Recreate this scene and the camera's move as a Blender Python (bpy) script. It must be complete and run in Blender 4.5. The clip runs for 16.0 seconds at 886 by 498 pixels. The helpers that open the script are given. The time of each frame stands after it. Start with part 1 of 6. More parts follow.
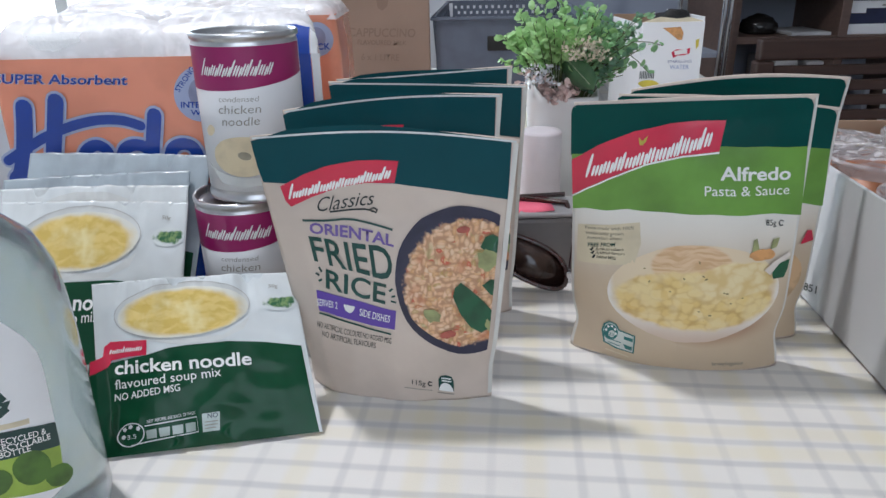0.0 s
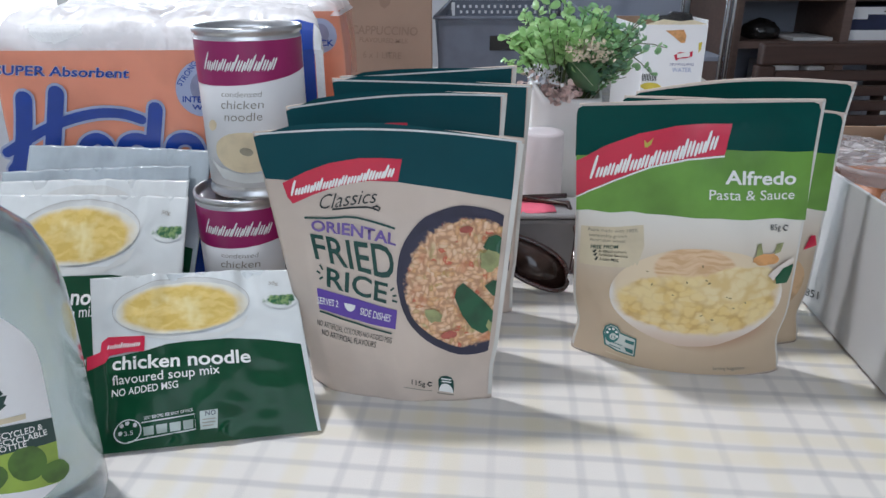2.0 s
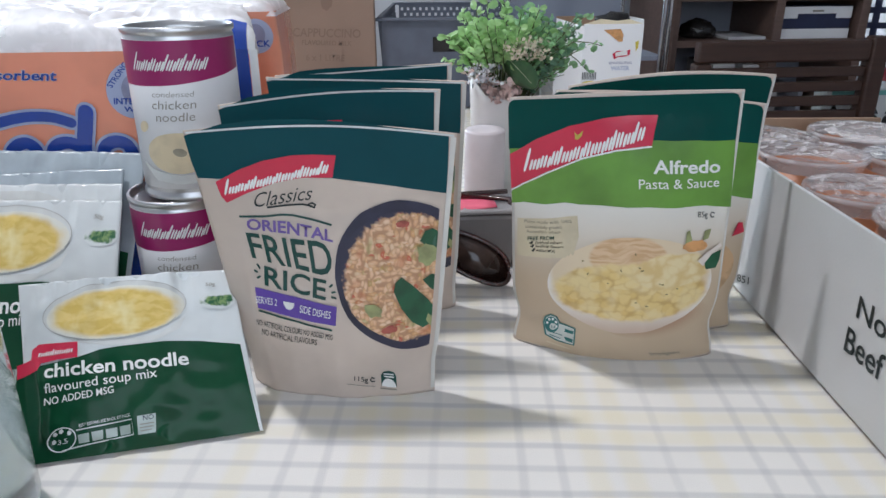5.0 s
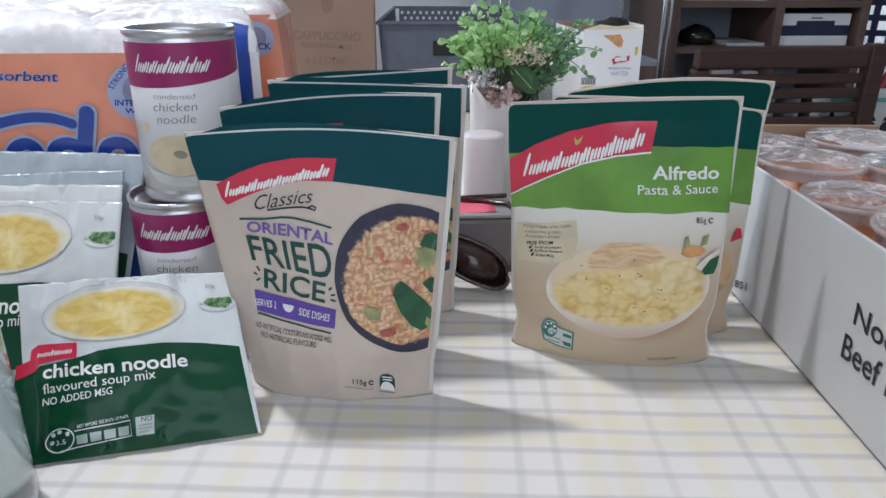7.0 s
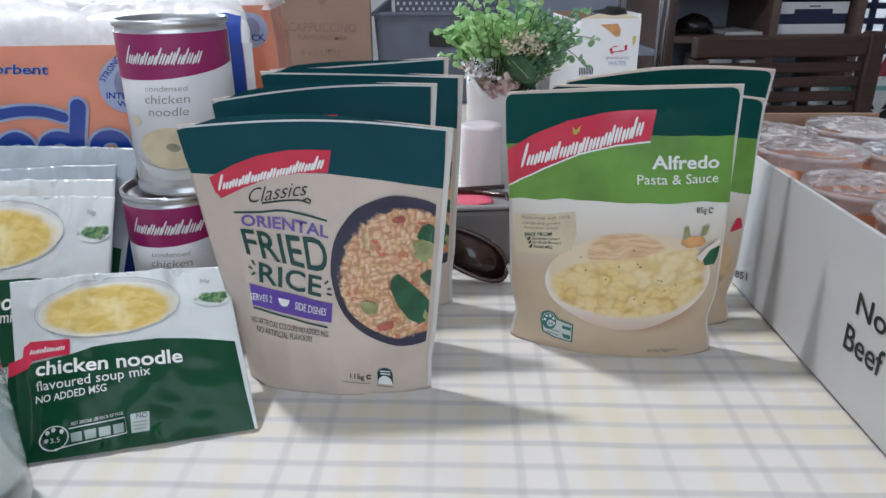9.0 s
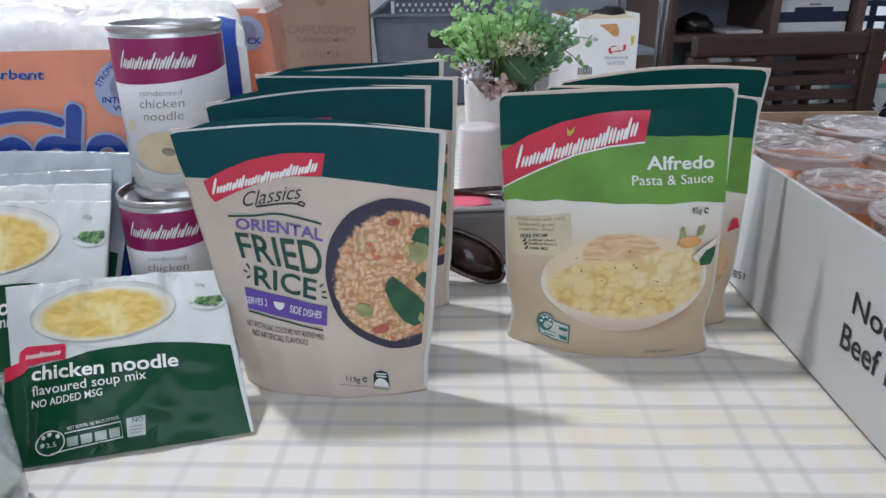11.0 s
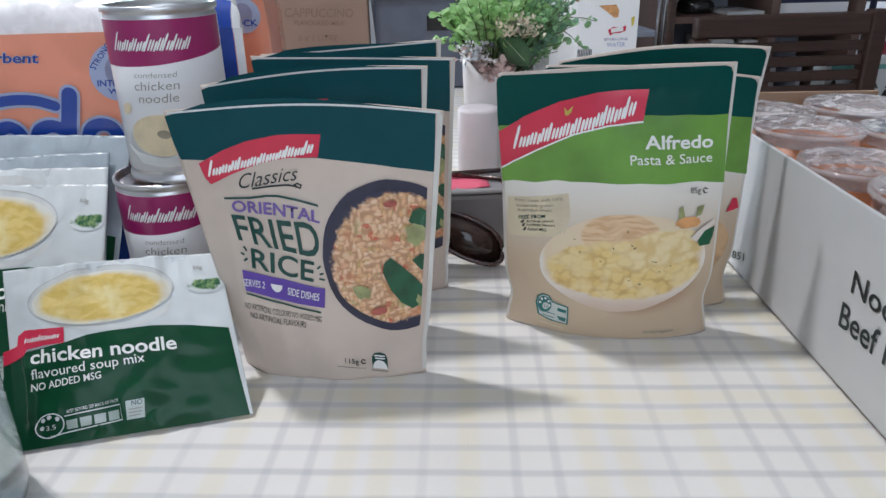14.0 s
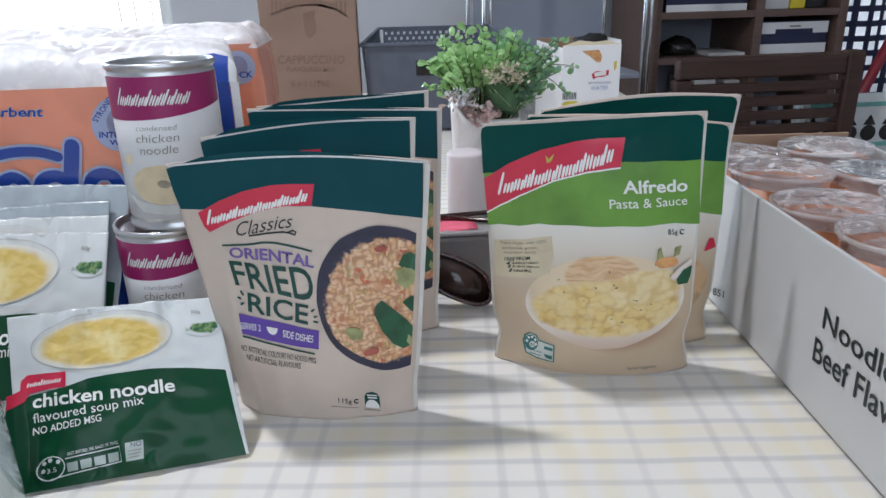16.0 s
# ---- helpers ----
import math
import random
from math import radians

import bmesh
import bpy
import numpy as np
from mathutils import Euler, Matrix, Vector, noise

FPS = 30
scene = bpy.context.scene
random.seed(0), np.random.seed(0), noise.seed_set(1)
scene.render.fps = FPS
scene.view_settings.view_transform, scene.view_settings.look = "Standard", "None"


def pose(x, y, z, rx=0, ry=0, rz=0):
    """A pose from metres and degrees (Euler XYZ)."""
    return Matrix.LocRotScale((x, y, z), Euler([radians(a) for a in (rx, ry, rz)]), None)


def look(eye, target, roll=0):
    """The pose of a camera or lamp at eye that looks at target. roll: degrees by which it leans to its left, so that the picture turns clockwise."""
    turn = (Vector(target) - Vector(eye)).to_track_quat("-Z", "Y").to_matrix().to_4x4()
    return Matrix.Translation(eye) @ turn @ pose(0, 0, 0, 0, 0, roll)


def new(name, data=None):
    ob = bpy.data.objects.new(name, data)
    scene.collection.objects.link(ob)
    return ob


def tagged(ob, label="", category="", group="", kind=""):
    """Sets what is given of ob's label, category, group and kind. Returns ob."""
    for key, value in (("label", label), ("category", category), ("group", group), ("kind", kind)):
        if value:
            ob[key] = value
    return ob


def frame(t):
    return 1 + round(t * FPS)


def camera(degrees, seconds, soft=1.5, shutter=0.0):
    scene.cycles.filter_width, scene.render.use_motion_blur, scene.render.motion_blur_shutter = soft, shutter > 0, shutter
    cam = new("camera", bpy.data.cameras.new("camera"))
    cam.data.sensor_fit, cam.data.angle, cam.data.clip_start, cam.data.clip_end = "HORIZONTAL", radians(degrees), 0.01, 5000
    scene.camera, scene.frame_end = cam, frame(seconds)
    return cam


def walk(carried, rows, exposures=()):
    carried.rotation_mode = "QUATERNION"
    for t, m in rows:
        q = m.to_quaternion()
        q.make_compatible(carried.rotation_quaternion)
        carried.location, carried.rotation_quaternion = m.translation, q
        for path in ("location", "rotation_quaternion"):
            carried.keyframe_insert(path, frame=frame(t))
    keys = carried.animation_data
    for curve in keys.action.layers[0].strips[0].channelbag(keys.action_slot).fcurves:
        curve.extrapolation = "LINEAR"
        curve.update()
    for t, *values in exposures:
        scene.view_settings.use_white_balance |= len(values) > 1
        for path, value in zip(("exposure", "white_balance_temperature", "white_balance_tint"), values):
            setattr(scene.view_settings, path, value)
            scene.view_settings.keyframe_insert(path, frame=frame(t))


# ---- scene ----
cam = camera(64.1, 16.0)
PATH = [
    (0, (0.046, 0.047, 0.26), (0.068, 1.898, -0.496), -1.1),
    (0.5, (0.04, 0.043, 0.263), (0.064, 1.904, -0.47), -0.3),
    (1, (0.047, 0.05, 0.263), (0.09, 1.9, -0.496), -1.0),
    (1.5, (0.04, 0.048, 0.262), (0.069, 1.908, -0.473), -0.2),
    (2, (0.043, 0.05, 0.259), (0.073, 1.901, -0.499), -0.1),
    (2.5, (0.045, 0.051, 0.258), (0.057, 1.9, -0.504), -0.8),
    (3, (0.044, 0.049, 0.256), (0.084, 1.904, -0.49), -0.2),
    (3.5, (0.049, 0.046, 0.255), (0.153, 1.889, -0.515), -0.5),
    (4, (0.054, 0.044, 0.256), (0.198, 1.894, -0.492), -0.8),
    (6.5, (0.051, 0.044, 0.254), (0.212, 1.891, -0.497), 0.1),
    (7, (0.052, 0.043, 0.256), (0.215, 1.894, -0.484), 0.2),
    (7.5, (0.054, 0.045, 0.255), (0.219, 1.891, -0.497), -0.3),
    (8, (0.054, 0.046, 0.256), (0.222, 1.893, -0.492), -0.3),
    (8.5, (0.055, 0.048, 0.255), (0.222, 1.891, -0.501), -0.3),
    (9, (0.053, 0.048, 0.254), (0.22, 1.89, -0.506), -0.2),
    (11.3, (0.058, 0.048, 0.255), (0.211, 1.893, -0.502), -0.9),
    (11.5, (0.057, 0.046, 0.256), (0.201, 1.896, -0.49), -1.1),
    (12, (0.058, 0.047, 0.253), (0.193, 1.895, -0.498), -1.4),
    (12.5, (0.056, 0.049, 0.251), (0.185, 1.89, -0.518), -1.2),
    (13, (0.058, 0.048, 0.251), (0.189, 1.888, -0.521), -1.5),
    (13.5, (0.06, 0.05, 0.251), (0.191, 1.877, -0.549), -1.6),
    (14, (0.06, 0.048, 0.252), (0.213, 1.876, -0.544), -1.1),
    (14.5, (0.065, 0.043, 0.254), (0.245, 1.879, -0.519), -1.3),
    (15, (0.069, 0.032, 0.259), (0.235, 1.882, -0.482), -2.4),
    (15.5, (0.068, 0.039, 0.26), (0.23, 1.873, -0.519), -2.3),
    (16, (0.061, 0.032, 0.262), (0.241, 1.897, -0.437), -1.5),
]
walk(cam, [(t, look(eye, target, roll)) for t, eye, target, roll in PATH])

# ---------------------------------------------------------------- light
world = bpy.data.worlds.new("world")
world.use_nodes = True
scene.world = world
WN = world.node_tree.nodes
sky = WN.new("ShaderNodeTexSky")
sky.sky_type, sky.sun_disc = "NISHITA", False
sky.sun_elevation, sky.sun_rotation = radians(40), radians(-60)
world.node_tree.links.new(sky.outputs[0], WN["Background"].inputs[0])
WN["Background"].inputs[1].default_value = 0.1


def area_lamp(name, at, target, sx, sy, watts, colour=(1, 1, 1)):
    data = bpy.data.lights.new(name, "AREA")
    data.shape, data.size, data.size_y, data.energy, data.color = "RECTANGLE", sx, sy, watts, colour
    ob = new(name, data)
    ob.matrix_world = look(at, target)
    return ob


# ceiling fitting up to the left, far-window daylight, and an added unseen front fill
area_lamp("ceiling_lamp_light", (-0.49, 0.69, 1.50), (0.05, 0.40, 0.0), 0.09, 0.09, 14.5, (0.93, 0.945, 1.0))
area_lamp("far_window_light", (-1.2, 2.78, 0.62), (-0.3, 0.4, 0.1), 1.3, 1.2, 43, (0.64, 0.83, 1.0))
area_lamp("rear_fill_light", (0.3, -1.42, 0.75), (0.1, 0.5, 0.1), 1.8, 1.1, 13.5, (0.80, 0.88, 1.0))


# ---------------------------------------------------------------- materials
def mat(name, colour, rough=0.5, vary=0.12, scale=40.0, bump=0.1, bump_scale=300.0, metal=0.0, spec=0.5, second=None,
        transmission=0.0, coat=0.0, alpha=1.0, sss=0.0):
    m = bpy.data.materials.new(name)
    m.use_nodes = True
    n, l = m.node_tree.nodes, m.node_tree.links
    b = n["Principled BSDF"]
    b.inputs["Roughness"].default_value = rough
    b.inputs["Metallic"].default_value = metal
    b.inputs["Specular IOR Level"].default_value = spec
    b.inputs["Transmission Weight"].default_value = transmission
    b.inputs["Coat Weight"].default_value = coat
    b.inputs["Coat Roughness"].default_value = 0.12
    b.inputs["Alpha"].default_value = alpha
    co = n.new("ShaderNodeTexCoord")
    big = n.new("ShaderNodeTexNoise")
    big.inputs["Scale"].default_value, big.inputs["Detail"].default_value = scale, 4
    l.new(co.outputs["Object"], big.inputs["Vector"])
    mix = n.new("ShaderNodeMix")
    mix.data_type = "RGBA"
    c2 = second or tuple(max(0.0, c * (1 - vary * 2)) for c in colour)
    mix.inputs[6].default_value = (*colour, 1)
    mix.inputs[7].default_value = (*c2, 1)
    ramp = n.new("ShaderNodeValToRGB")
    ramp.color_ramp.elements[0].position, ramp.color_ramp.elements[1].position = 0.42, 0.72
    l.new(big.outputs["Fac"], ramp.inputs[0])
    l.new(ramp.outputs[0], mix.inputs[0])
    l.new(mix.outputs[2], b.inputs["Base Color"])
    if bump:
        fine = n.new("ShaderNodeTexNoise")
        fine.inputs["Scale"].default_value, fine.inputs["Detail"].default_value = bump_scale, 3
        l.new(co.outputs["Object"], fine.inputs["Vector"])
        bm_ = n.new("ShaderNodeBump")
        bm_.inputs["Strength"].default_value, bm_.inputs["Distance"].default_value = bump, 0.002
        l.new(fine.outputs["Fac"], bm_.inputs["Height"])
        l.new(bm_.outputs[0], b.inputs["Normal"])
    return m


def thin_film(name, tint, rough, bump, bump_scale, least, gain, haze=0.0, milk_glint_max=0.42):
    """Clear wrapping film: see-through, with a gloss that grows at grazing angles."""
    m = bpy.data.materials.new(name)
    m.use_nodes = True
    n, l = m.node_tree.nodes, m.node_tree.links
    n.remove(n["Principled BSDF"])
    clear, shine, mix = n.new("ShaderNodeBsdfTransparent"), n.new("ShaderNodeBsdfGlossy"), n.new("ShaderNodeMixShader")
    clear.inputs[0].default_value = (*tint, 1)
    shine.inputs["Roughness"].default_value = rough
    fres, k, co, tex, bp = n.new("ShaderNodeFresnel"), n.new("ShaderNodeMath"), n.new("ShaderNodeTexCoord"), n.new("ShaderNodeTexNoise"), n.new("ShaderNodeBump")
    fres.inputs[0].default_value = 1.45
    k.operation, k.use_clamp = "MULTIPLY_ADD", True
    k.inputs[1].default_value, k.inputs[2].default_value = gain, least
    tex.inputs["Scale"].default_value, tex.inputs["Detail"].default_value = bump_scale, 4
    bp.inputs["Strength"].default_value, bp.inputs["Distance"].default_value = bump, 0.004
    l.new(co.outputs["Object"], tex.inputs["Vector"])
    l.new(tex.outputs["Fac"], bp.inputs["Height"])
    l.new(bp.outputs[0], shine.inputs["Normal"])
    l.new(bp.outputs[0], fres.inputs["Normal"])
    l.new(fres.outputs[0], k.inputs[0])
    l.new(k.outputs[0], mix.inputs[0])
    l.new(clear.outputs[0], mix.inputs[1])
    l.new(shine.outputs[0], mix.inputs[2])
    # White diffuse patches: milky film, plus window glints painted into the lids.
    milk_glint, spots, ramp, both = n.new("ShaderNodeBsdfDiffuse"), n.new("ShaderNodeTexNoise"), n.new("ShaderNodeMapRange"), n.new("ShaderNodeMixShader")
    milk_glint.inputs[0].default_value = (0.82, 0.80, 0.81, 1)
    spots.inputs["Scale"].default_value, spots.inputs["Detail"].default_value, spots.inputs["Distortion"].default_value = bump_scale * 1.5, 3, 0.6
    ramp.inputs["From Min"].default_value, ramp.inputs["From Max"].default_value, ramp.inputs["To Max"].default_value = 0.48, 0.75, milk_glint_max
    ramp.inputs["To Min"].default_value = haze
    l.new(co.outputs["Object"], spots.inputs["Vector"])
    l.new(spots.outputs["Fac"], ramp.inputs["Value"])
    l.new(ramp.outputs[0], both.inputs[0])
    l.new(mix.outputs[0], both.inputs[1])
    l.new(milk_glint.outputs[0], both.inputs[2])
    l.new(both.outputs[0], n["Material Output"].inputs[0])
    return m


def glow(name, colour, strength):
    m = bpy.data.materials.new(name)
    m.use_nodes = True
    n, l = m.node_tree.nodes, m.node_tree.links
    e = n.new("ShaderNodeEmission")
    e.inputs[0].default_value, e.inputs[1].default_value = (*colour, 1), strength
    l.new(e.outputs[0], n["Material Output"].inputs[0])
    return m


def cloth_check(name):
    """White cotton with grey and yellow woven stripes; object axes run along the threads."""
    m = mat(name, (0.82, 0.79, 0.75), 0.85, 0.03, 12, 0.25, 1400)
    n, l = m.node_tree.nodes, m.node_tree.links
    b = n["Principled BSDF"]
    co = n.new("ShaderNodeTexCoord")
    wob = n.new("ShaderNodeTexNoise")
    wob.inputs["Scale"].default_value = 9
    l.new(co.outputs["Object"], wob.inputs["Vector"])
    sub = n.new("ShaderNodeVectorMath")
    sub.operation = "MULTIPLY_ADD"
    l.new(wob.outputs["Color"], sub.inputs[0])
    sub.inputs[1].default_value = (0.005, 0.005, 0)
    l.new(co.outputs["Object"], sub.inputs[2])
    sep = n.new("ShaderNodeSeparateXYZ")
    l.new(sub.outputs[0], sep.inputs[0])

    def math_(op, a, c):
        k = n.new("ShaderNodeMath")
        k.operation = op
        for i, s in enumerate((a, c)):
            if isinstance(s, (int, float)):
                k.inputs[i].default_value = s
            else:
                l.new(s, k.inputs[i])
        return k.outputs[0]

    def stripe(axis, period, at, half):
        d = math_("ABSOLUTE", math_("SUBTRACT", math_("FLOORED_MODULO", math_("ADD", sep.outputs[axis], period / 2 - at), period), period / 2), 0)
        s = n.new("ShaderNodeMapRange")
        s.interpolation_type = "SMOOTHSTEP"
        s.inputs["From Min"].default_value, s.inputs["From Max"].default_value = half * 1.5, half * 0.4
        l.new(d, s.inputs["Value"])
        return s.outputs[0]

    grey = [(stripe(0, 0.131, a, 0.0026), s) for a, s in ((0.0, 0.26), (0.0215, 0.26), (0.082, 0.17))]
    grey += [(stripe(1, 0.0388, 0.0, 0.0025), 0.40), (stripe(1, 0.0388, 0.0194, 0.0025), 0.32)]
    yellow = [(stripe(0, 0.131, a, 0.0062), 0.27) for a in (0.040, 0.060, 0.106)] + [(stripe(1, 0.1164, a, 0.0058), 0.24) for a in (0.0097, 0.029)]
    last = b.inputs["Base Color"].links[0].from_socket
    for group, colour in ((yellow, (0.80, 0.70, 0.42, 1)), (grey, (0.40, 0.40, 0.42, 1))):
        for s, amount in group:
            k = n.new("ShaderNodeMix")
            k.data_type, k.blend_type = "RGBA", "MIX"
            l.new(math_("MULTIPLY", s, amount), k.inputs[0])
            l.new(last, k.inputs[6])
            k.inputs[7].default_value = colour
            last = k.outputs[2]
    l.new(last, b.inputs["Base Color"])
    return m


def gingham(name):
    m = mat(name, (0.75, 0.76, 0.8), 0.9, 0.04, 20, 0.2, 800)
    thin, both = m.node_tree.nodes.new("ShaderNodeBsdfTranslucent"), m.node_tree.nodes.new("ShaderNodeMixShader")
    n, l = m.node_tree.nodes, m.node_tree.links
    b = n["Principled BSDF"]
    co = n.new("ShaderNodeTexCoord")
    a = n.new("ShaderNodeTexBrick")
    a.offset, a.squash = 0.0, 1.0
    a.inputs["Scale"].default_value = 1.0
    for key, v in (("Brick Width", 0.050), ("Row Height", 0.050), ("Mortar Size", 0.0105), ("Mortar Smooth", 0.1)):
        a.inputs[key].default_value = v
    a.inputs["Color1"].default_value = a.inputs["Color2"].default_value = (0.92, 0.95, 1.0, 1)
    a.inputs["Mortar"].default_value = (0.07, 0.08, 0.13, 1)
    turn = n.new("ShaderNodeMapping")
    turn.inputs["Rotation"].default_value = (radians(90), 0, 0)
    l.new(co.outputs["Object"], turn.inputs["Vector"])
    l.new(turn.outputs[0], a.inputs["Vector"])
    l.new(a.outputs["Color"], b.inputs["Base Color"])
    l.new(a.outputs["Color"], thin.inputs[0])
    both.inputs[0].default_value = 0.70
    l.new(b.outputs[0], both.inputs[1])
    l.new(thin.outputs[0], both.inputs[2])
    l.new(both.outputs[0], n["Material Output"].inputs[0])
    return m


def wood(name, colour, dark, scale=1.0):
    m = mat(name, colour, 0.5, 0.1, 6, 0.15, 120)
    n, l = m.node_tree.nodes, m.node_tree.links
    b = n["Principled BSDF"]
    co = n.new("ShaderNodeTexCoord")
    st = n.new("ShaderNodeMapping")
    st.inputs["Scale"].default_value = (3 * scale, 40 * scale, 60 * scale)
    l.new(co.outputs["Object"], st.inputs["Vector"])
    w = n.new("ShaderNodeTexNoise")
    w.inputs["Scale"].default_value, w.inputs["Detail"].default_value = 2.0, 6
    l.new(st.outputs[0], w.inputs["Vector"])
    k = n.new("ShaderNodeMix")
    k.data_type = "RGBA"
    k.inputs[6].default_value, k.inputs[7].default_value = (*colour, 1), (*dark, 1)
    l.new(w.outputs["Fac"], k.inputs[0])
    l.new(k.outputs[2], b.inputs["Base Color"])
    return m


CLOTH = cloth_check("checked_cotton")
KRAFT = mat("cream_matt_film", (0.63, 0.525, 0.45), 0.38, 0.06, 25, 0.3, 22, coat=0.1)
TEAL = mat("dark_teal_print", (0.001, 0.064, 0.080), 0.42, 0.07, 18, 0.3, 22, spec=0.20)
BOTTLE_GREEN = mat("bottle_green_print", (0.003, 0.058, 0.023), 0.34, 0.07, 22, 0.06, 30, spec=0.22, coat=0.14)
DEEP_GREEN = mat("deep_green_print", (0.0005, 0.064, 0.055), 0.30, 0.10, 18, 0.35, 24, spec=0.13)
LEAF_GREEN = mat("leaf_green_print", (0.155, 0.345, 0.058), 0.28, 0.16, 25, 0.35, 24, spec=0.45)
RED = mat("red_print", (0.64, 0.016, 0.062), 0.3, 0.06, 30, 0, coat=0.3)
WHITE = mat("white_print", (0.84, 0.84, 0.82), 0.35, 0.02, 30, 0)
OFFWHITE = mat("pale_film", (0.69, 0.72, 0.72), 0.14, 0.07, 22, 0.2, 40, coat=0.6)
PURPLE = mat("violet_print", (0.115, 0.055, 0.36), 0.4, 0.05, 30, 0)
LILAC = mat("lilac_print", (0.17, 0.105, 0.36), 0.4, 0.05, 30, 0)
NAVY = mat("navy_bowl_print", (0.030, 0.030, 0.062), 0.4, 0.2, 50, 0)
INK = mat("dark_ink", (0.012, 0.022, 0.024), 0.45, 0.05, 30, 0)
GREEN_INK = mat("dark_green_ink", (0.004, 0.062, 0.050), 0.4, 0.05, 30, 0)
GREY_INK = mat("grey_ink", (0.26, 0.24, 0.20), 0.5, 0.05, 30, 0)
BOX_WHITE = mat("white_card", (0.60, 0.60, 0.605), 0.55, 0.04, 9, 0.05, 500)
CLEAN_WHITE = mat("bright_white_card", (0.86, 0.86, 0.87), 0.5, 0.03, 9, 0.05, 500)
POLE_RED = mat("dull_red_paint", (0.28, 0.012, 0.03), 0.4, 0.1, 30, 0.05, 200)
BOX_BROWN = mat("brown_card", (0.36, 0.23, 0.15), 0.8, 0.1, 8, 0.1, 400)
COFFEE_CARD = mat("coffee_card", (0.27, 0.18, 0.135), 0.8, 0.08, 8, 0.1, 400)
COFFEE_INK = mat("coffee_card_ink", (0.215, 0.138, 0.103), 0.8, 0.05, 30, 0)
STEEL = mat("tin_plate", (0.60, 0.60, 0.61), 0.33, 0.06, 60, 0.03, 200, metal=1.0)
MAROON = mat("maroon_label", (0.33, 0.010, 0.120), 0.36, 0.05, 25, 0.03, 80, coat=0.25)
LABEL = mat("white_label", (0.74, 0.74, 0.75), 0.4, 0.03, 25, 0.03, 80, coat=0.2)
ORANGE = mat("orange_film", (0.92, 0.33, 0.20), 0.25, 0.12, 14, 0.15, 45, coat=0.6)
ROYAL = mat("royal_blue_print", (0.012, 0.060, 0.37), 0.25, 0.1, 25, 0.05, 60, coat=0.5)
TISSUE = mat("tissue_paper", (0.86, 0.86, 0.86), 0.9, 0.04, 30, 0.3, 500)
GREY_CRATE = mat("charcoal_plastic", (0.10, 0.115, 0.155), 0.45, 0.1, 30, 0.1, 600)
DARK_WOOD = wood("dark_brown_wood", (0.085, 0.042, 0.030), (0.035, 0.018, 0.014))
SHELF_WOOD = wood("brown_shelf_wood", (0.20, 0.125, 0.10), (0.10, 0.062, 0.050))
WALL = mat("pale_wall_paint", (0.72, 0.73, 0.77), 0.8, 0.03, 3, 0.08, 200)
CEIL = mat("ceiling_paint", (0.8, 0.8, 0.8), 0.85, 0.02, 3, 0.08, 200)
FLOOR = wood("floor_boards", (0.30, 0.20, 0.13), (0.18, 0.11, 0.07))
CERAMIC = mat("white_ceramic", (0.76, 0.75, 0.74), 0.3, 0.03, 30, 0.03, 200, coat=0.2)
WAX = mat("white_wax", (0.66, 0.60, 0.62), 0.5, 0.03, 40, 0.05, 150)
CHROME = mat("chrome_tube", (0.6, 0.61, 0.63), 0.2, 0.05, 40, 0, metal=1.0)
GREY_PANEL = mat("grey_panel", (0.30, 0.325, 0.39), 0.6, 0.05, 4, 0.05, 200)
BLACK = mat("black_plastic", (0.015, 0.014, 0.014), 0.25, 0.1, 40, 0.02, 200)
LENS = mat("smoked_brown_lens", (0.020, 0.010, 0.008), 0.12, 0.1, 26, 0, second=(0.075, 0.042, 0.034), coat=0.15)
TORTOISE = mat("tortoiseshell", (0.05, 0.012, 0.010), 0.15, 0.2, 120, 0, second=(0.015, 0.006, 0.005), coat=0.5)
PINK = mat("pink_paper", (0.90, 0.16, 0.25), 0.6, 0.05, 30, 0)
TRAY_GREY = mat("grey_tray", (0.24, 0.23, 0.24), 0.4, 0.08, 30, 0.05, 200)
CORD = mat("beige_cord", (0.35, 0.31, 0.24), 0.8, 0.1, 80, 0)
GINGHAM = gingham("black_white_gingham")
CREAM_SOUP = mat("cream_soup_print", (0.72, 0.60, 0.40), 0.4, 0.08, 90, 0)
BOWL_PRINT = mat("white_bowl_print", (0.76, 0.67, 0.60), 0.28, 0.1, 30, 0, coat=0.3)
GREY_BOWL = mat("grey_glass_bowl_print", (0.66, 0.67, 0.65), 0.22, 0.1, 30, 0, coat=0.5)


# ---------------------------------------------------------------- builders
def thing(name, at, label, category, group="", kind=""):
    e = new(name)
    e.empty_display_size = 0.02
    e.matrix_world = Matrix.Translation(at)
    return tagged(e, label, category, group, kind)


def finish(name, bm, material, smooth=False):
    me = bpy.data.meshes.new(name)
    bmesh.ops.recalc_face_normals(bm, faces=bm.faces)
    bm.to_mesh(me)
    bm.free()
    me.materials.append(material)
    if smooth:
        for p in me.polygons:
            p.use_smooth = True
    return me


def part(name, bm, material, parent, label="", smooth=False):
    """Links a bmesh, in world metres, as one mesh under a thing or a part."""
    ob = new(name, finish(name, bm, material, smooth))
    ob.parent = parent
    if parent.type == "EMPTY":
        ob.matrix_parent_inverse = parent.matrix_basis.inverted()
    return tagged(ob, label) if label else ob


def solid(name, bm, material, label, category, group="", kind="", smooth=False):
    return tagged(new(name, finish(name, bm, material, smooth)), label, category, group, kind)


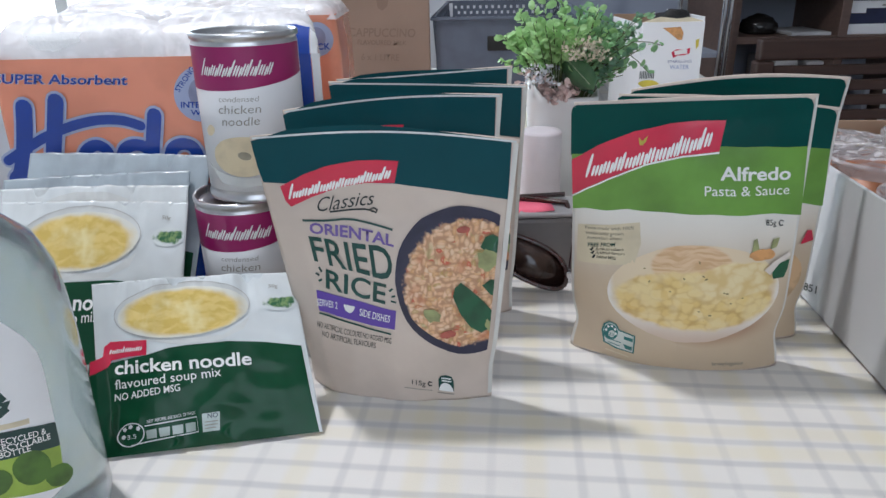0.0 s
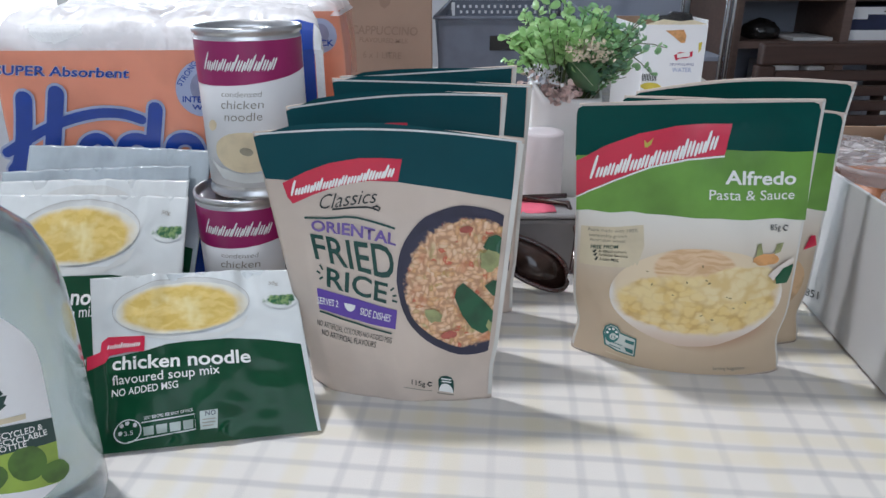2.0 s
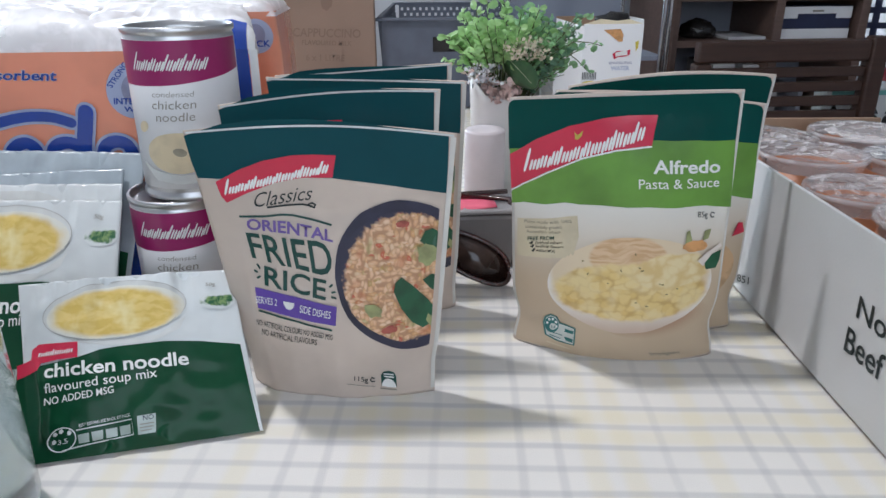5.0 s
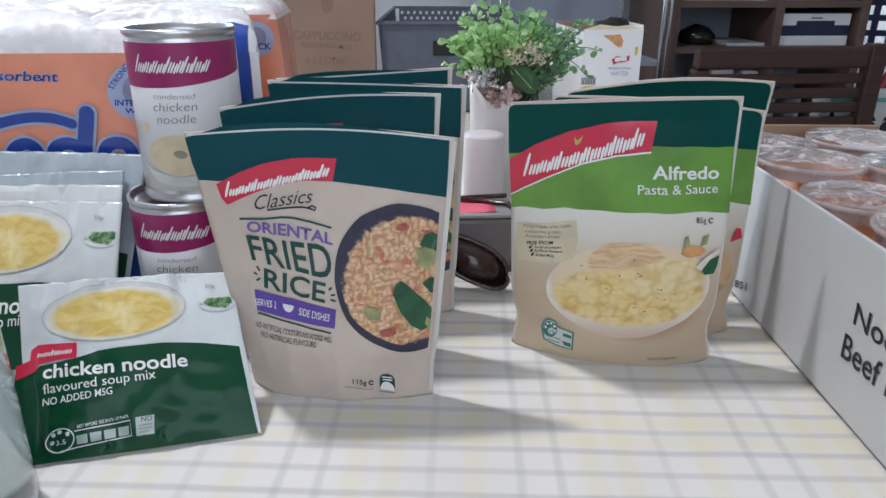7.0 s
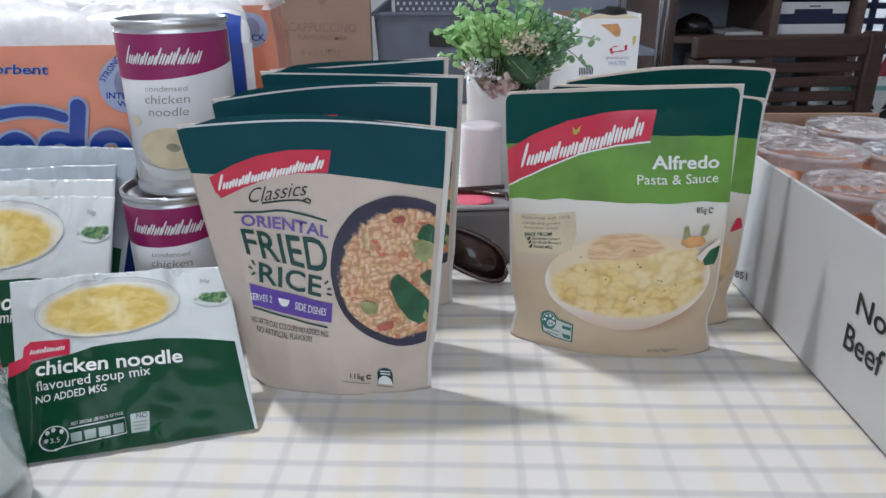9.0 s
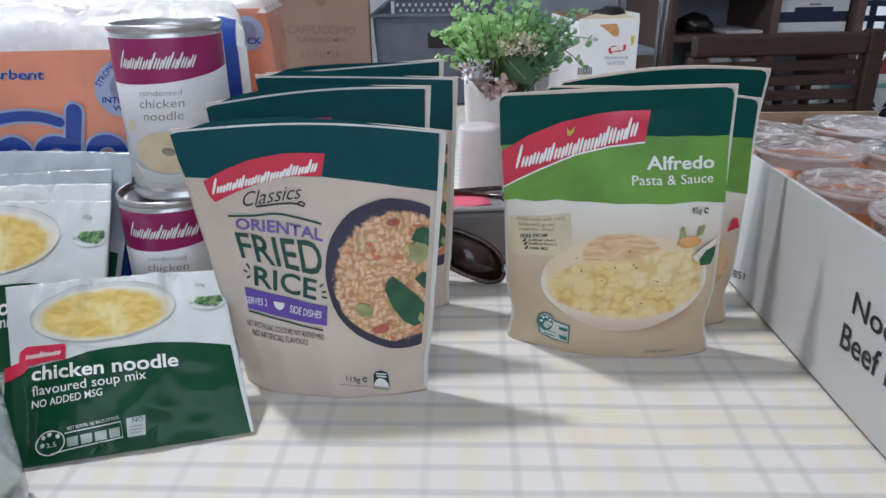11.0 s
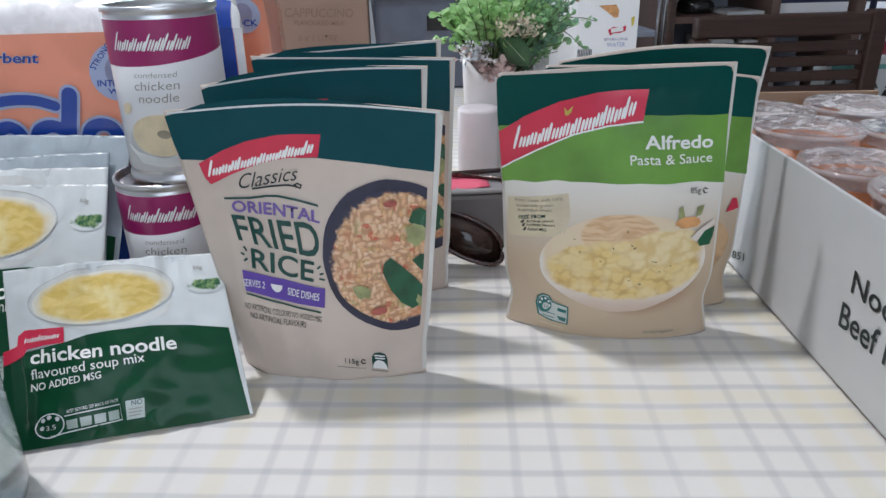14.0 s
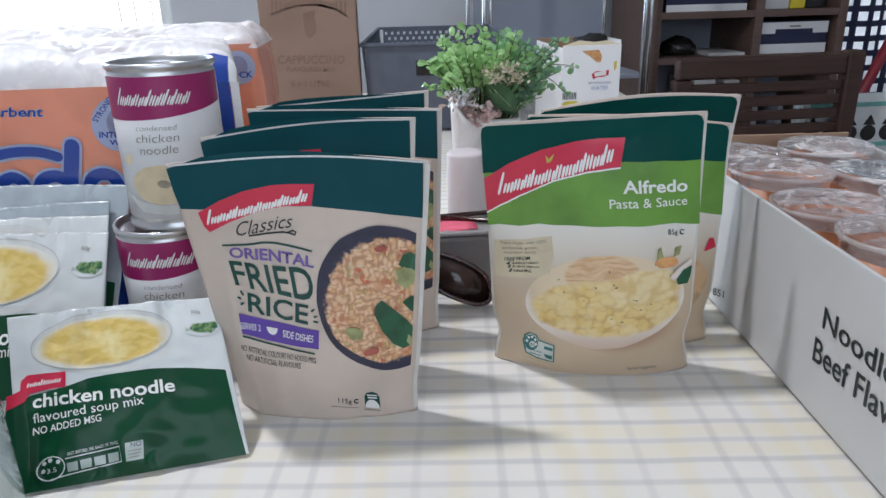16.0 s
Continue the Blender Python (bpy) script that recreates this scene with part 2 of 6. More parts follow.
def box(x0, x1, y0, y1, z0, z1, bevel=0.0, m=None, seg=2):
    bm = bmesh.new()
    bmesh.ops.create_cube(bm, size=1)
    for v in bm.verts:
        v.co = Vector(((x0 + x1) / 2 + v.co.x * (x1 - x0), (y0 + y1) / 2 + v.co.y * (y1 - y0), (z0 + z1) / 2 + v.co.z * (z1 - z0)))
    if bevel:
        bmesh.ops.bevel(bm, geom=bm.edges[:] + bm.verts[:], offset=bevel, segments=seg, affect="EDGES", profile=0.5)
    if m is not None:
        bm.transform(m)
    return bm


def lathe(profile, at=(0, 0, 0), seg=40, close=False, m=None):
    """Turns (radius, height) pairs round the z axis."""
    bm = bmesh.new()
    rings = []
    for r, z in profile:
        rings.append([bm.verts.new((r * math.cos(2 * math.pi * i / seg), r * math.sin(2 * math.pi * i / seg), z)) for i in range(seg)] if r > 1e-6 else [bm.verts.new((0, 0, z))])
    for a, b in zip(rings, rings[1:]):
        for i in range(seg):
            j = (i + 1) % seg
            q = [a[i % len(a)], a[j % len(a)], b[j % len(b)], b[i % len(b)]]
            q = [v for k, v in enumerate(q) if v not in q[:k]]
            if len(q) > 2:
                bm.faces.new(q)
    if m is not None:
        bm.transform(m)
    bm.transform(Matrix.Translation(at))
    return bm


def tube(points, radius, seg=8, taper=None):
    bm = bmesh.new()
    pts = [Vector(p) for p in points]
    rings = []
    for i, p in enumerate(pts):
        d = (pts[min(i + 1, len(pts) - 1)] - pts[max(i - 1, 0)]).normalized()
        a = d.orthogonal().normalized()
        b = d.cross(a)
        r = radius * (1 if taper is None else 1 + (taper - 1) * i / (len(pts) - 1))
        rings.append([bm.verts.new(p + (a * math.cos(2 * math.pi * k / seg) + b * math.sin(2 * math.pi * k / seg)) * r) for k in range(seg)])
    for r0, r1 in zip(rings, rings[1:]):
        # nearest start keeps the tube from twisting
        s = min(range(seg), key=lambda k: (r1[k].co - r0[0].co).length)
        for k in range(seg):
            bm.faces.new((r0[k], r0[(k + 1) % seg], r1[(k + 1 + s) % seg], r1[(k + s) % seg]))
        r1[:] = r1[s:] + r1[:s]
    bm.faces.new(rings[0])
    bm.faces.new(rings[-1])
    return bm


def wrap(bm, surface, lift, step=0.05):
    """Lays a flat drawing in (u, v) onto a surface, lift metres above it."""
    if bm.verts:
        bmesh.ops.triangulate(bm, faces=[f for f in bm.faces if len(f.verts) > 4])
        for axis in (0, 1):
            lo, hi = min(v.co[axis] for v in bm.verts), max(v.co[axis] for v in bm.verts)
            k = math.floor(lo / step) + 1
            while k * step < hi:
                at, no = Vector((0, 0, 0)), Vector((0, 0, 0))
                at[axis], no[axis] = k * step, 1
                bmesh.ops.bisect_plane(bm, geom=bm.verts[:] + bm.edges[:] + bm.faces[:], plane_co=at, plane_no=no, dist=1e-6)
                k += 1
    layer = bm.loops.layers.uv.new("print")
    for face in bm.faces:
        for corner in face.loops:
            corner[layer].uv = corner.vert.co.xy
    for v in bm.verts:
        v.co = surface(v.co.x, v.co.y, lift)
    return bm


def polygon(points):
    bm = bmesh.new()
    bm.faces.new([bm.verts.new((p[0], p[1], 0)) for p in points])
    return bm


def oval(c, a, b, n=36, wob=0.0, seed=0.0, start=0.0, stop=1.0):
    """An ellipse round c with half axes c to a and c to b; wob roughens its edge."""
    pts = []
    for i in range(n + (0 if stop - start >= 1 else 1)):
        g = 2 * math.pi * (start + (stop - start) * i / n)
        k = 1 + wob * noise.noise(Vector((3 * math.cos(g), 3 * math.sin(g), seed)))
        pts.append((c[0] + k * ((a[0] - c[0]) * math.cos(g) + (b[0] - c[0]) * math.sin(g)), c[1] + k * ((a[1] - c[1]) * math.cos(g) + (b[1] - c[1]) * math.sin(g))))
    return polygon(pts)


def stroke(points, w, aspect=1.0):
    """A line of even width through (u, v) points; aspect is the surface's height over its width."""
    bm = bmesh.new()
    rows = []
    for i, p in enumerate(points):
        a, b = points[max(i - 1, 0)], points[min(i + 1, len(points) - 1)]
        dx, dy = b[0] - a[0], (b[1] - a[1]) * aspect
        ln = math.hypot(dx, dy) or 1
        rows.append((bm.verts.new((p[0] - dy / ln * w / 2, p[1] + dx / ln * w / 2 / aspect, 0)), bm.verts.new((p[0] + dy / ln * w / 2, p[1] - dx / ln * w / 2 / aspect, 0))))
    for r0, r1 in zip(rows, rows[1:]):
        bm.faces.new((r0[0], r0[1], r1[1], r1[0]))
    return bm


def brush(points, w, aspect=1.0):
    """A rounded brush line, smoothed through its points, with round ends."""
    pts = [Vector((p[0], p[1] * aspect, 0)) for p in points]
    line = []
    for i in range(len(pts) - 1):
        p0, p1, p2, p3 = pts[max(i - 1, 0)], pts[i], pts[i + 1], pts[min(i + 2, len(pts) - 1)]
        for k in range(6):
            t = k / 6
            line.append(0.5 * (2 * p1 + (p2 - p0) * t + (2 * p0 - 5 * p1 + 4 * p2 - p3) * t * t + (3 * p1 - p0 - 3 * p2 + p3) * t ** 3))
    line.append(pts[-1])
    left, right = [], []
    for i, p in enumerate(line):
        d = (line[min(i + 1, len(line) - 1)] - line[max(i - 1, 0)]).normalized()
        side = Vector((-d.y, d.x, 0)) * w / 2
        left.append(p + side)
        right.append(p - side)
    d0, d1 = (line[0] - line[1]).normalized(), (line[-1] - line[-2]).normalized()

    def cap(c, d):
        n = Vector((-d.y, d.x, 0))
        return [c + (n * math.cos(g) + d * math.sin(g)) * w / 2 for g in (math.pi * k / 6 for k in range(1, 6))]
    bm = bmesh.new()
    lv = [bm.verts.new((p.x, p.y / aspect, 0)) for p in left]
    rv = [bm.verts.new((p.x, p.y / aspect, 0)) for p in right]
    for i in range(len(lv) - 1):
        bm.faces.new((lv[i], rv[i], rv[i + 1], lv[i + 1]))
    bm.faces.new([lv[-1]] + [bm.verts.new((p.x, p.y / aspect, 0)) for p in cap(line[-1], d1)] + [rv[-1]])
    bm.faces.new([rv[0]] + [bm.verts.new((p.x, p.y / aspect, 0)) for p in cap(line[0], d0)] + [lv[0]])
    return bm


def lettering(text, p0, p1, p3, bold=0.0, bend=0.0, grow=0.0):
    """Words from p0 to p1 along their foot, capitals as high as p3 above p0."""
    cu = bpy.data.curves.new("words", "FONT")
    cu.body, cu.size, cu.offset, cu.resolution_u = text, 1.0, bold, 3
    ob = bpy.data.objects.new("words", cu)
    me = bpy.data.meshes.new_from_object(ob)
    bm = bmesh.new()
    bm.from_mesh(me)
    bpy.data.objects.remove(ob)
    bpy.data.curves.remove(cu)
    bpy.data.meshes.remove(me)
    if not bm.verts:
        return bm
    lo, hi = min(v.co.x for v in bm.verts), max(v.co.x for v in bm.verts)
    for v in bm.verts:
        s, h = (v.co.x - lo) / (hi - lo), v.co.y / 0.69 + bend * 4 * ((v.co.x - lo) / (hi - lo)) * (1 - (v.co.x - lo) / (hi - lo))
        h *= 1 + grow * s
        v.co = Vector((p0[0] + s * (p1[0] - p0[0]) + h * (p3[0] - p0[0]), p0[1] + s * (p1[1] - p0[1]) + h * (p3[1] - p0[1]), 0))
    return bm


def word_mark(p0, p1, p3, heights, w=0.012, aspect=1.0):
    """A row of plain leaning bars and beads in the place of a mark."""
    bm = bmesh.new()
    n = len(heights)
    ax, ay = p1[0] - p0[0], (p1[1] - p0[1]) * aspect
    ux, uy = p3[0] - p0[0], (p3[1] - p0[1]) * aspect
    k = math.hypot(ux, uy)

    def blob(s, h, half_long, half_wide, lean):
        ring = []
        for i in range(14):
            g = 2 * math.pi * i / 14
            a = half_wide * math.copysign(abs(math.cos(g)) ** 0.6, math.cos(g))
            b = half_long * math.copysign(abs(math.sin(g)) ** 0.8, math.sin(g))
            x = p0[0] + ax * s + ux * h + ux / k * b + (uy / k) * (a + lean * b)
            y = p0[1] * aspect + ay * s + uy * h + uy / k * b - (ux / k) * (a + lean * b)
            ring.append(bm.verts.new((x, y / aspect, 0)))
        bm.faces.new(ring)
    # two or three slim bars to each step, the tall ones first in theirs
    for i, h in enumerate(heights):
        blob((i + 0.18) / n, h / 2 - 0.04, h * k / 2, w * 0.42, 0.26)
        low = 0.56 + 0.08 * (i % 3)
        blob((i + 0.52) / n, low / 2 + 0.01, low * k / 2, w * 0.38, 0.26)
        blob((i + 0.84) / n, low / 2 - 0.01, low * k / 2, w * 0.38, 0.26)
    return bm


def sheet_surface(tl, tr, bl, br, depth, profile, arch=0.0, crease=0.0008, seed=0.0, side=0.7, ridge=0.0, crumple=0.0, pinch=0.0):
    """The front of a filled bag: four corners, a belly of that depth, an arched top edge. Returns front(u, v, lift) and back(u, v, lift)."""
    tl, tr, bl, br = (Vector(p) for p in (tl, tr, bl, br))
    across, up = ((tr - tl) + (br - bl)) / 2, ((tl - bl) + (tr - br)) / 2
    n = across.cross(up).normalized()

    def middle(u, v):
        # the sides draw in above the folded base
        u = 0.5 + (u - 0.5) * (1 - pinch * math.exp(-((v - 0.14) / 0.075) ** 2))
        p = (bl * (1 - u) + br * u) * (1 - v) + (tl * (1 - u) + tr * u) * v
        return p + up.normalized() * arch * math.sin(math.pi * max(0, min(1, u))) * max(0, v) ** 3

    def belly(u, v):
        u, v = max(0, min(1, u)), max(0, min(1, v))
        swell = depth * math.sin(math.pi * u) ** side * profile(v)
        edge = min(1, 6 * min(u, 1 - u)) * min(1, 6 * (1 - v))
        if ridge:
            # one hard fold runs up near the left seam
            low = max(0.0, min(1.0, (0.72 - v) / 0.30))
            swell += ridge * low * min(u / 0.13, 1.0) * min(1.0, (1 - u) / 0.5)
        if crumple:
            k = (1 - u) ** 1.6 * (1 - v) * min(1, 8 * u) * min(1, 5 * v)
            swell += 0.75 * crumple * max(0.0, (v - 0.70) / 0.30) * min(1, 6 * u, 6 * (1 - u)) * noise.noise(Vector((u * 15, v * 1.5, seed + 9)))
            swell += crumple * k * (1 - 2.2 * abs(noise.noise(Vector((u * 4 + v * 2, v * 2.5 - u * 2, seed)))))
            # sharp pinched folds run in from the lower corner
            fold = 1 - abs(noise.noise(Vector((u * 5 - v * 2, v * 2 + u * 3, seed + 2))))
            swell += 0.30 * crumple * k * fold ** 6
            if seed == 1:
                for at, bow, lo, hi, high, wide in ((0.045, 0.035, 0.03, 0.62, 0.0030, 0.013), (0.105, -0.03, 0.02, 0.30, 0.0022, 0.012), (0.30, 0.05, 0.0, 0.10, 0.0016, 0.014), (0.60, -0.04, 0.0, 0.12, 0.0016, 0.016)):
                    if lo < v < hi:
                        q = (v - lo) / (hi - lo)
                        swell += high * math.sin(math.pi * q) * math.exp(-((u - at - bow * math.sin(math.pi * q)) / wide) ** 2)
        return swell + crease * edge * ((0.35 if crumple else 1.0) * noise.noise(Vector((u * 4 + seed, v * 5, seed))) + 0.5 * noise.noise(Vector((u * 9, v * 9 + seed, seed + 4))))

    def front(u, v, lift=0.0):
        return middle(u, v) + n * (belly(u, v) + 0.0006 + lift * 1.25)

    def back(u, v, lift=0.0):
        return middle(u, v) - n * (belly(u, v) + 0.0006 + lift)

    return front, back


def bag_body(front, back, nu=56, nv=70):
    bm = bmesh.new()
    f = [[bm.verts.new(front(i / nu, j / nv)) for i in range(nu + 1)] for j in range(nv + 1)]
    b = [[bm.verts.new(back(i / nu, j / nv)) for i in range(nu + 1)] for j in range(nv + 1)]
    for j in range(nv):
        for i in range(nu):
            bm.faces.new((f[j][i], f[j][i + 1], f[j + 1][i + 1], f[j + 1][i]))
            bm.faces.new((b[j][i], b[j + 1][i], b[j + 1][i + 1], b[j][i + 1]))
        for i in (0, nu):
            bm.faces.new((f[j][i], f[j + 1][i], b[j + 1][i], b[j][i]))
    for i in range(nu):
        for j in (0, nv):
            bm.faces.new((f[j][i], f[j][i + 1], b[j][i + 1], b[j][i]))
    return bm


def stand_up(v):
    return math.cos(math.pi / 2 * min(1.0, v / 0.93)) ** 0.75


def pillow(v):
    return math.sin(math.pi * v) ** 0.8


# ---------------------------------------------------------------- the room
def slab(name, x0, x1, y0, y1, z0, z1, material, label, category):
    return solid(name, box(x0, x1, y0, y1, z0, z1), material, label, category, kind="structure")


X0, X1, Y0, Y1, Z0, Z1 = -1.9, 2.6, -1.5, 2.6, -0.75, 1.65
slab("floor", X0 - 0.1, X1 + 0.1, Y0 - 0.1, Y1 + 0.1, Z0 - 0.1, Z0, FLOOR, "brown timber floor under the table", "floor")
# Ceiling, side walls and south wall are out of view, added to bounce light.
slab("ceiling", X0 - 0.1, X1 + 0.1, Y0 - 0.1, Y1 + 0.1, Z1, Z1 + 0.1, CEIL, "unseen white ceiling, added to bounce light", "ceiling")
slab("wall_west", X0 - 0.1, X0, Y0, Y1, Z0, Z1, WALL, "unseen pale side wall, added to bounce light", "wall")
slab("wall_east", X1, X1 + 0.1, Y0, Y1, Z0, Z1, WALL, "unseen pale side wall, added to bounce light", "wall")


def wall_with_windows(name, y0, y1, openings, label):
    """A wall along x with openings (x0, x1, z0, z1) through it, from west to east."""
    e = thing(name, ((X0 + X1) / 2, y0, Z0), label, "wall", kind="structure")
    at = X0
    for wx0, wx1, wz0, wz1 in openings:
        for x0, x1, z0, z1 in ((at, wx0, Z0, Z1), (wx0, wx1, Z0, wz0), (wx0, wx1, wz1, Z1)):
            part("wall_section", box(x0, x1, y0, y1, z0, z1), WALL, e)
        at = wx1
    part("wall_section", box(at, X1, y0, y1, Z0, Z1), WALL, e)
    return e


wall_with_windows("wall_north", Y1, Y1 + 0.1, ((-1.85, -0.58, 0.0, 1.25), (1.70, 2.40, -0.10, 1.25)), "pale painted wall with two bright windows")
wall_with_windows("wall_south", Y0 - 0.1, Y0, ((-0.7, 1.3, 0.2, 1.35),), "unseen pale painted wall with an added window opening")


def window(name, y, x0, x1, z0, z1, label):
    e = thing(name, ((x0 + x1) / 2, y, z0), label, "window", kind="structure")
    f = 0.045
    for a in ((x0, x0 + f, z0, z1), (x1 - f, x1, z0, z1), (x0 + f, x1 - f, z0, z0 + f), (x0 + f, x1 - f, z1 - f, z1), ((x0 + x1) / 2 - f / 2, (x0 + x1) / 2 + f / 2, z0 + f, z1 - f)):
        part("window_frame", box(a[0], a[1], y - 0.02, y + 0.02, a[2], a[3], 0.004), WHITE, e)
    return e


win_far = window("window_1", Y1 + 0.05, -1.85, -0.58, 0.0, 1.25, "unseen white framed window, added for the fill lamp, blown out by daylight")
for cx in (-0.754, -0.705, -0.65):
    part("blind_cord", tube([(cx - 0.004, Y1 + 0.02, 1.24), (cx, Y1 + 0.02, 0.5), (cx + 0.004, Y1 + 0.02, 0.10)], 0.0022, 6), CORD, win_far, "thin beige blind cord")
window("window_3", Y1 + 0.05, 1.70, 2.40, -0.10, 1.25, "unseen white framed window, added for the fill lamp behind the gingham curtain")
# Unseen opening behind the viewpoint, added only to account for the fill lamp.
window("window_fill", Y0 - 0.05, -0.7, 1.3, 0.2, 1.35, "unseen white framed window, added for the fill lamp")
solid("backdrop", box(-2.6, 3.2, Y1 + 0.5, Y1 + 0.52, -0.6, 1.6), glow("daylight_outside", (0.93, 0.97, 1.0), 3.2), "bright overcast daylight outside the windows", "backdrop", kind="structure")

# ---------------------------------------------------------------- table and cloth
TURN_TABLE = radians(-6.0)


def table_top():
    e = thing("dining_table", (0.1, 0.4, Z0), "wooden dining table under a checked cloth", "table")
    m = Matrix.Translation((0.14, 0.84, 0)) @ Matrix.Rotation(TURN_TABLE, 4, "Z")
    part("tabletop", box(-0.52, 0.375, -1.08, 1.08, -0.035, -0.005, 0.004, m), DARK_WOOD, e)
    for x in (-0.44, 0.30):
        for y in (-1.0, 1.0):
            part("leg", box(x - 0.035, x + 0.035, y - 0.035, y + 0.035, Z0, -0.035, 0.004, m), DARK_WOOD, e)


table_top()


def tablecloth():
    bm = bmesh.new()
    nx, ny = 90, 190
    w, d, drop, slim = 0.525, 1.085, 0.16, 0.13
    rows = []
    for j in range(ny + 1):
        row = []
        for i in range(nx + 1):
            a, b = (i / nx * 2 - 1) * (w + drop - slim / 2) - slim / 2, (j / ny * 2 - 1) * (d + drop)
            x, y = max(-w, min(w - slim, a)), max(-d, min(d, b))
            over = max(abs(a + slim / 2) - w + slim / 2, 0) + max(abs(b) - d, 0)
            z = 0.0006 * noise.noise(Vector((a * 14, b * 14, 1))) - 0.0008
            out = 0.02 * math.sin(over * 8) * (1 + 0.5 * math.sin((a + b) * 40)) if over else 0
            if over:
                z = -over
            row.append(bm.verts.new((x + math.copysign(out, a) * (a > w - slim or a < -w), y + math.copysign(out, b) * (abs(b) > d), z)))
        rows.append(row)
    for j in range(ny):
        for i in range(nx):
            bm.faces.new((rows[j][i], rows[j][i + 1], rows[j + 1][i + 1], rows[j + 1][i]))
    ob = solid("tablecloth", bm, CLOTH, "white cotton tablecloth with grey and yellow check lines", "tablecloth", smooth=True)
    ob.matrix_world = Matrix.Translation((0.1256, 0.36, 0)) @ Matrix.Rotation(radians(-6.8), 4, "Z") @ Matrix.Translation((0.0, 0.4803, 0))
    return ob


tablecloth()

# ---------------------------------------------------------------- stand-up pouches
def pouch(name, label, group, tl, tr, bl, br, depth, arch, seed):
    front, back = sheet_surface(tl, tr, bl, br, depth, stand_up, arch, 0.0020, seed, 0.7, 0.008 if seed == 1 else 0.0, 0.0, 0.055 if seed >= 5 else 0.02)
    mid = (Vector(bl) + Vector(br)) / 2
    e = thing(name, (mid.x, mid.y, 0), label, "food pouch", group)
    part("body", bag_body(front, back), KRAFT, e, "cream matt pouch film", smooth=True)
    return e, front


def lay(name, bm, surface, material, parent, layer=1, label="", step=0.03):
    return part(name, wrap(bm, surface, 0.00025 * layer, step), material, parent, label, smooth=True)


RICE = [
    ((-0.0522, 0.424, 0.1742), (0.0932, 0.424, 0.169), (-0.037, 0.458, 0), (0.080, 0.433, 0), 0.006, 0.005, 1.0),
    ((-0.044, 0.475, 0.178), (0.089, 0.480, 0.184), (-0.036, 0.505, 0), (0.080, 0.495, 0), 0.012, 0.004, 2.0),
    ((-0.023, 0.530, 0.186), (0.111, 0.530, 0.181), (-0.010, 0.560, 0), (0.106, 0.553, 0), 0.012, 0.0005, 3.0),
    ((-0.023, 0.572, 0.181), (0.106, 0.580, 0.187), (-0.010, 0.605, 0), (0.100, 0.600, 0), 0.012, 0.0, 4.0),
]
PASTA = [
    ((0.128, 0.455, 0.1825), (0.268, 0.452, 0.185), (0.1430, 0.497, 0), (0.2775, 0.462, 0), 0.018, 0.001, 5.0),
    ((0.167, 0.505, 0.178), (0.3133, 0.505, 0.166), (0.178, 0.522, 0), (0.3095, 0.501, 0), 0.016, 0.003, 6.0),
    ((0.184, 0.538, 0.175), (0.333, 0.534, 0.181), (0.195, 0.556, 0), (0.322, 0.550, 0), 0.016, 0.006, 7.0),
]
rice_pouches = [pouch("rice_pouch", "cream and dark teal fried rice pouch standing on the checked cloth", "rice pouches in a row", *a) for a in RICE]
pasta_pouches = [pouch("pasta_pouch", "cream and green pasta pouch standing on the checked cloth", "pasta pouches in a row", *a) for a in PASTA]

# ---------------------------------------------------------------- what is printed on the pouches
CHILLI = mat("chilli_print", (0.46, 0.11, 0.08), 0.4, 0.2, 200, 0)
PEA = mat("pea_print", (0.24, 0.18, 0.07), 0.4, 0.2, 200, 0)
HERB = mat("basil_print", (0.012, 0.100, 0.045), 0.35, 0.25, 90, 0)
HERB_PALE = mat("spring_onion_print", (0.36, 0.38, 0.17), 0.35, 0.25, 90, 0)
SPRIG_GOLD = mat("gold_leaf_print", (0.70, 0.58, 0.10), 0.35, 0.2, 90, 0)


LONG_MARK = (1.25, 0.60, 0.56, 0.92, 0.60, 0.56, 0.60, 0.56, 0.92, 0.60, 1.0)


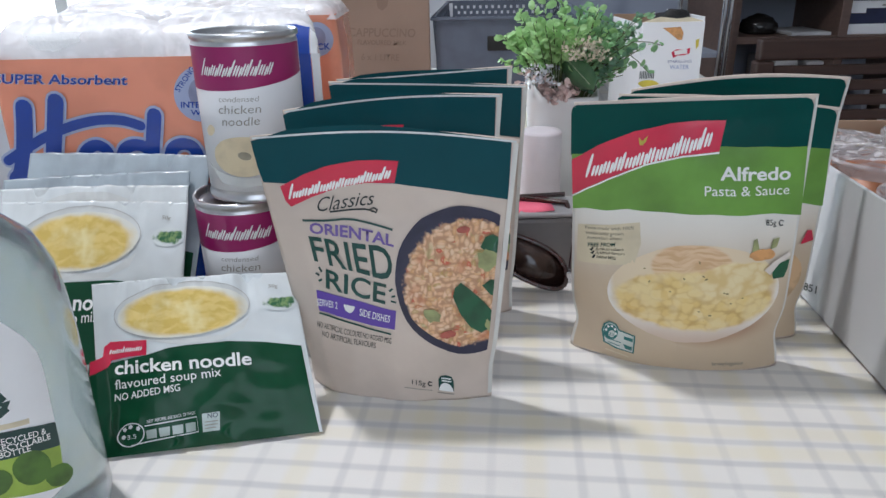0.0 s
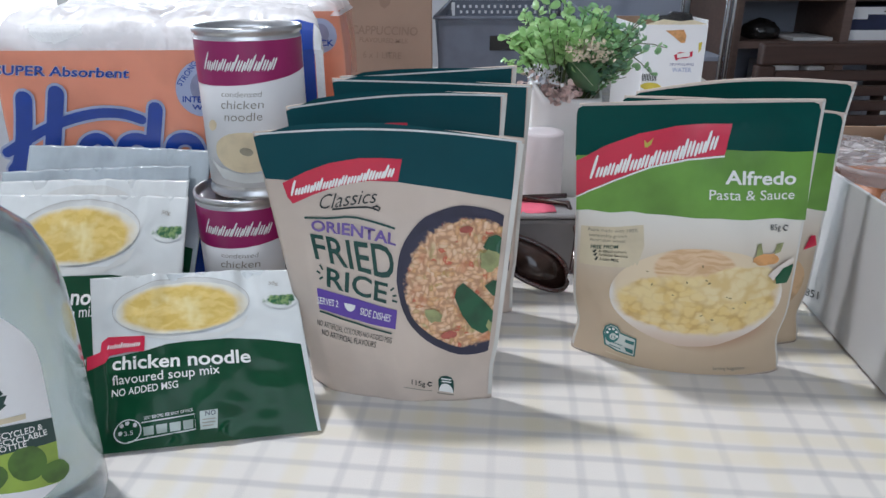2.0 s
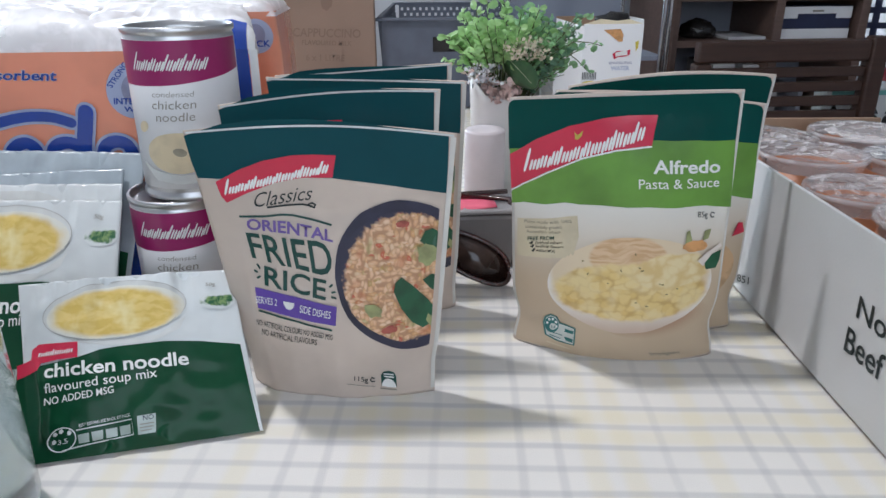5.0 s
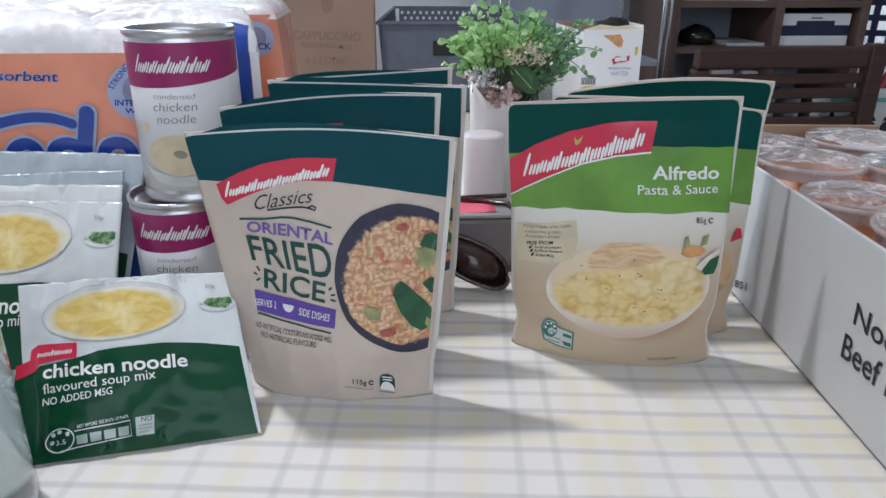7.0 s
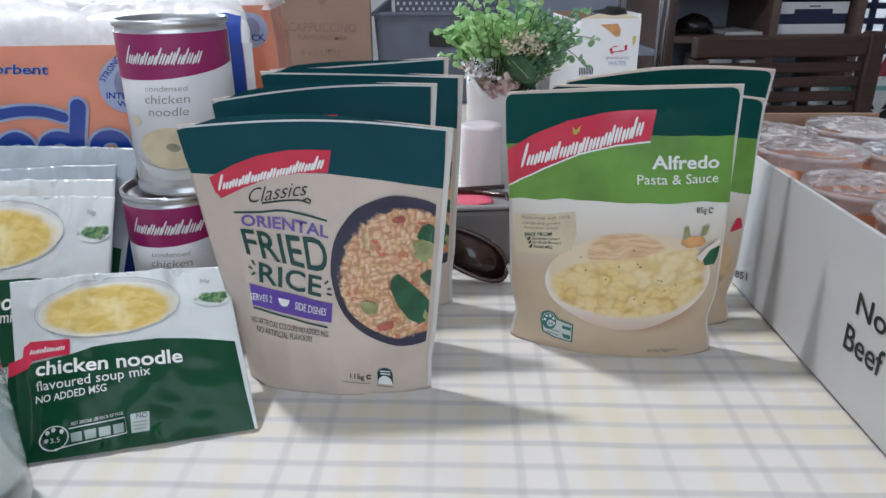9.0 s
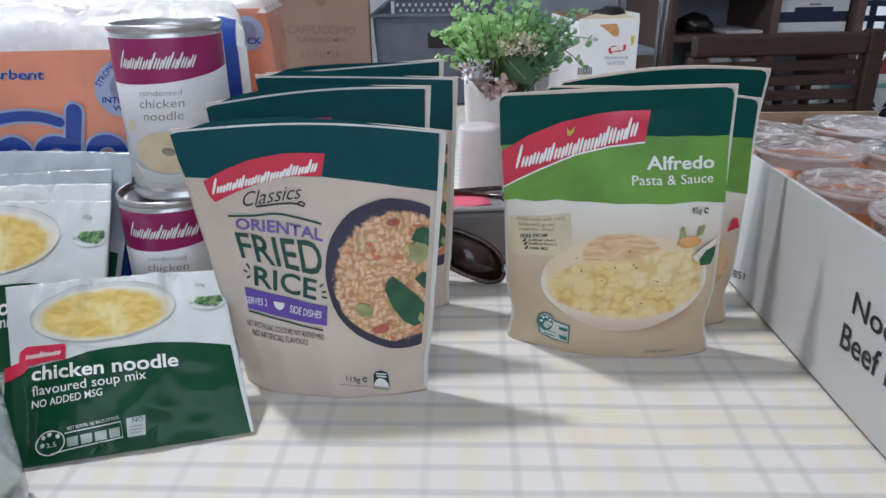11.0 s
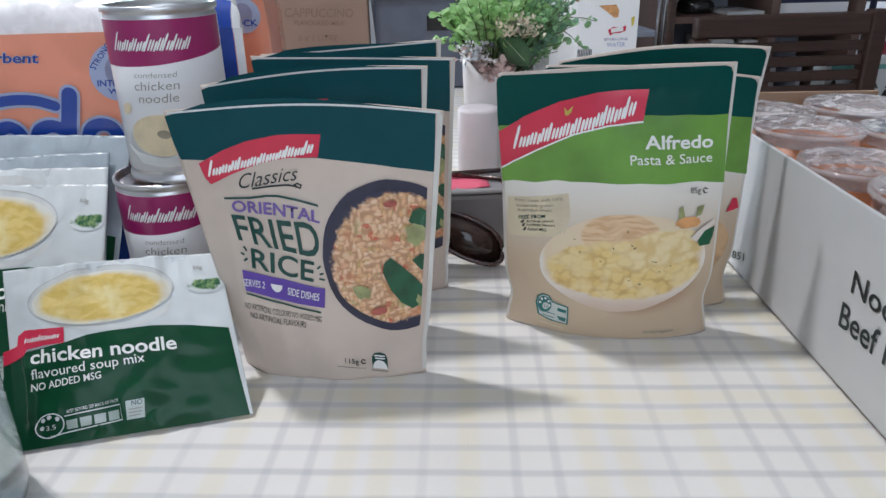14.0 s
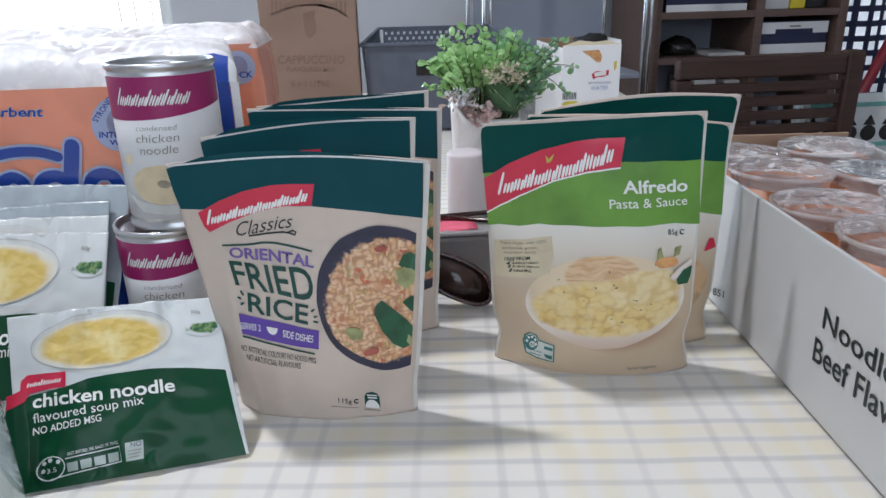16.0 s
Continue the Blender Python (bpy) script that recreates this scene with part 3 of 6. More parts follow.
class Ink:
    """Builds the colour of a printed photograph from print coordinates."""

    def __init__(self, name, aspect, rough=0.3, coat=0.3):
        self.m = bpy.data.materials.new(name)
        self.m.use_nodes = True
        self.n, self.l = self.m.node_tree.nodes, self.m.node_tree.links
        self.b = self.n["Principled BSDF"]
        self.b.inputs["Roughness"].default_value, self.b.inputs["Coat Weight"].default_value = rough, coat
        uv, sc = self.n.new("ShaderNodeUVMap"), self.n.new("ShaderNodeMapping")
        uv.uv_map = "print"
        sc.inputs["Scale"].default_value = (1, aspect, 1)
        self.l.new(uv.outputs[0], sc.inputs["Vector"])
        self.p, self.aspect = sc.outputs[0], aspect

    def put(self, socket, value):
        if isinstance(value, bpy.types.NodeSocket):
            self.l.new(value, socket)
        else:
            socket.default_value = value

    def op(self, kind, a, b=0.0):
        k = self.n.new("ShaderNodeMath")
        k.operation = kind
        self.put(k.inputs[0], a)
        self.put(k.inputs[1], b)
        return k.outputs[0]

    def noise(self, scale, detail=3, at=None, colour=False):
        k = self.n.new("ShaderNodeTexNoise")
        k.inputs["Scale"].default_value, k.inputs["Detail"].default_value = scale, detail
        self.l.new(at or self.p, k.inputs["Vector"])
        return k.outputs["Color" if colour else "Fac"]

    def warped(self, scale, amount, stretch=(1, 1, 1), turn=0.0, at=None):
        """The print plane, shaken by noise and stretched along a turned axis."""
        k = self.n.new("ShaderNodeVectorMath")
        k.operation = "MULTIPLY_ADD"
        self.l.new(self.noise(scale, 2, at, True), k.inputs[0])
        k.inputs[1].default_value = (amount, amount, 0)
        self.l.new(at or self.p, k.inputs[2])
        m_ = self.n.new("ShaderNodeMapping")
        m_.inputs["Scale"].default_value, m_.inputs["Rotation"].default_value = stretch, (0, 0, turn)
        self.l.new(k.outputs[0], m_.inputs["Vector"])
        return m_.outputs[0]

    def cells(self, scale, at):
        k = self.n.new("ShaderNodeTexVoronoi")
        k.voronoi_dimensions = "2D"
        k.inputs["Scale"].default_value = scale
        self.l.new(at, k.inputs["Vector"])
        sep = self.n.new("ShaderNodeSeparateColor")
        self.l.new(k.outputs["Color"], sep.inputs[0])
        return k.outputs["Distance"], sep.outputs[0], sep.outputs[1]

    def smooth(self, value, lo, hi):
        k = self.n.new("ShaderNodeMapRange")
        k.interpolation_type = "SMOOTHSTEP"
        k.inputs["From Min"].default_value, k.inputs["From Max"].default_value = lo, hi
        self.put(k.inputs["Value"], value)
        return k.outputs[0]

    def radius(self, c, a, b, at=None):
        """Distance from c in units of the half axes a and b."""
        sep = self.n.new("ShaderNodeSeparateXYZ")
        self.l.new(at or self.p, sep.inputs[0])
        x = self.op("DIVIDE", self.op("SUBTRACT", sep.outputs[0], c[0]), a)
        y = self.op("DIVIDE", self.op("SUBTRACT", sep.outputs[1], c[1] * self.aspect), b * self.aspect)
        return self.op("SQRT", self.op("ADD", self.op("MULTIPLY", x, x), self.op("MULTIPLY", y, y)))

    def mix(self, fac, a, b):
        k = self.n.new("ShaderNodeMix")
        k.data_type = "RGBA"
        self.put(k.inputs[0], fac)
        for socket, c in ((k.inputs[6], a), (k.inputs[7], b)):
            self.put(socket, (*c, 1) if isinstance(c, tuple) else c)
        return k.outputs[2]

    def steps(self, value, stops):
        k = self.n.new("ShaderNodeValToRGB")
        r = k.color_ramp
        while len(r.elements) < len(stops):
            r.elements.new(0.5)
        for e, (at, c) in zip(r.elements, stops):
            e.position, e.color = at, (*c, 1)
        self.l.new(value, k.inputs[0])
        return k.outputs[0]

    def done(self, colour):
        self.l.new(colour, self.b.inputs["Base Color"])
        return self.m


def rice_ink():
    k = Ink("fried_rice_photograph", 1.3, 0.4, 0.05)
    looks = []
    for scale, turn, stretch in ((27, 0.7, (2.0, 1.0, 1)), (28, -0.6, (1.0, 1.9, 1))):
        d, r, g = k.cells(scale, k.warped(22, 0.022, stretch, turn))
        grain = k.steps(r, ((0.0, (0.70, 0.40, 0.22)), (0.30, (0.78, 0.52, 0.33)), (0.55, (0.66, 0.36, 0.16)), (0.80, (0.80, 0.58, 0.40)), (0.93, (0.48, 0.30, 0.10)), (0.965, (0.58, 0.11, 0.06))))
        body = k.mix(k.op("MULTIPLY", k.smooth(d, 0.28, 0.68), 0.85), grain, (0.46, 0.23, 0.125))
        looks.append(k.mix(k.op("MULTIPLY", k.smooth(d, 0.30, 0.0), 0.35), body, (0.84, 0.62, 0.46)))
    pick = k.smooth(k.noise(16, 2), 0.47, 0.53)
    c = k.mix(pick, looks[0], looks[1])
    c = k.mix(k.op("MULTIPLY", k.smooth(k.noise(9, 2), 0.60, 0.72), 0.5), c, (0.55, 0.17, 0.08))
    c = k.mix(k.op("MULTIPLY", k.smooth(k.noise(11, 2, k.warped(3, 0.4)), 0.62, 0.72), 0.45), c, (0.30, 0.33, 0.10))
    edge = k.op("ADD", k.radius((0.842, 0.487), 0.306, 0.247), k.op("MULTIPLY", k.op("SUBTRACT", k.noise(26, 2), 0.5), 0.22))
    return k.done(k.mix(k.smooth(edge, 0.93, 1.0), c, (0.030, 0.030, 0.062)))


def pasta_ink():
    k = Ink("pasta_bowl_photograph", 1.35)
    sep = k.n.new("ShaderNodeSeparateXYZ")
    k.l.new(k.p, sep.inputs[0])
    c = k.mix(k.smooth(sep.outputs[1], 0.17, 0.34), (0.62, 0.47, 0.37), (0.80, 0.74, 0.68))
    c = k.mix(k.smooth(k.radius((0.556, 0.362), 0.385, 0.168), 1.02, 0.93), c, (0.74, 0.60, 0.42))
    shake = k.warped(14, 0.05)
    bread = k.smooth(k.radius((0.535, 0.437), 0.185, 0.083), 1.03, 0.9)
    crust = k.mix(k.smooth(k.noise(30, 3, k.warped(6, 0.1, (0.25, 1.6, 1), 0.5)), 0.40, 0.62), (0.74, 0.52, 0.32), (0.62, 0.38, 0.20))
    c = k.mix(bread, c, crust)
    d, r, g = k.cells(20, k.warped(15, 0.075, (1.0, 1.3, 1), 0.3))
    shape = k.steps(r, ((0.0, (0.72, 0.49, 0.16)), (0.4, (0.79, 0.60, 0.26)), (0.75, (0.77, 0.56, 0.21)), (1.0, (0.82, 0.68, 0.38))))
    noodles = k.mix(k.op("MULTIPLY", k.smooth(d, 0.28, 0.80), 0.85), shape, (0.58, 0.36, 0.12))
    noodles = k.mix(k.op("MULTIPLY", k.smooth(k.noise(10, 2), 0.42, 0.62), 0.55), noodles, (0.80, 0.66, 0.36))
    c = k.mix(k.smooth(k.radius((0.580, 0.318), 0.372, 0.122, shake), 1.05, 0.90), c, noodles)
    d2, r2, g2 = k.cells(17, k.warped(13, 0.09))
    heap = k.mix(k.op("MULTIPLY", k.smooth(d2, 0.15, 0.8), 0.8), (0.80, 0.66, 0.38), (0.68, 0.47, 0.18))
    c = k.mix(k.smooth(k.radius((0.765, 0.400), 0.190, 0.075, shake), 1.04, 0.88), c, heap)
    return k.done(c)


def soup_ink():
    k = Ink("soup_bowl_photograph", 0.82, 0.16, 0.5)
    c = k.mix(k.smooth(k.noise(20, 3, k.warped(8, 0.12, (0.5, 1.3, 1), 0.2)), 0.38, 0.64), (0.63, 0.44, 0.11), (0.73, 0.54, 0.18))
    c = k.mix(k.smooth(k.noise(7, 3), 0.50, 0.72), c, (0.80, 0.68, 0.34))
    r = k.op("ADD", k.radius((0.437, 0.782), 0.318, 0.156), k.op("MULTIPLY", k.op("SUBTRACT", k.noise(8, 3), 0.5), 0.30))
    return k.done(k.mix(k.smooth(r, 0.80, 1.02), c, (0.70, 0.69, 0.62)))


def board_ink():
    k = Ink("warm_board_photograph", 1.35, 0.32, 0.2)
    return k.done(k.mix(k.smooth(k.radius((0.623, 0.213), 0.362, 0.115), 0.55, 0.98), (0.46, 0.29, 0.19), (0.575, 0.445, 0.31)))


def herb_ink():
    k = Ink("parsley_photograph", 0.82, 0.2, 0.5)
    c = k.mix(k.smooth(k.noise(38, 3, k.warped(20, 0.03)), 0.40, 0.62), (0.03, 0.12, 0.05), (0.20, 0.32, 0.12))
    r = k.op("ADD", k.radius((0.908, 0.808), 0.078, 0.040), k.op("MULTIPLY", k.op("SUBTRACT", k.noise(24, 3), 0.5), 1.3))
    return k.done(k.mix(k.smooth(r, 0.72, 1.05), c, (0.66, 0.69, 0.68)))


RICE_INK, PASTA_INK, SOUP_INK, BOARD_INK, HERB_INK = rice_ink(), pasta_ink(), soup_ink(), board_ink(), herb_ink()


def clip(bm, u1):
    bmesh.ops.bisect_plane(bm, geom=bm.verts[:] + bm.edges[:] + bm.faces[:], plane_co=(u1, 0, 0), plane_no=(1, 0, 0), clear_outer=True)
    return bm


def grains(n, seed, c, a, b, size, u1, aspect, spread=1.0, long=2.0):
    """Many small grain outlines strewn over an ellipse."""
    rnd = random.Random(seed)
    bm = bmesh.new()
    for _ in range(n):
        r, g = math.sqrt(rnd.random()) * spread, rnd.random() * 2 * math.pi
        u = c[0] + r * ((a[0] - c[0]) * math.cos(g) + (b[0] - c[0]) * math.sin(g))
        v = c[1] + r * ((a[1] - c[1]) * math.cos(g) + (b[1] - c[1]) * math.sin(g))
        if u > u1 - size:
            continue
        q, k = rnd.random() * math.pi, size * (0.7 + 0.6 * rnd.random())
        ring = []
        for i in range(7):
            w = 2 * math.pi * i / 7
            x, y = k * math.cos(w), k / long * math.sin(w)
            ring.append(bm.verts.new((u + x * math.cos(q) - y * math.sin(q), v + (x * math.sin(q) + y * math.cos(q)) / aspect, 0)))
        bm.faces.new(ring)
    return bm


def print_rice(e, f, full=True):
    asp = 1.3
    lay("top_panel", polygon([(0.0, 0.985), (0.0, 0.90), (0.007, 0.844), (0.078, 0.841), (0.291, 0.835), (0.525, 0.836), (0.716, 0.819), (0.980, 0.797), (0.971, 0.996), (0.770, 1.000), (0.580, 1.008), (0.432, 1.013), (0.280, 1.015), (0.137, 1.011)]), f, TEAL, e, 1, "dark teal printed panel")
    # Pale stroke paints the light that the top edge catches.
    lay("top_edge_glint", stroke([(0.01 + 0.049 * i, 0.9945) for i in range(21)], 0.008, asp), f, OFFWHITE, e, 2.5)
    lay("side_seal", polygon([(0.978, 0.02), (0.999, 0.02), (0.999, 0.99), (0.978, 0.99)]), f, SEAL_EDGE, e, 2.5)
    film = f

    def f(u, v, lift=0.0):
        """The print sits a little to one side on the film."""
        return film(u + 0.012 * (1 - u), v, lift)
    rib = lay("ribbon", polygon([(0.062, 0.831), (0.162, 0.868), (0.256, 0.891), (0.375, 0.906), (0.456, 0.909), (0.541, 0.908), (0.523, 0.839), (0.412, 0.836), (0.289, 0.819), (0.180, 0.791), (0.088, 0.759), (0.071, 0.782)]), f, RED, e, 2, "red ribbon mark")
    lay("ribbon_mark", word_mark((0.092, 0.786), (0.507, 0.853), (0.099, 0.832), LONG_MARK, 0.0125, asp), f, WHITE, rib, 3)
    lay("range_name", lettering("Classics", (0.190, 0.742), (0.425, 0.763), (0.213, 0.790), -0.004), f, INK, e, 2)
    lay("swash", stroke([(0.248, 0.742), (0.324, 0.746), (0.392, 0.748), (0.421, 0.744), (0.439, 0.737), (0.445, 0.747), (0.431, 0.753), (0.417, 0.749), (0.425, 0.739)], 0.008, asp), f, INK, e, 2)
    lay("rule", stroke([(0.126, 0.711), (0.221, 0.712), (0.300, 0.716), (0.348, 0.713), (0.416, 0.702), (0.506, 0.681)], 0.009, asp), f, GREEN_INK, e, 2)
    lay("title_line", lettering("ORIENTAL", (0.150, 0.667), (0.508, 0.626), (0.153, 0.703), 0.026, 0.25), f, LILAC, e, 2)
    lay("title", lettering("FRIED", (0.148, 0.567), (0.504, 0.508), (0.140, 0.656), 0.012, 0, 0.32), f, GREEN_INK, e, 2)
    lay("title", lettering("RICE", (0.186, 0.471), (0.462, 0.427), (0.196, 0.539), 0.016), f, GREEN_INK, e, 2)
    for p, q in (((0.146, 0.521), (0.161, 0.513)), ((0.164, 0.544), (0.175, 0.527)), ((0.154, 0.492), (0.172, 0.501)), ((0.482, 0.472), (0.498, 0.482)), ((0.491, 0.453), (0.509, 0.455)), ((0.488, 0.438), (0.512, 0.432))):
        lay("dash", stroke([p, q], 0.009, asp), f, GREEN_INK, e, 2)
    ban = lay("banner", polygon([(0.138, 0.460), (0.324, 0.435), (0.511, 0.401), (0.500, 0.325), (0.311, 0.354), (0.137, 0.382)]), f, PURPLE, e, 2, "violet banner")
    lay("banner_lettering", lettering("SERVES 2", (0.131, 0.404), (0.231, 0.397), (0.137, 0.430), 0.006), f, WHITE, ban, 3)
    lay("banner_lettering", lettering("SIDE DISHES", (0.335, 0.380), (0.477, 0.356), (0.342, 0.407), 0.006), f, WHITE, ban, 3)
    lay("bowl_sign", oval((0.291, 0.416), (0.317, 0.413), (0.286, 0.387), 18, 0, 0, 0.0, 0.5), f, WHITE, ban, 3)
    lay("rule", stroke([(0.136, 0.372), (0.309, 0.341), (0.480, 0.306)], 0.010, asp), f, GREEN_INK, e, 2)
    lay("small_lettering", lettering("NO ARTIFICIAL COLOURS NO ADDED MSG", (0.112, 0.314), (0.477, 0.265), (0.118, 0.338)), f, INK, e, 2)
    lay("small_lettering", lettering("NO ARTIFICIAL FLAVOURS", (0.127, 0.272), (0.394, 0.237), (0.134, 0.299)), f, INK, e, 2)
    dish = lay("dish_picture", clip(oval((0.842, 0.488), (1.174, 0.470), (0.830, 0.769), 48, 0.02, 2), 0.955), f, NAVY, e, 2, "picture of a dark bowl of fried rice")
    c, a, b = (0.842, 0.487), (1.148, 0.470), (0.830, 0.734)
    lay("rice_picture", clip(oval(c, a, b, 48, 0.03, 5), 0.955), f, RICE_INK, dish, 3)
    if full:
        lay("leaf_picture", clip(polygon([(0.772, 0.450), (0.779, 0.481), (0.806, 0.500), (0.852, 0.470), (0.918, 0.422), (0.968, 0.375), (0.962, 0.318), (0.915, 0.300), (0.860, 0.326), (0.811, 0.376)]), 0.955), f, HERB, dish, 7)
        lay("leaf_picture", clip(polygon([(0.881, 0.630), (0.900, 0.668), (0.931, 0.678), (0.992, 0.652), (1.001, 0.564), (0.955, 0.583), (0.915, 0.607)]), 0.955), f, HERB, dish, 7)
        lay("leaf_picture", clip(polygon([(0.902, 0.487), (0.939, 0.508), (1.008, 0.504), (1.015, 0.439), (0.944, 0.449)]), 0.955), f, HERB, dish, 7)
        for p, q, r in (((0.680, 0.383), (0.719, 0.375), (0.680, 0.407)), ((0.917, 0.580), (0.953, 0.605), (0.952, 0.551)), ((0.955, 0.324), (0.982, 0.315), (0.953, 0.349))):
            lay("onion_picture", clip(oval(p, q, r, 18, 0.5, p[0] * 9), 0.955), f, HERB_PALE, dish, 7.5)
        lay("chilli_picture", oval((0.804, 0.691), (0.832, 0.693), (0.804, 0.703), 16, 0.6), f, CHILLI, dish, 7.5)
        lay("chilli_picture", oval((0.755, 0.302), (0.793, 0.305), (0.755, 0.319), 16, 0.8, 4), f, CHILLI, dish, 7.5)
    lay("weight", lettering("115g", (0.574, 0.087), (0.646, 0.077), (0.575, 0.108), 0.006), f, INK, e, 2)
    lay("weight_sign", stroke([(0.682, 0.091), (0.666, 0.096), (0.659, 0.087), (0.666, 0.078), (0.681, 0.079)], 0.007, asp), f, INK, e, 2)
    badge = lay("energy_badge", polygon([(0.715, 0.104), (0.728, 0.117), (0.757, 0.119), (0.784, 0.110), (0.795, 0.093), (0.797, 0.045), (0.716, 0.055)]), f, GREEN_INK, e, 2, "dark green energy badge")
    lay("badge_fan", oval((0.756, 0.049), (0.794, 0.043), (0.755, 0.087), 16, 0, 0, 0.0, 0.5), f, WHITE, badge, 3)
    for k in (506, 515):
        lay("badge_bar", stroke([(0.729, 0.109), (0.782, 0.102)] if k == 506 else [(0.732, 0.098), (0.783, 0.091)], 0.007, asp), f, WHITE, badge, 3)
    lay("small_bar", stroke([(0.709, 0.044), (0.797, 0.031)], 0.006, asp), f, GREY_INK, e, 2)
    lay("small_bar", stroke([(0.532, 0.074), (0.681, 0.055)], 0.004, asp), f, GREY_INK, e, 2)


SEAL_EDGE = mat("pale_seal_edge", (0.66, 0.64, 0.60), 0.35, 0.06, 30, 0.1, 60, coat=0.1)
FADE = mat("white_to_cream_film", (0.60, 0.50, 0.38), 0.28, 0.04, 25, 0.35, 24, coat=0.2)
fn, fl = FADE.node_tree.nodes, FADE.node_tree.links
fco, fsep, fmap, fmix = fn.new("ShaderNodeTexCoord"), fn.new("ShaderNodeSeparateXYZ"), fn.new("ShaderNodeMapRange"), fn.new("ShaderNodeMix")
fmap.interpolation_type = "SMOOTHSTEP"
fmap.inputs["From Min"].default_value, fmap.inputs["From Max"].default_value = 0.055, 0.125
fmix.data_type = "RGBA"
fmix.inputs[6].default_value, fmix.inputs[7].default_value = (0.575, 0.445, 0.31, 1), (0.76, 0.74, 0.69, 1)
fl.new(fco.outputs["Object"], fsep.inputs[0])
fl.new(fsep.outputs[2], fmap.inputs["Value"])
fl.new(fmap.outputs[0], fmix.inputs[0])
fl.new(fmix.outputs[2], fn["Principled BSDF"].inputs["Base Color"])
BREAD = mat("bread_print", (0.66, 0.43, 0.24), 0.3, 0.2, 90, 0, coat=0.3)
CARROT = mat("carrot_print", (0.72, 0.36, 0.14), 0.3, 0.2, 120, 0, coat=0.3)
TICK = mat("cream_patch_print", (0.66, 0.57, 0.40), 0.3, 0.08, 60, 0, coat=0.3)
AQUA = mat("aqua_badge_print", (0.02, 0.17, 0.16), 0.3, 0.1, 60, 0, coat=0.3)
AQUA_PALE = mat("pale_aqua_print", (0.62, 0.66, 0.62), 0.3, 0.1, 60, 0, coat=0.3)


def print_pasta(e, f, full=True):
    asp = 1.35
    lay("front_panel", polygon([(0.012, 0.01), (0.988, 0.01), (0.988, 0.64), (0.012, 0.64)]), f, FADE, e, 1, "white fading to cream print")
    lay("top_panel", polygon([(-0.011, 0.824), (-0.011, 0.970), (-0.005, 0.987), (0.013, 0.994), (0.249, 0.990), (0.597, 0.989), (0.950, 0.992), (0.973, 0.986), (0.985, 0.968), (0.984, 0.834), (0.816, 0.839), (0.639, 0.843), (0.355, 0.835)]), f, DEEP_GREEN, e, 2, "deep green printed panel")
    lay("middle_panel", polygon([(-0.007, 0.827), (0.254, 0.839), (0.517, 0.845), (0.639, 0.847), (0.722, 0.842), (0.815, 0.843), (0.900, 0.838), (0.982, 0.838), (0.990, 0.741), (1.002, 0.600), (0.876, 0.618), (0.744, 0.619), (0.615, 0.627), (0.510, 0.627), (0.395, 0.634), (0.302, 0.634), (0.239, 0.640), (0.146, 0.631), (0.052, 0.633), (0.001, 0.622)]), f, LEAF_GREEN, e, 3, "leaf green printed panel")
    for a, b in ((0.001, 0.011), (0.987, 0.999)):
        lay("side_seal", polygon([(a, 0.02), (b, 0.02), (b, 0.995), (a, 0.995)]), f, SEAL_EDGE, e, 1.2)
    rib = lay("ribbon", polygon([(-0.007, 0.807), (0.102, 0.859), (0.252, 0.902), (0.402, 0.921), (0.513, 0.927), (0.631, 0.926), (0.620, 0.882), (0.610, 0.831), (0.457, 0.822), (0.306, 0.798), (0.154, 0.749), (0.052, 0.707), (-0.002, 0.677)]), f, RED, e, 4, "red ribbon mark")
    lay("ribbon_edge", stroke([(-0.002, 0.674), (0.052, 0.704), (0.154, 0.746), (0.306, 0.795), (0.457, 0.820), (0.610, 0.828)], 0.007, asp), f, WHITE, rib, 5)
    lay("ribbon_mark", word_mark((0.062, 0.748), (0.577, 0.850), (0.060, 0.816), LONG_MARK, 0.015, asp), f, WHITE, rib, 5)
    lay("leaf_sign", polygon([(0.275, 0.859), (0.271, 0.884), (0.285, 0.872), (0.309, 0.888), (0.301, 0.868), (0.288, 0.858)]), f, SPRIG_GOLD, rib, 5.5)
    if full:
        lay("title", lettering("Alfredo", (0.622, 0.742), (0.926, 0.733), (0.618, 0.784), 0.022), f, WHITE, e, 4)
        lay("title_line", lettering("Pasta & Sauce", (0.560, 0.693), (0.929, 0.683), (0.557, 0.725), 0.003), f, WHITE, e, 4)
    if full:
        lay("weight", lettering("85g", (0.845, 0.577), (0.891, 0.575), (0.842, 0.598)), f, INK, e, 4)
        lay("weight_sign", stroke([(0.923, 0.587), (0.908, 0.592), (0.902, 0.583), (0.910, 0.573), (0.922, 0.574)], 0.006, asp), f, INK, e, 4)
    if not full:
        lay("red_corner", polygon([(0.915, 0.44), (0.985, 0.455), (0.965, 0.50), (0.94, 0.50)]), f, RED, e, 4)
        lay("dish_picture", oval((0.62, 0.27), (0.95, 0.30), (0.62, 0.45), 40, 0.05, 2), f, BREAD, e, 4)
        return
    lay("note_patch", polygon([(0.025, 0.565), (0.295, 0.592), (0.304, 0.514), (0.279, 0.433), (0.169, 0.418), (0.022, 0.410)]), f, TICK, e, 2)
    for text, p, q, r in (("Pasta made with 100%", (0.056, 0.552), (0.271, 0.566), (0.056, 0.564)), ("sustainably grown", (0.061, 0.531), (0.226, 0.543), (0.061, 0.543)), ("Australian wheat", (0.065, 0.512), (0.221, 0.524), (0.065, 0.524))):
        lay("small_lettering", lettering(text, p, q, r), f, GREY_INK, e, 3)
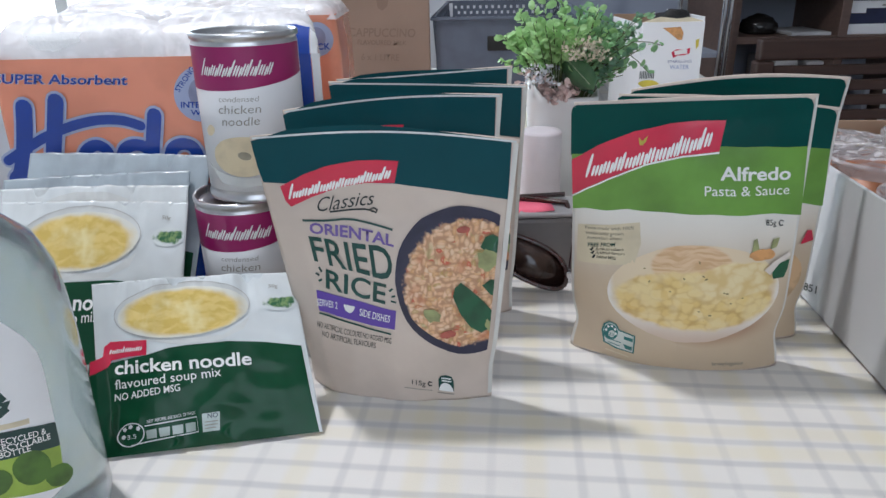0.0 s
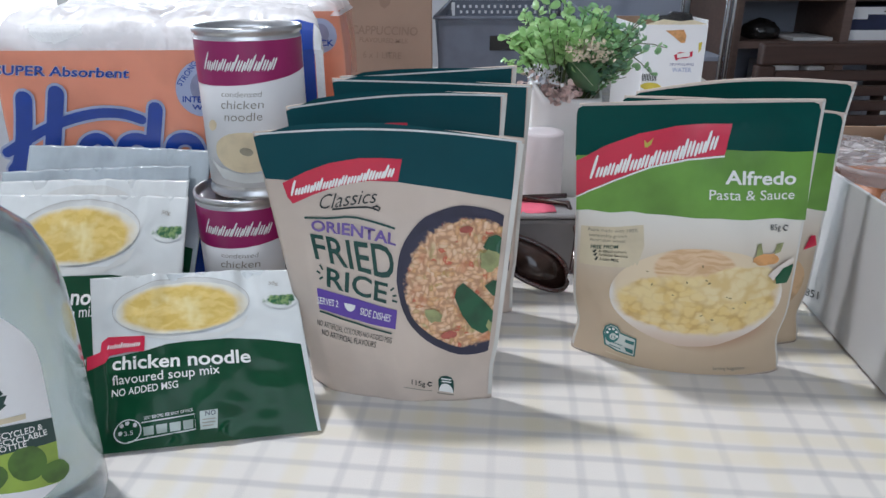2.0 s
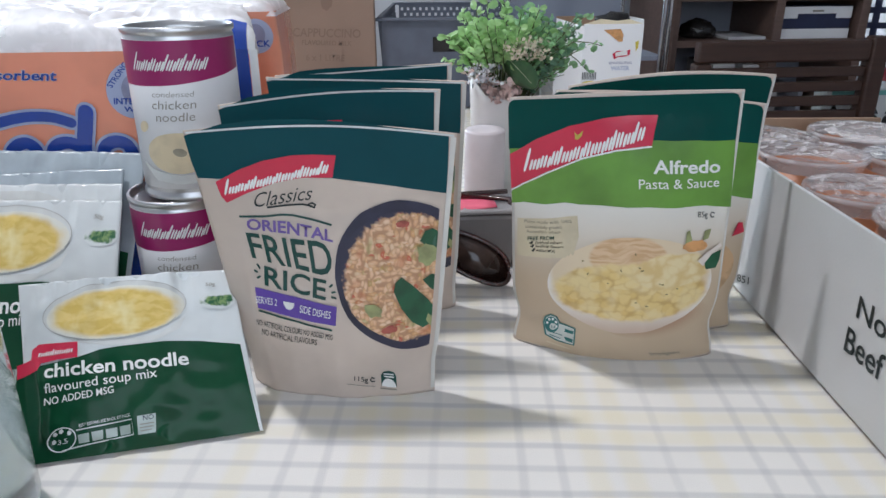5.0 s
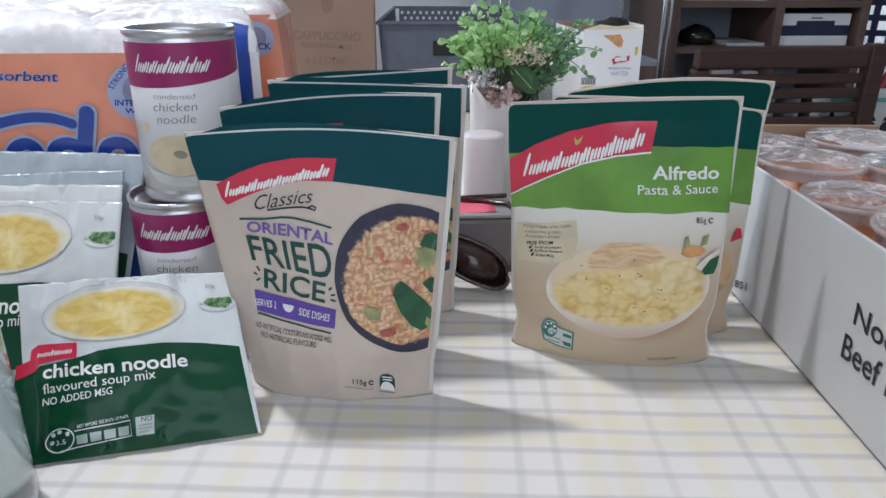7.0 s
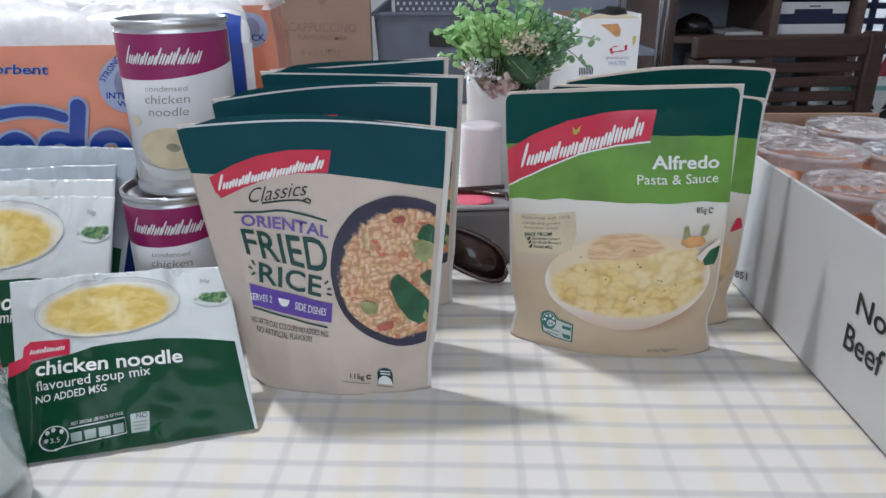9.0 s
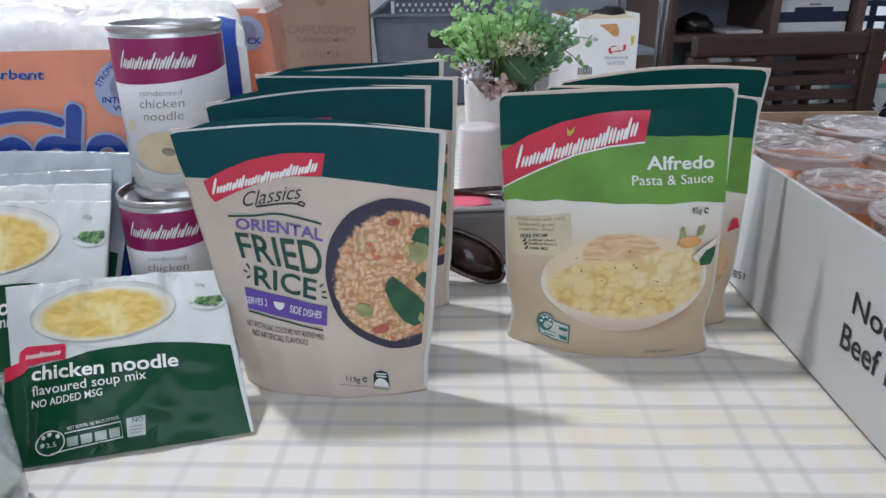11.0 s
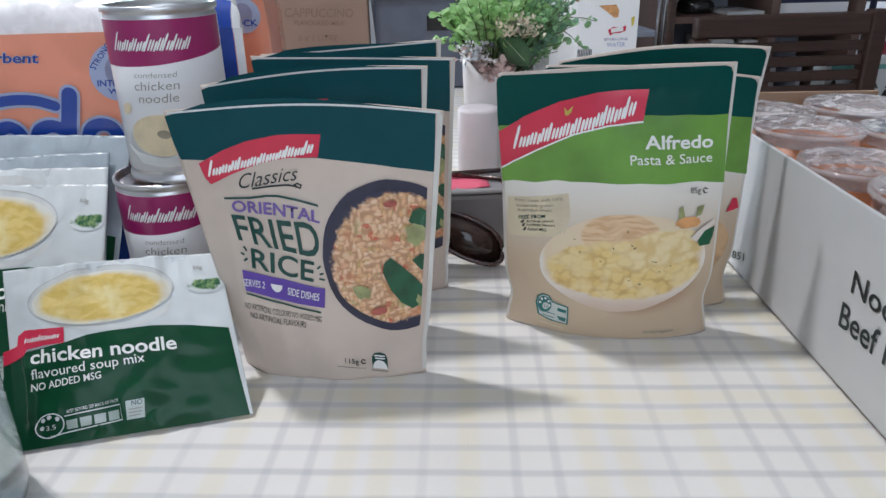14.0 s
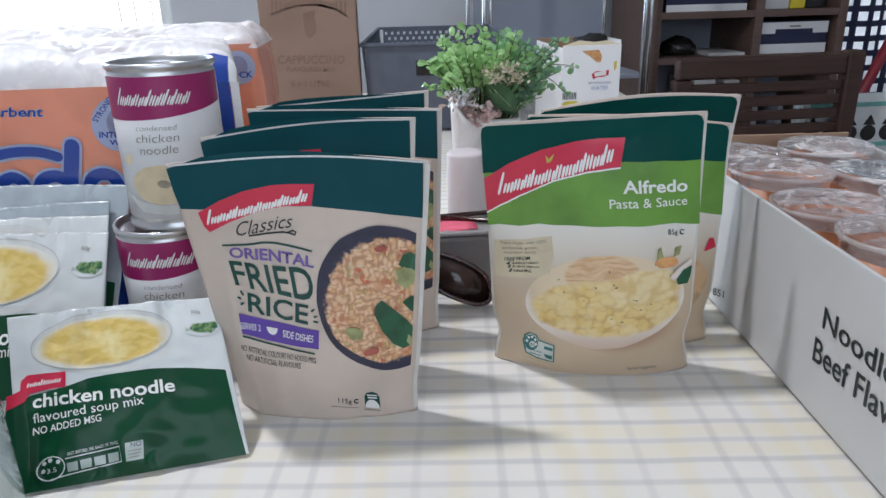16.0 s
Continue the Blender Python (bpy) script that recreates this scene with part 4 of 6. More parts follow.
    lay("small_lettering", lettering("FREE FROM", (0.071, 0.481), (0.191, 0.496), (0.071, 0.496), 0.01), f, GREEN_INK, e, 3)
    for text, p, q, r in (("Artificial colours", (0.106, 0.470), (0.229, 0.482), (0.106, 0.481)), ("Artificial flavours", (0.106, 0.456), (0.236, 0.465), (0.106, 0.467)), ("Added MSG", (0.110, 0.439), (0.197, 0.442), (0.110, 0.451))):
        lay("small_lettering", lettering(text, p, q, r, 0.004), f, INK, e, 3)
    for p, q, r in (((0.080, 0.473), (0.086, 0.468), (0.094, 0.480)), ((0.085, 0.459), (0.091, 0.455), (0.098, 0.467)), ((0.090, 0.442), (0.095, 0.438), (0.103, 0.452))):
        lay("tick", stroke([p, q, r], 0.008, asp), f, INK, e, 3)
    board = lay("board_picture", oval((0.623, 0.213), (0.985, 0.176), (0.634, 0.103), 32, 0.02, 3), f, BOARD_INK, e, 1.6)
    dish = lay("dish_picture", oval((0.555, 0.324), (0.945, 0.322), (0.572, 0.516), 48, 0.0, 1), f, PASTA_INK, e, 2, "picture of a white bowl of pasta")
    tagged(lay("herb_texture", grains(13, 21, (0.552, 0.353), (0.867, 0.355), (0.563, 0.234), 0.007, 0.97, asp, 1.0, 2.0), f, PEA, dish, 7), kind="stuff")
    lay("carrot_picture", oval((0.845, 0.472), (0.905, 0.470), (0.842, 0.493), 24, 0.35, 3), f, CARROT, e, 4)
    lay("carrot_top", polygon([(0.796, 0.483), (0.797, 0.527), (0.813, 0.533), (0.831, 0.484)]), f, HERB_PALE, e, 3.8)
    lay("carrot_top", polygon([(0.878, 0.489), (0.885, 0.525), (0.916, 0.530), (0.907, 0.495)]), f, HERB_PALE, e, 3.8)
    lay("spoon_picture", polygon([(0.860, 0.417), (0.902, 0.445), (0.966, 0.474), (0.976, 0.462), (0.927, 0.428), (0.891, 0.395)]), f, BOWL_PRINT, e, 7.4)
    lay("herb_picture", polygon([(0.896, 0.404), (0.928, 0.437), (0.974, 0.449), (0.970, 0.412), (0.956, 0.381), (0.906, 0.381)]), f, HERB, e, 7.6)
    rim = [(0.131, 0.129), (0.142, 0.160), (0.168, 0.175), (0.198, 0.169), (0.213, 0.144), (0.290, 0.133), (0.296, 0.056), (0.213, 0.060), (0.153, 0.075)]
    badge = lay("star_badge", polygon(rim), f, AQUA_PALE, e, 2.5, "pale rating badge outlined in teal")
    lay("badge_edge", stroke(rim + rim[:1], 0.009, asp), f, AQUA, badge, 3.2)
    lay("badge_dial", oval((0.174, 0.128), (0.209, 0.129), (0.173, 0.166), 20), f, AQUA, badge, 3.0)
    for g in (-0.2, 0.6, 1.4, 2.2, 3.0):
        at = (0.174 + 0.024 * math.cos(g), 0.130 + 0.026 * math.sin(g))
        lay("badge_star", oval(at, (at[0] + 0.007, at[1]), (at[0], at[1] + 0.007), 5), f, WHITE, badge, 3.5)
    lay("badge_dial", oval((0.180, 0.121), (0.197, 0.122), (0.180, 0.137), 16), f, AQUA_PALE, badge, 3.8)
    lay("badge_number", lettering("3.5", (0.169, 0.113), (0.192, 0.114), (0.169, 0.126), 0.01), f, AQUA, badge, 4.2)
    lay("badge_bar", polygon([(0.240, 0.124), (0.284, 0.120), (0.284, 0.106), (0.240, 0.110)]), f, AQUA, badge, 4)
    lay("badge_bar", polygon([(0.242, 0.088), (0.286, 0.084), (0.287, 0.066), (0.255, 0.070)]), f, AQUA, badge, 4)
    for p, q in (((0.171, 0.080), (0.228, 0.074)), ((0.186, 0.094), (0.230, 0.091))):
        lay("badge_line", stroke([p, q], 0.005, asp), f, AQUA, badge, 4)
    lay("small_bar", stroke([(0.166, 0.040), (0.280, 0.032)], 0.007, asp), f, TICK, e, 2)
    lay("small_lettering", lettering("Serving Suggestion", (0.673, 0.033), (0.825, 0.034), (0.670, 0.047), 0.01), f, GREY_INK, e, 2)


for (e, f), full in zip(rice_pouches, (True, True, True, True)):
    print_rice(e, f, full)
for i, (e, f) in enumerate(pasta_pouches):
    print_pasta(e, f, i < 1)

# ---------------------------------------------------------------- soup packets
SOUP_BAGS = [
    ((-0.1612, 0.4374, 0.0828), (-0.0436, 0.4532, 0.0808), (-0.1465, 0.378, 0.001), (-0.0236, 0.398, 0.001), 0.007, 1.0),
    ((-0.2489, 0.5119, 0.1119), (-0.1262, 0.5219, 0.1058), (-0.2400, 0.4235, 0.001), (-0.1250, 0.4375, 0.001), 0.005, 2.0),
    ((-0.2564, 0.5267, 0.1166), (-0.1302, 0.5390, 0.1130), (-0.2440, 0.4355, 0.001), (-0.1280, 0.4495, 0.001), 0.004, 3.0),
    ((-0.2602, 0.5386, 0.1200), (-0.1318, 0.5509, 0.1206), (-0.2470, 0.4475, 0.001), (-0.1300, 0.4595, 0.001), 0.004, 4.0),
    ((-0.2497, 0.5610, 0.1338), (-0.1190, 0.5650, 0.1280), (-0.2450, 0.4560, 0.001), (-0.1300, 0.4690, 0.001), 0.003, 5.0),
]


def soup_packet(tl, tr, bl, br, depth, seed):
    asp = 0.82
    f, back = sheet_surface(tl, tr, bl, br, depth, pillow, 0.001, 0.0026, seed, 0.7, 0.0, 0.0062 if seed == 1 else 0.0034)
    e = thing("soup_packet", ((bl[0] + br[0]) / 2, (bl[1] + br[1]) / 2, 0), "glossy white and green chicken noodle soup packet leaning back" if seed == 1 else "glossy white soup packet leaning in a stack by the cans", "soup packet", "soup packets in a leaning stack")
    part("body", bag_body(f, back, 130 if seed == 1 else 70, 90), OFFWHITE if seed < 4 else BLUE_GREY_FILM, e, "glossy white film" if seed < 4 else "blue-grey film, darker than on the front packets", smooth=True)
    lay("lower_panel", polygon([(-0.034, 0.336), (-0.031, 0.472), (0.087, 0.526), (0.249, 0.545), (0.349, 0.575), (0.435, 0.581), (0.632, 0.585), (0.803, 0.565), (0.975, 0.528), (0.978, 0.233), (0.985, 0.0), (0.75, 0.0), (0.5, 0.0), (0.25, 0.0), (0.012, 0.0)]), f, BOTTLE_GREEN, e, 1, "glossy bottle green panel", 0.0077 if seed == 1 else 0.03)
    rib = lay("ribbon", polygon([(-0.026, 0.540), (0.040, 0.563), (0.047, 0.619), (0.078, 0.645), (0.256, 0.631), (0.249, 0.545), (0.163, 0.546), (0.082, 0.536), (0.067, 0.499), (-0.029, 0.464)]), f, RED, e, 2, "red ribbon mark")
    lay("ribbon_mark", word_mark((0.072, 0.573), (0.232, 0.574), (0.074, 0.610), (0.75, 0.72, 1.0, 0.72, 0.7), 0.0085, asp), f, WHITE, rib, 3)
    if seed > 3:
        return
    bowl = lay("bowl_picture", oval((0.433, 0.800), (0.760, 0.807), (0.453, 0.970), 44, 0.01), f, GREY_BOWL, e, 1, "picture of a glass bowl of yellow soup")
    if seed > 2:
        return
    lay("bowl_foot", polygon([(0.131, 0.779), (0.260, 0.683), (0.439, 0.623), (0.612, 0.625), (0.749, 0.722), (0.715, 0.651), (0.583, 0.588), (0.411, 0.585), (0.244, 0.630), (0.163, 0.701)]), f, GREY_BOWL, e, 0.6)
    lay("bowl_rim", stroke([(oc[0], oc[1]) for oc in ring_points((0.433, 0.800), (0.760, 0.807), (0.453, 0.970))], 0.003, asp), f, BOWL_EDGE, bowl, 2)
    if seed < 3:
        lay("soup", oval((0.437, 0.785), (0.752, 0.790), (0.455, 0.940), 40), f, SOUP_INK, bowl, 2)
    lay("herb_picture", oval((0.905, 0.808), (0.992, 0.807), (0.910, 0.862), 28), f, HERB_INK, e, 2)
    lay("title", lettering("chicken noodle", (0.094, 0.452), (0.729, 0.435), (0.097, 0.527), 0.020), f, WHITE, e, 2)
    lay("title_line", lettering("flavoured soup mix", (0.093, 0.368), (0.582, 0.384), (0.094, 0.420), 0.003), f, WHITE, e, 2)
    lay("title_line", lettering("NO ADDED MSG", (0.089, 0.302), (0.389, 0.323), (0.091, 0.341), 0.008), f, WHITE, e, 2)
    if seed > 2:
        return
    lay("weight", lettering("50g", (0.864, 0.903), (0.910, 0.901), (0.867, 0.924)), f, GREY_INK, e, 2)
    lay("badge_ring", stroke([(oc[0], oc[1]) for oc in ring_points((0.145, 0.108), (0.203, 0.108), (0.156, 0.170))], 0.005, asp), f, OFFWHITE, e, 2)
    for p, q, r in (((0.122, 0.140), (0.133, 0.140), (0.124, 0.153)), ((0.149, 0.152), (0.160, 0.153), (0.151, 0.165)), ((0.181, 0.139), (0.191, 0.140), (0.182, 0.153)), ((0.111, 0.100), (0.122, 0.101), (0.113, 0.113))):
        lay("badge_star", oval(p, q, r, 5), f, OFFWHITE, e, 2)
    lay("badge_number", lettering("3.5", (0.126, 0.085), (0.168, 0.088), (0.127, 0.109), 0.005), f, OFFWHITE, e, 2)
    lay("badge_ring", stroke([(0.210, 0.148), (0.445, 0.168), (0.441, 0.084), (0.211, 0.061), (0.138, 0.050)], 0.005, asp), f, OFFWHITE, e, 2)
    for i, (p, q, r, s) in enumerate((((0.214, 0.123), (0.261, 0.127), (0.257, 0.078), (0.212, 0.076)), ((0.271, 0.128), (0.319, 0.132), (0.314, 0.083), (0.270, 0.079)), ((0.329, 0.132), (0.377, 0.136), (0.372, 0.087), (0.327, 0.083)), ((0.387, 0.137), (0.435, 0.141), (0.430, 0.091), (0.385, 0.087)))):
        lay("badge_panel", polygon([p, q, r, s]), f, FROST, e, 2)
    lay("small_lettering", lettering("BEST BEFORE: SEE BACK OF PACK", (0.223, 0.162), (0.442, 0.184), (0.224, 0.179), 0.01), f, OFFWHITE, e, 2)
    sq = lay("square_badge", polygon([(0.470, 0.180), (0.550, 0.184), (0.537, 0.079), (0.461, 0.077)]), f, FROST, e, 2)
    lay("badge_number", lettering("NO", (0.492, 0.152), (0.538, 0.154), (0.495, 0.178), 0.004), f, NAVY, sq, 3)
    for p, q in (((0.477, 0.132), (0.535, 0.134)), ((0.475, 0.114), (0.532, 0.116)), ((0.474, 0.096), (0.523, 0.098))):
        lay("badge_line", stroke([p, q], 0.005, asp), f, GREY_INK, sq, 3)


def ring_points(c, a, b, n=40):
    return [(c[0] + (a[0] - c[0]) * math.cos(g) + (b[0] - c[0]) * math.sin(g), c[1] + (a[1] - c[1]) * math.cos(g) + (b[1] - c[1]) * math.sin(g)) for g in (2 * math.pi * i / n for i in range(n + 1))]


BOWL_EDGE = mat("bowl_edge_print", (0.45, 0.44, 0.42), 0.22, 0.1, 60, 0, coat=0.5)
# Darker, bluer body colour for the two rearmost packets.
BLUE_GREY_FILM = mat("pale_blue_grey_film", (0.40, 0.46, 0.50), 0.2, 0.15, 25, 0.2, 40, coat=0.5)
FROST = mat("pale_grey_green_print", (0.42, 0.50, 0.46), 0.22, 0.1, 60, 0, coat=0.5)
for a in SOUP_BAGS:
    soup_packet(*a)


# ---------------------------------------------------------------- soup cans
def round_surface(cx, cy, z0, r, h, a0, a1):
    def f(u, v, lift=0.0):
        a = math.radians(a0 + (a1 - a0) * u)
        return Vector((cx + (r + lift) * math.cos(a), cy + (r + lift) * math.sin(a), z0 + h * v))
    return f


TASTE = mat("soup_shadow_print", (0.34, 0.30, 0.22), 0.4, 0.2, 90, 0)


def soup_can(x, y, z):
    r, h = 0.0346, 0.110
    e = thing("soup_can", (x, y, z), "tin soup can with a maroon and white paper label", "can", "stacked soup cans")
    part("tin", lathe([(0.0, 0.004), (0.031, 0.004), (0.0325, 0.0), (0.0342, 0.0), (0.0354, 0.0015), (0.0354, 0.0035), (0.0338, 0.005), (0.0342, 0.0065), (0.0342, 0.1040), (0.0336, 0.1052), (0.0352, 0.1062), (0.0354, 0.109), (0.0346, 0.110), (0.0333, 0.1095), (0.0326, 0.1055), (0.0325, 0.1048), (0.030, 0.1058), (0.0285, 0.1052), (0.0, 0.1052)], (x, y, z), 56), STEEL, e, "bare tin plate with rolled rims", smooth=True)
    ring = part("ring_pull", tube([(x + 0.011 * math.cos(g) + 0.010, y + 0.008 * math.sin(g) - 0.012, z + 0.1072) for g in (2 * math.pi * i / 20 for i in range(21))], 0.0011), STEEL, e, smooth=True)
    part("rivet", lathe([(0.0, 0.108), (0.003, 0.1075), (0.0035, 0.105)], (x + 0.0, y - 0.018, z), 12), STEEL, ring, smooth=True)
    part("label", lathe([(0.0344, 0.0085), (0.0346, 0.0085), (0.0346, 0.1025), (0.0344, 0.1025)], (x, y, z), 56), LABEL, e, "white paper label", smooth=True)
    f = round_surface(x, y, z, r, h, 180, 360)
    lay("label_band", polygon([(0.0, 0.930), (0.25, 0.930), (0.5, 0.930), (0.75, 0.930), (1.0, 0.930), (1.0, 0.750), (0.9, 0.736), (0.815, 0.722), (0.665, 0.703), (0.540, 0.690), (0.434, 0.684), (0.303, 0.680), (0.15, 0.683), (0.0, 0.695)]), f, MAROON, e, 1, "maroon label band")
    lay("label_mark", word_mark((0.280, 0.768), (0.715, 0.764), (0.301, 0.868), (1.1, 0.55, 0.55, 0.55, 1.0, 0.6, 1.0, 0.95, 0.55), 0.014, 1.0), f, WHITE, e, 2)
    lay("label_lettering", lettering("condensed", (0.381, 0.621), (0.618, 0.620), (0.387, 0.653), -0.01), f, GREY_INK, e, 1)
    lay("label_lettering", lettering("chicken", (0.369, 0.552), (0.624, 0.553), (0.377, 0.601), -0.006), f, GREY_INK, e, 1)
    lay("label_lettering", lettering("noodle", (0.384, 0.481), (0.610, 0.483), (0.391, 0.531), -0.006), f, GREY_INK, e, 1)
    bowl = lay("bowl_picture", oval((0.492, 0.293), (0.697, 0.284), (0.510, 0.415), 36, 0.02), f, CREAM_SOUP, e, 1, "picture of creamy soup")
    lay("bowl_side", polygon([(0.204, 0.244), (0.308, 0.192), (0.483, 0.161), (0.637, 0.171), (0.690, 0.228), (0.652, 0.117), (0.475, 0.105), (0.324, 0.124)]), f, GREY_BOWL, e, 0.8)
    lay("spoon_picture", oval((0.500, 0.300), (0.540, 0.294), (0.503, 0.324), 24, 0.12), f, TASTE, bowl, 2)
    lay("round_sign", oval((0.279, 0.444), (0.317, 0.446), (0.289, 0.478), 18), f, CREAM_SOUP, e, 1)
    sq = lay("rating_sign", polygon([(0.80, 0.42), (0.87, 0.42), (0.87, 0.52), (0.80, 0.52)]), f, NAVY, e, 1)


soup_can(-0.0905, 0.5365, 0.0)
soup_can(-0.0775, 0.537, 0.1102)

# ---------------------------------------------------------------- paper towels
def rounded_ring(x0, x1, y0, y1, r, n=8):
    pts = []
    for cx, cy, a in ((x1 - r, y0 + r, -90), (x1 - r, y1 - r, 0), (x0 + r, y1 - r, 90), (x0 + r, y0 + r, 180)):
        pts += [(cx + r * math.cos(math.radians(a + 90 * i / n)), cy + r * math.sin(math.radians(a + 90 * i / n))) for i in range(n + 1)]
    return pts


def towel_pack(x0, x1, y0, y1, top, seed, printed):
    e = thing("paper_towel_pack", ((x0 + x1) / 2, (y0 + y1) / 2, 0), "orange film-wrapped pack of white paper towel rolls", "paper towels", "paper towel packs")
    ring = rounded_ring(x0, x1, y0, y1, 0.005 if printed else 0.012)
    if printed:
        # the far corner draws in round the roll
        ring = [(px - 0.24 * (py - y0) * (px > (x0 + x1) / 2), py) for px, py in ring]
    edge = 0.199 if printed else top - 0.014
    bm = bmesh.new()
    rows = []
    for k in range(13):
        z = 0.003 + (edge - 0.003) * k / 12
        tuck = 0.008 * max(0, 1 - k / 1.5) + 0.002 * max(0, k - 10)
        rows.append([bm.verts.new((px + (-tuck if px > (x0 + x1) / 2 else tuck) + 0.0012 * noise.noise(Vector((px * 30, z * 30, seed))), py + (0 if printed else 1) * 0.001 * noise.noise(Vector((px * 25, z * 18, seed))), z)) for px, py in ring])
    for a, b in zip(rows, rows[1:]):
        for i in range(len(ring)):
            j = (i + 1) % len(ring)
            bm.faces.new((a[i], a[j], b[j], b[i]))
    bm.faces.new(rows[0][::-1])
    part("wrapper", bm, ORANGE, e, "glossy orange printed film", smooth=True)
    n = 2
    rr = min((x1 - x0) / n, y1 - y0) / 2 - 0.003
    for i in range(n):
        cx = x0 + (x1 - x0) * (i + 0.5) / n - 0.012
        roll = part("roll", lathe([(0.019, 0.006), (rr, 0.006), (rr, top - 0.016), (rr - 0.004, top - 0.010), (0.024, top - 0.009), (0.019, top - 0.014), (0.019, 0.006)], (cx, (y0 + y1) / 2, 0), 36), TISSUE, e, "white paper towel roll", smooth=True)
    # loose clear film gathered over the rolls
    def film_point(u, v):
        ends, deep = min(1, (40 if printed else 14) * min(u, 1 - u)), min(1, 3.6 * min(v, 1 - v))
        fall = math.sqrt(1 - (1 - ends) ** 2) * math.sqrt(1 - (1 - deep) ** 2)
        lump = abs(math.sin(math.pi * n * u)) ** 0.5 * math.sin(math.pi * v) ** 0.5
        z = edge - 0.004 + (top - edge + 0.004) * fall * (0.80 + 0.20 * lump) + 0.004 * fall * noise.noise(Vector((u * 9, v * 7, seed)))
        z += 0.0022 * fall * (1 - 3 * abs(noise.noise(Vector((u * 16, v * 9, seed + 5)))))
        px, py = x0 + 0.002 + (x1 - x0 - 0.004) * u, y0 + 0.0008 + (y1 - y0 - 0.004) * v
        return Vector((px - 0.24 * max(0.0, py - y0 - 0.014) * u if printed else px, py, z))
    bm = bmesh.new()
    nx, ny = 80, 40
    grid = [[bm.verts.new(film_point(i / nx, j / ny)) for i in range(nx + 1)] for j in range(ny + 1)]
    for j in range(ny):
        for i in range(nx):
            bm.faces.new((grid[j][i], grid[j][i + 1], grid[j + 1][i + 1], grid[j + 1][i]))
    part("film_top", bm, CLOUDY_FILM, e, "crumpled clear film over the rolls", smooth=True).visible_shadow = False
    if not printed:
        far_badge(e, y0)
        return
    W_, H_ = 0.24, 0.212

    def f(u, v, lift=0.0):
        return Vector((-0.275 + W_ * u, y0 - 0.0012 - lift, H_ * v))

    asp = H_ / W_
    for text, p, q, r in (("SUPER Absorbent", (0.011, 0.862), (0.413, 0.848), (0.018, 0.893)),):
        lay("slogan_edge", lettering(text, p, q, r, 0.05), f, SLOGAN_EDGE, e, 1)
        lay("slogan", lettering(text, p, q, r, 0.018), f, ROYAL, e, 2)
    marks = [
        ([(0.086, 0.778), (0.073, 0.705), (0.054, 0.620), (0.030, 0.545), (0.012, 0.522)], 0.050),
        ([(0.187, 0.797), (0.170, 0.720), (0.152, 0.645), (0.142, 0.600)], 0.048),
        ([(-0.002, 0.590), (0.060, 0.630), (0.130, 0.672), (0.215, 0.708), (0.300, 0.728), (0.375, 0.726), (0.432, 0.706)], 0.030),
        ([(0.228, 0.580), (0.250, 0.622), (0.285, 0.640), (0.312, 0.622), (0.322, 0.580)], 0.036),
        ([(0.352, 0.580), (0.370, 0.622), (0.402, 0.638), (0.435, 0.628), (0.452, 0.595)], 0.038),
        ([(0.480, 0.742), (0.470, 0.690), (0.458, 0.630), (0.452, 0.580)], 0.044),
        ([(0.505, 0.580), (0.520, 0.622), (0.552, 0.638), (0.585, 0.625), (0.600, 0.580)], 0.038),
        ([(0.640, 0.580), (0.655, 0.622), (0.690, 0.638), (0.722, 0.622), (0.735, 0.580)], 0.038),
    ]
    for i, (pts, w) in enumerate(marks):
        lay("mark_edge", brush(pts, w + 0.016, asp), f, BADGE_BLUE, e, 1.2 + 0.3 * i)
    for i, (pts, w) in enumerate(marks):
        lay("mark", brush(pts, w, asp), f, ROYAL, e, 3.8 + 0.3 * i)
    bd = lay("round_badge", oval((0.633, 0.811), (0.717, 0.807), (0.644, 0.907), 40), f, BADGE_BLUE, e, 1)
    lay("badge_core", oval((0.634, 0.814), (0.674, 0.811), (0.640, 0.867), 30), f, BADGE_GREY, bd, 2)
    lay("badge_lettering", lettering("STRONG", (0.567, 0.819), (0.626, 0.896), (0.553, 0.829), 0.01), f, ROYAL, bd, 2.5)
    lay("badge_lettering", lettering("INTE", (0.565, 0.766), (0.622, 0.764), (0.567, 0.786), 0.02), f, ROYAL, bd, 2.5)
    lay("badge_lettering", lettering("WE", (0.591, 0.740), (0.637, 0.737), (0.593, 0.757), 0.02), f, ROYAL, bd, 2.5)
    lay("lower_band", polygon([(0.01, 0.02), (0.862, 0.02), (0.862, 0.44), (0.01, 0.44)]), f, ROYAL, e, 0.8, "royal blue lower band")
    lay("blue_band", polygon([(0.866, 0.02), (0.976, 0.02), (0.976, 0.9395), (0.866, 0.9395)]), f, ROYAL, e, 1)
    over = (lambda u, v, lift: film_point(u, v) + Vector((0, -0.0009 - lift, 0.0009 + lift)))
    lay("blue_band", polygon([(0.866, 0.0), (0.974, 0.0), (0.974, 0.10), (0.866, 0.10)]), over, ROYAL, e, 1)
    lay("seam", polygon([(0.976, 0.0), (0.998, 0.0), (0.996, 0.09), (0.976, 0.09)]), over, TISSUE, e, 1)
    lay("seam", polygon([(0.978, 0.02), (1.003, 0.02), (1.003, 0.9395), (0.978, 0.9395)]), f, TISSUE, e, 1)


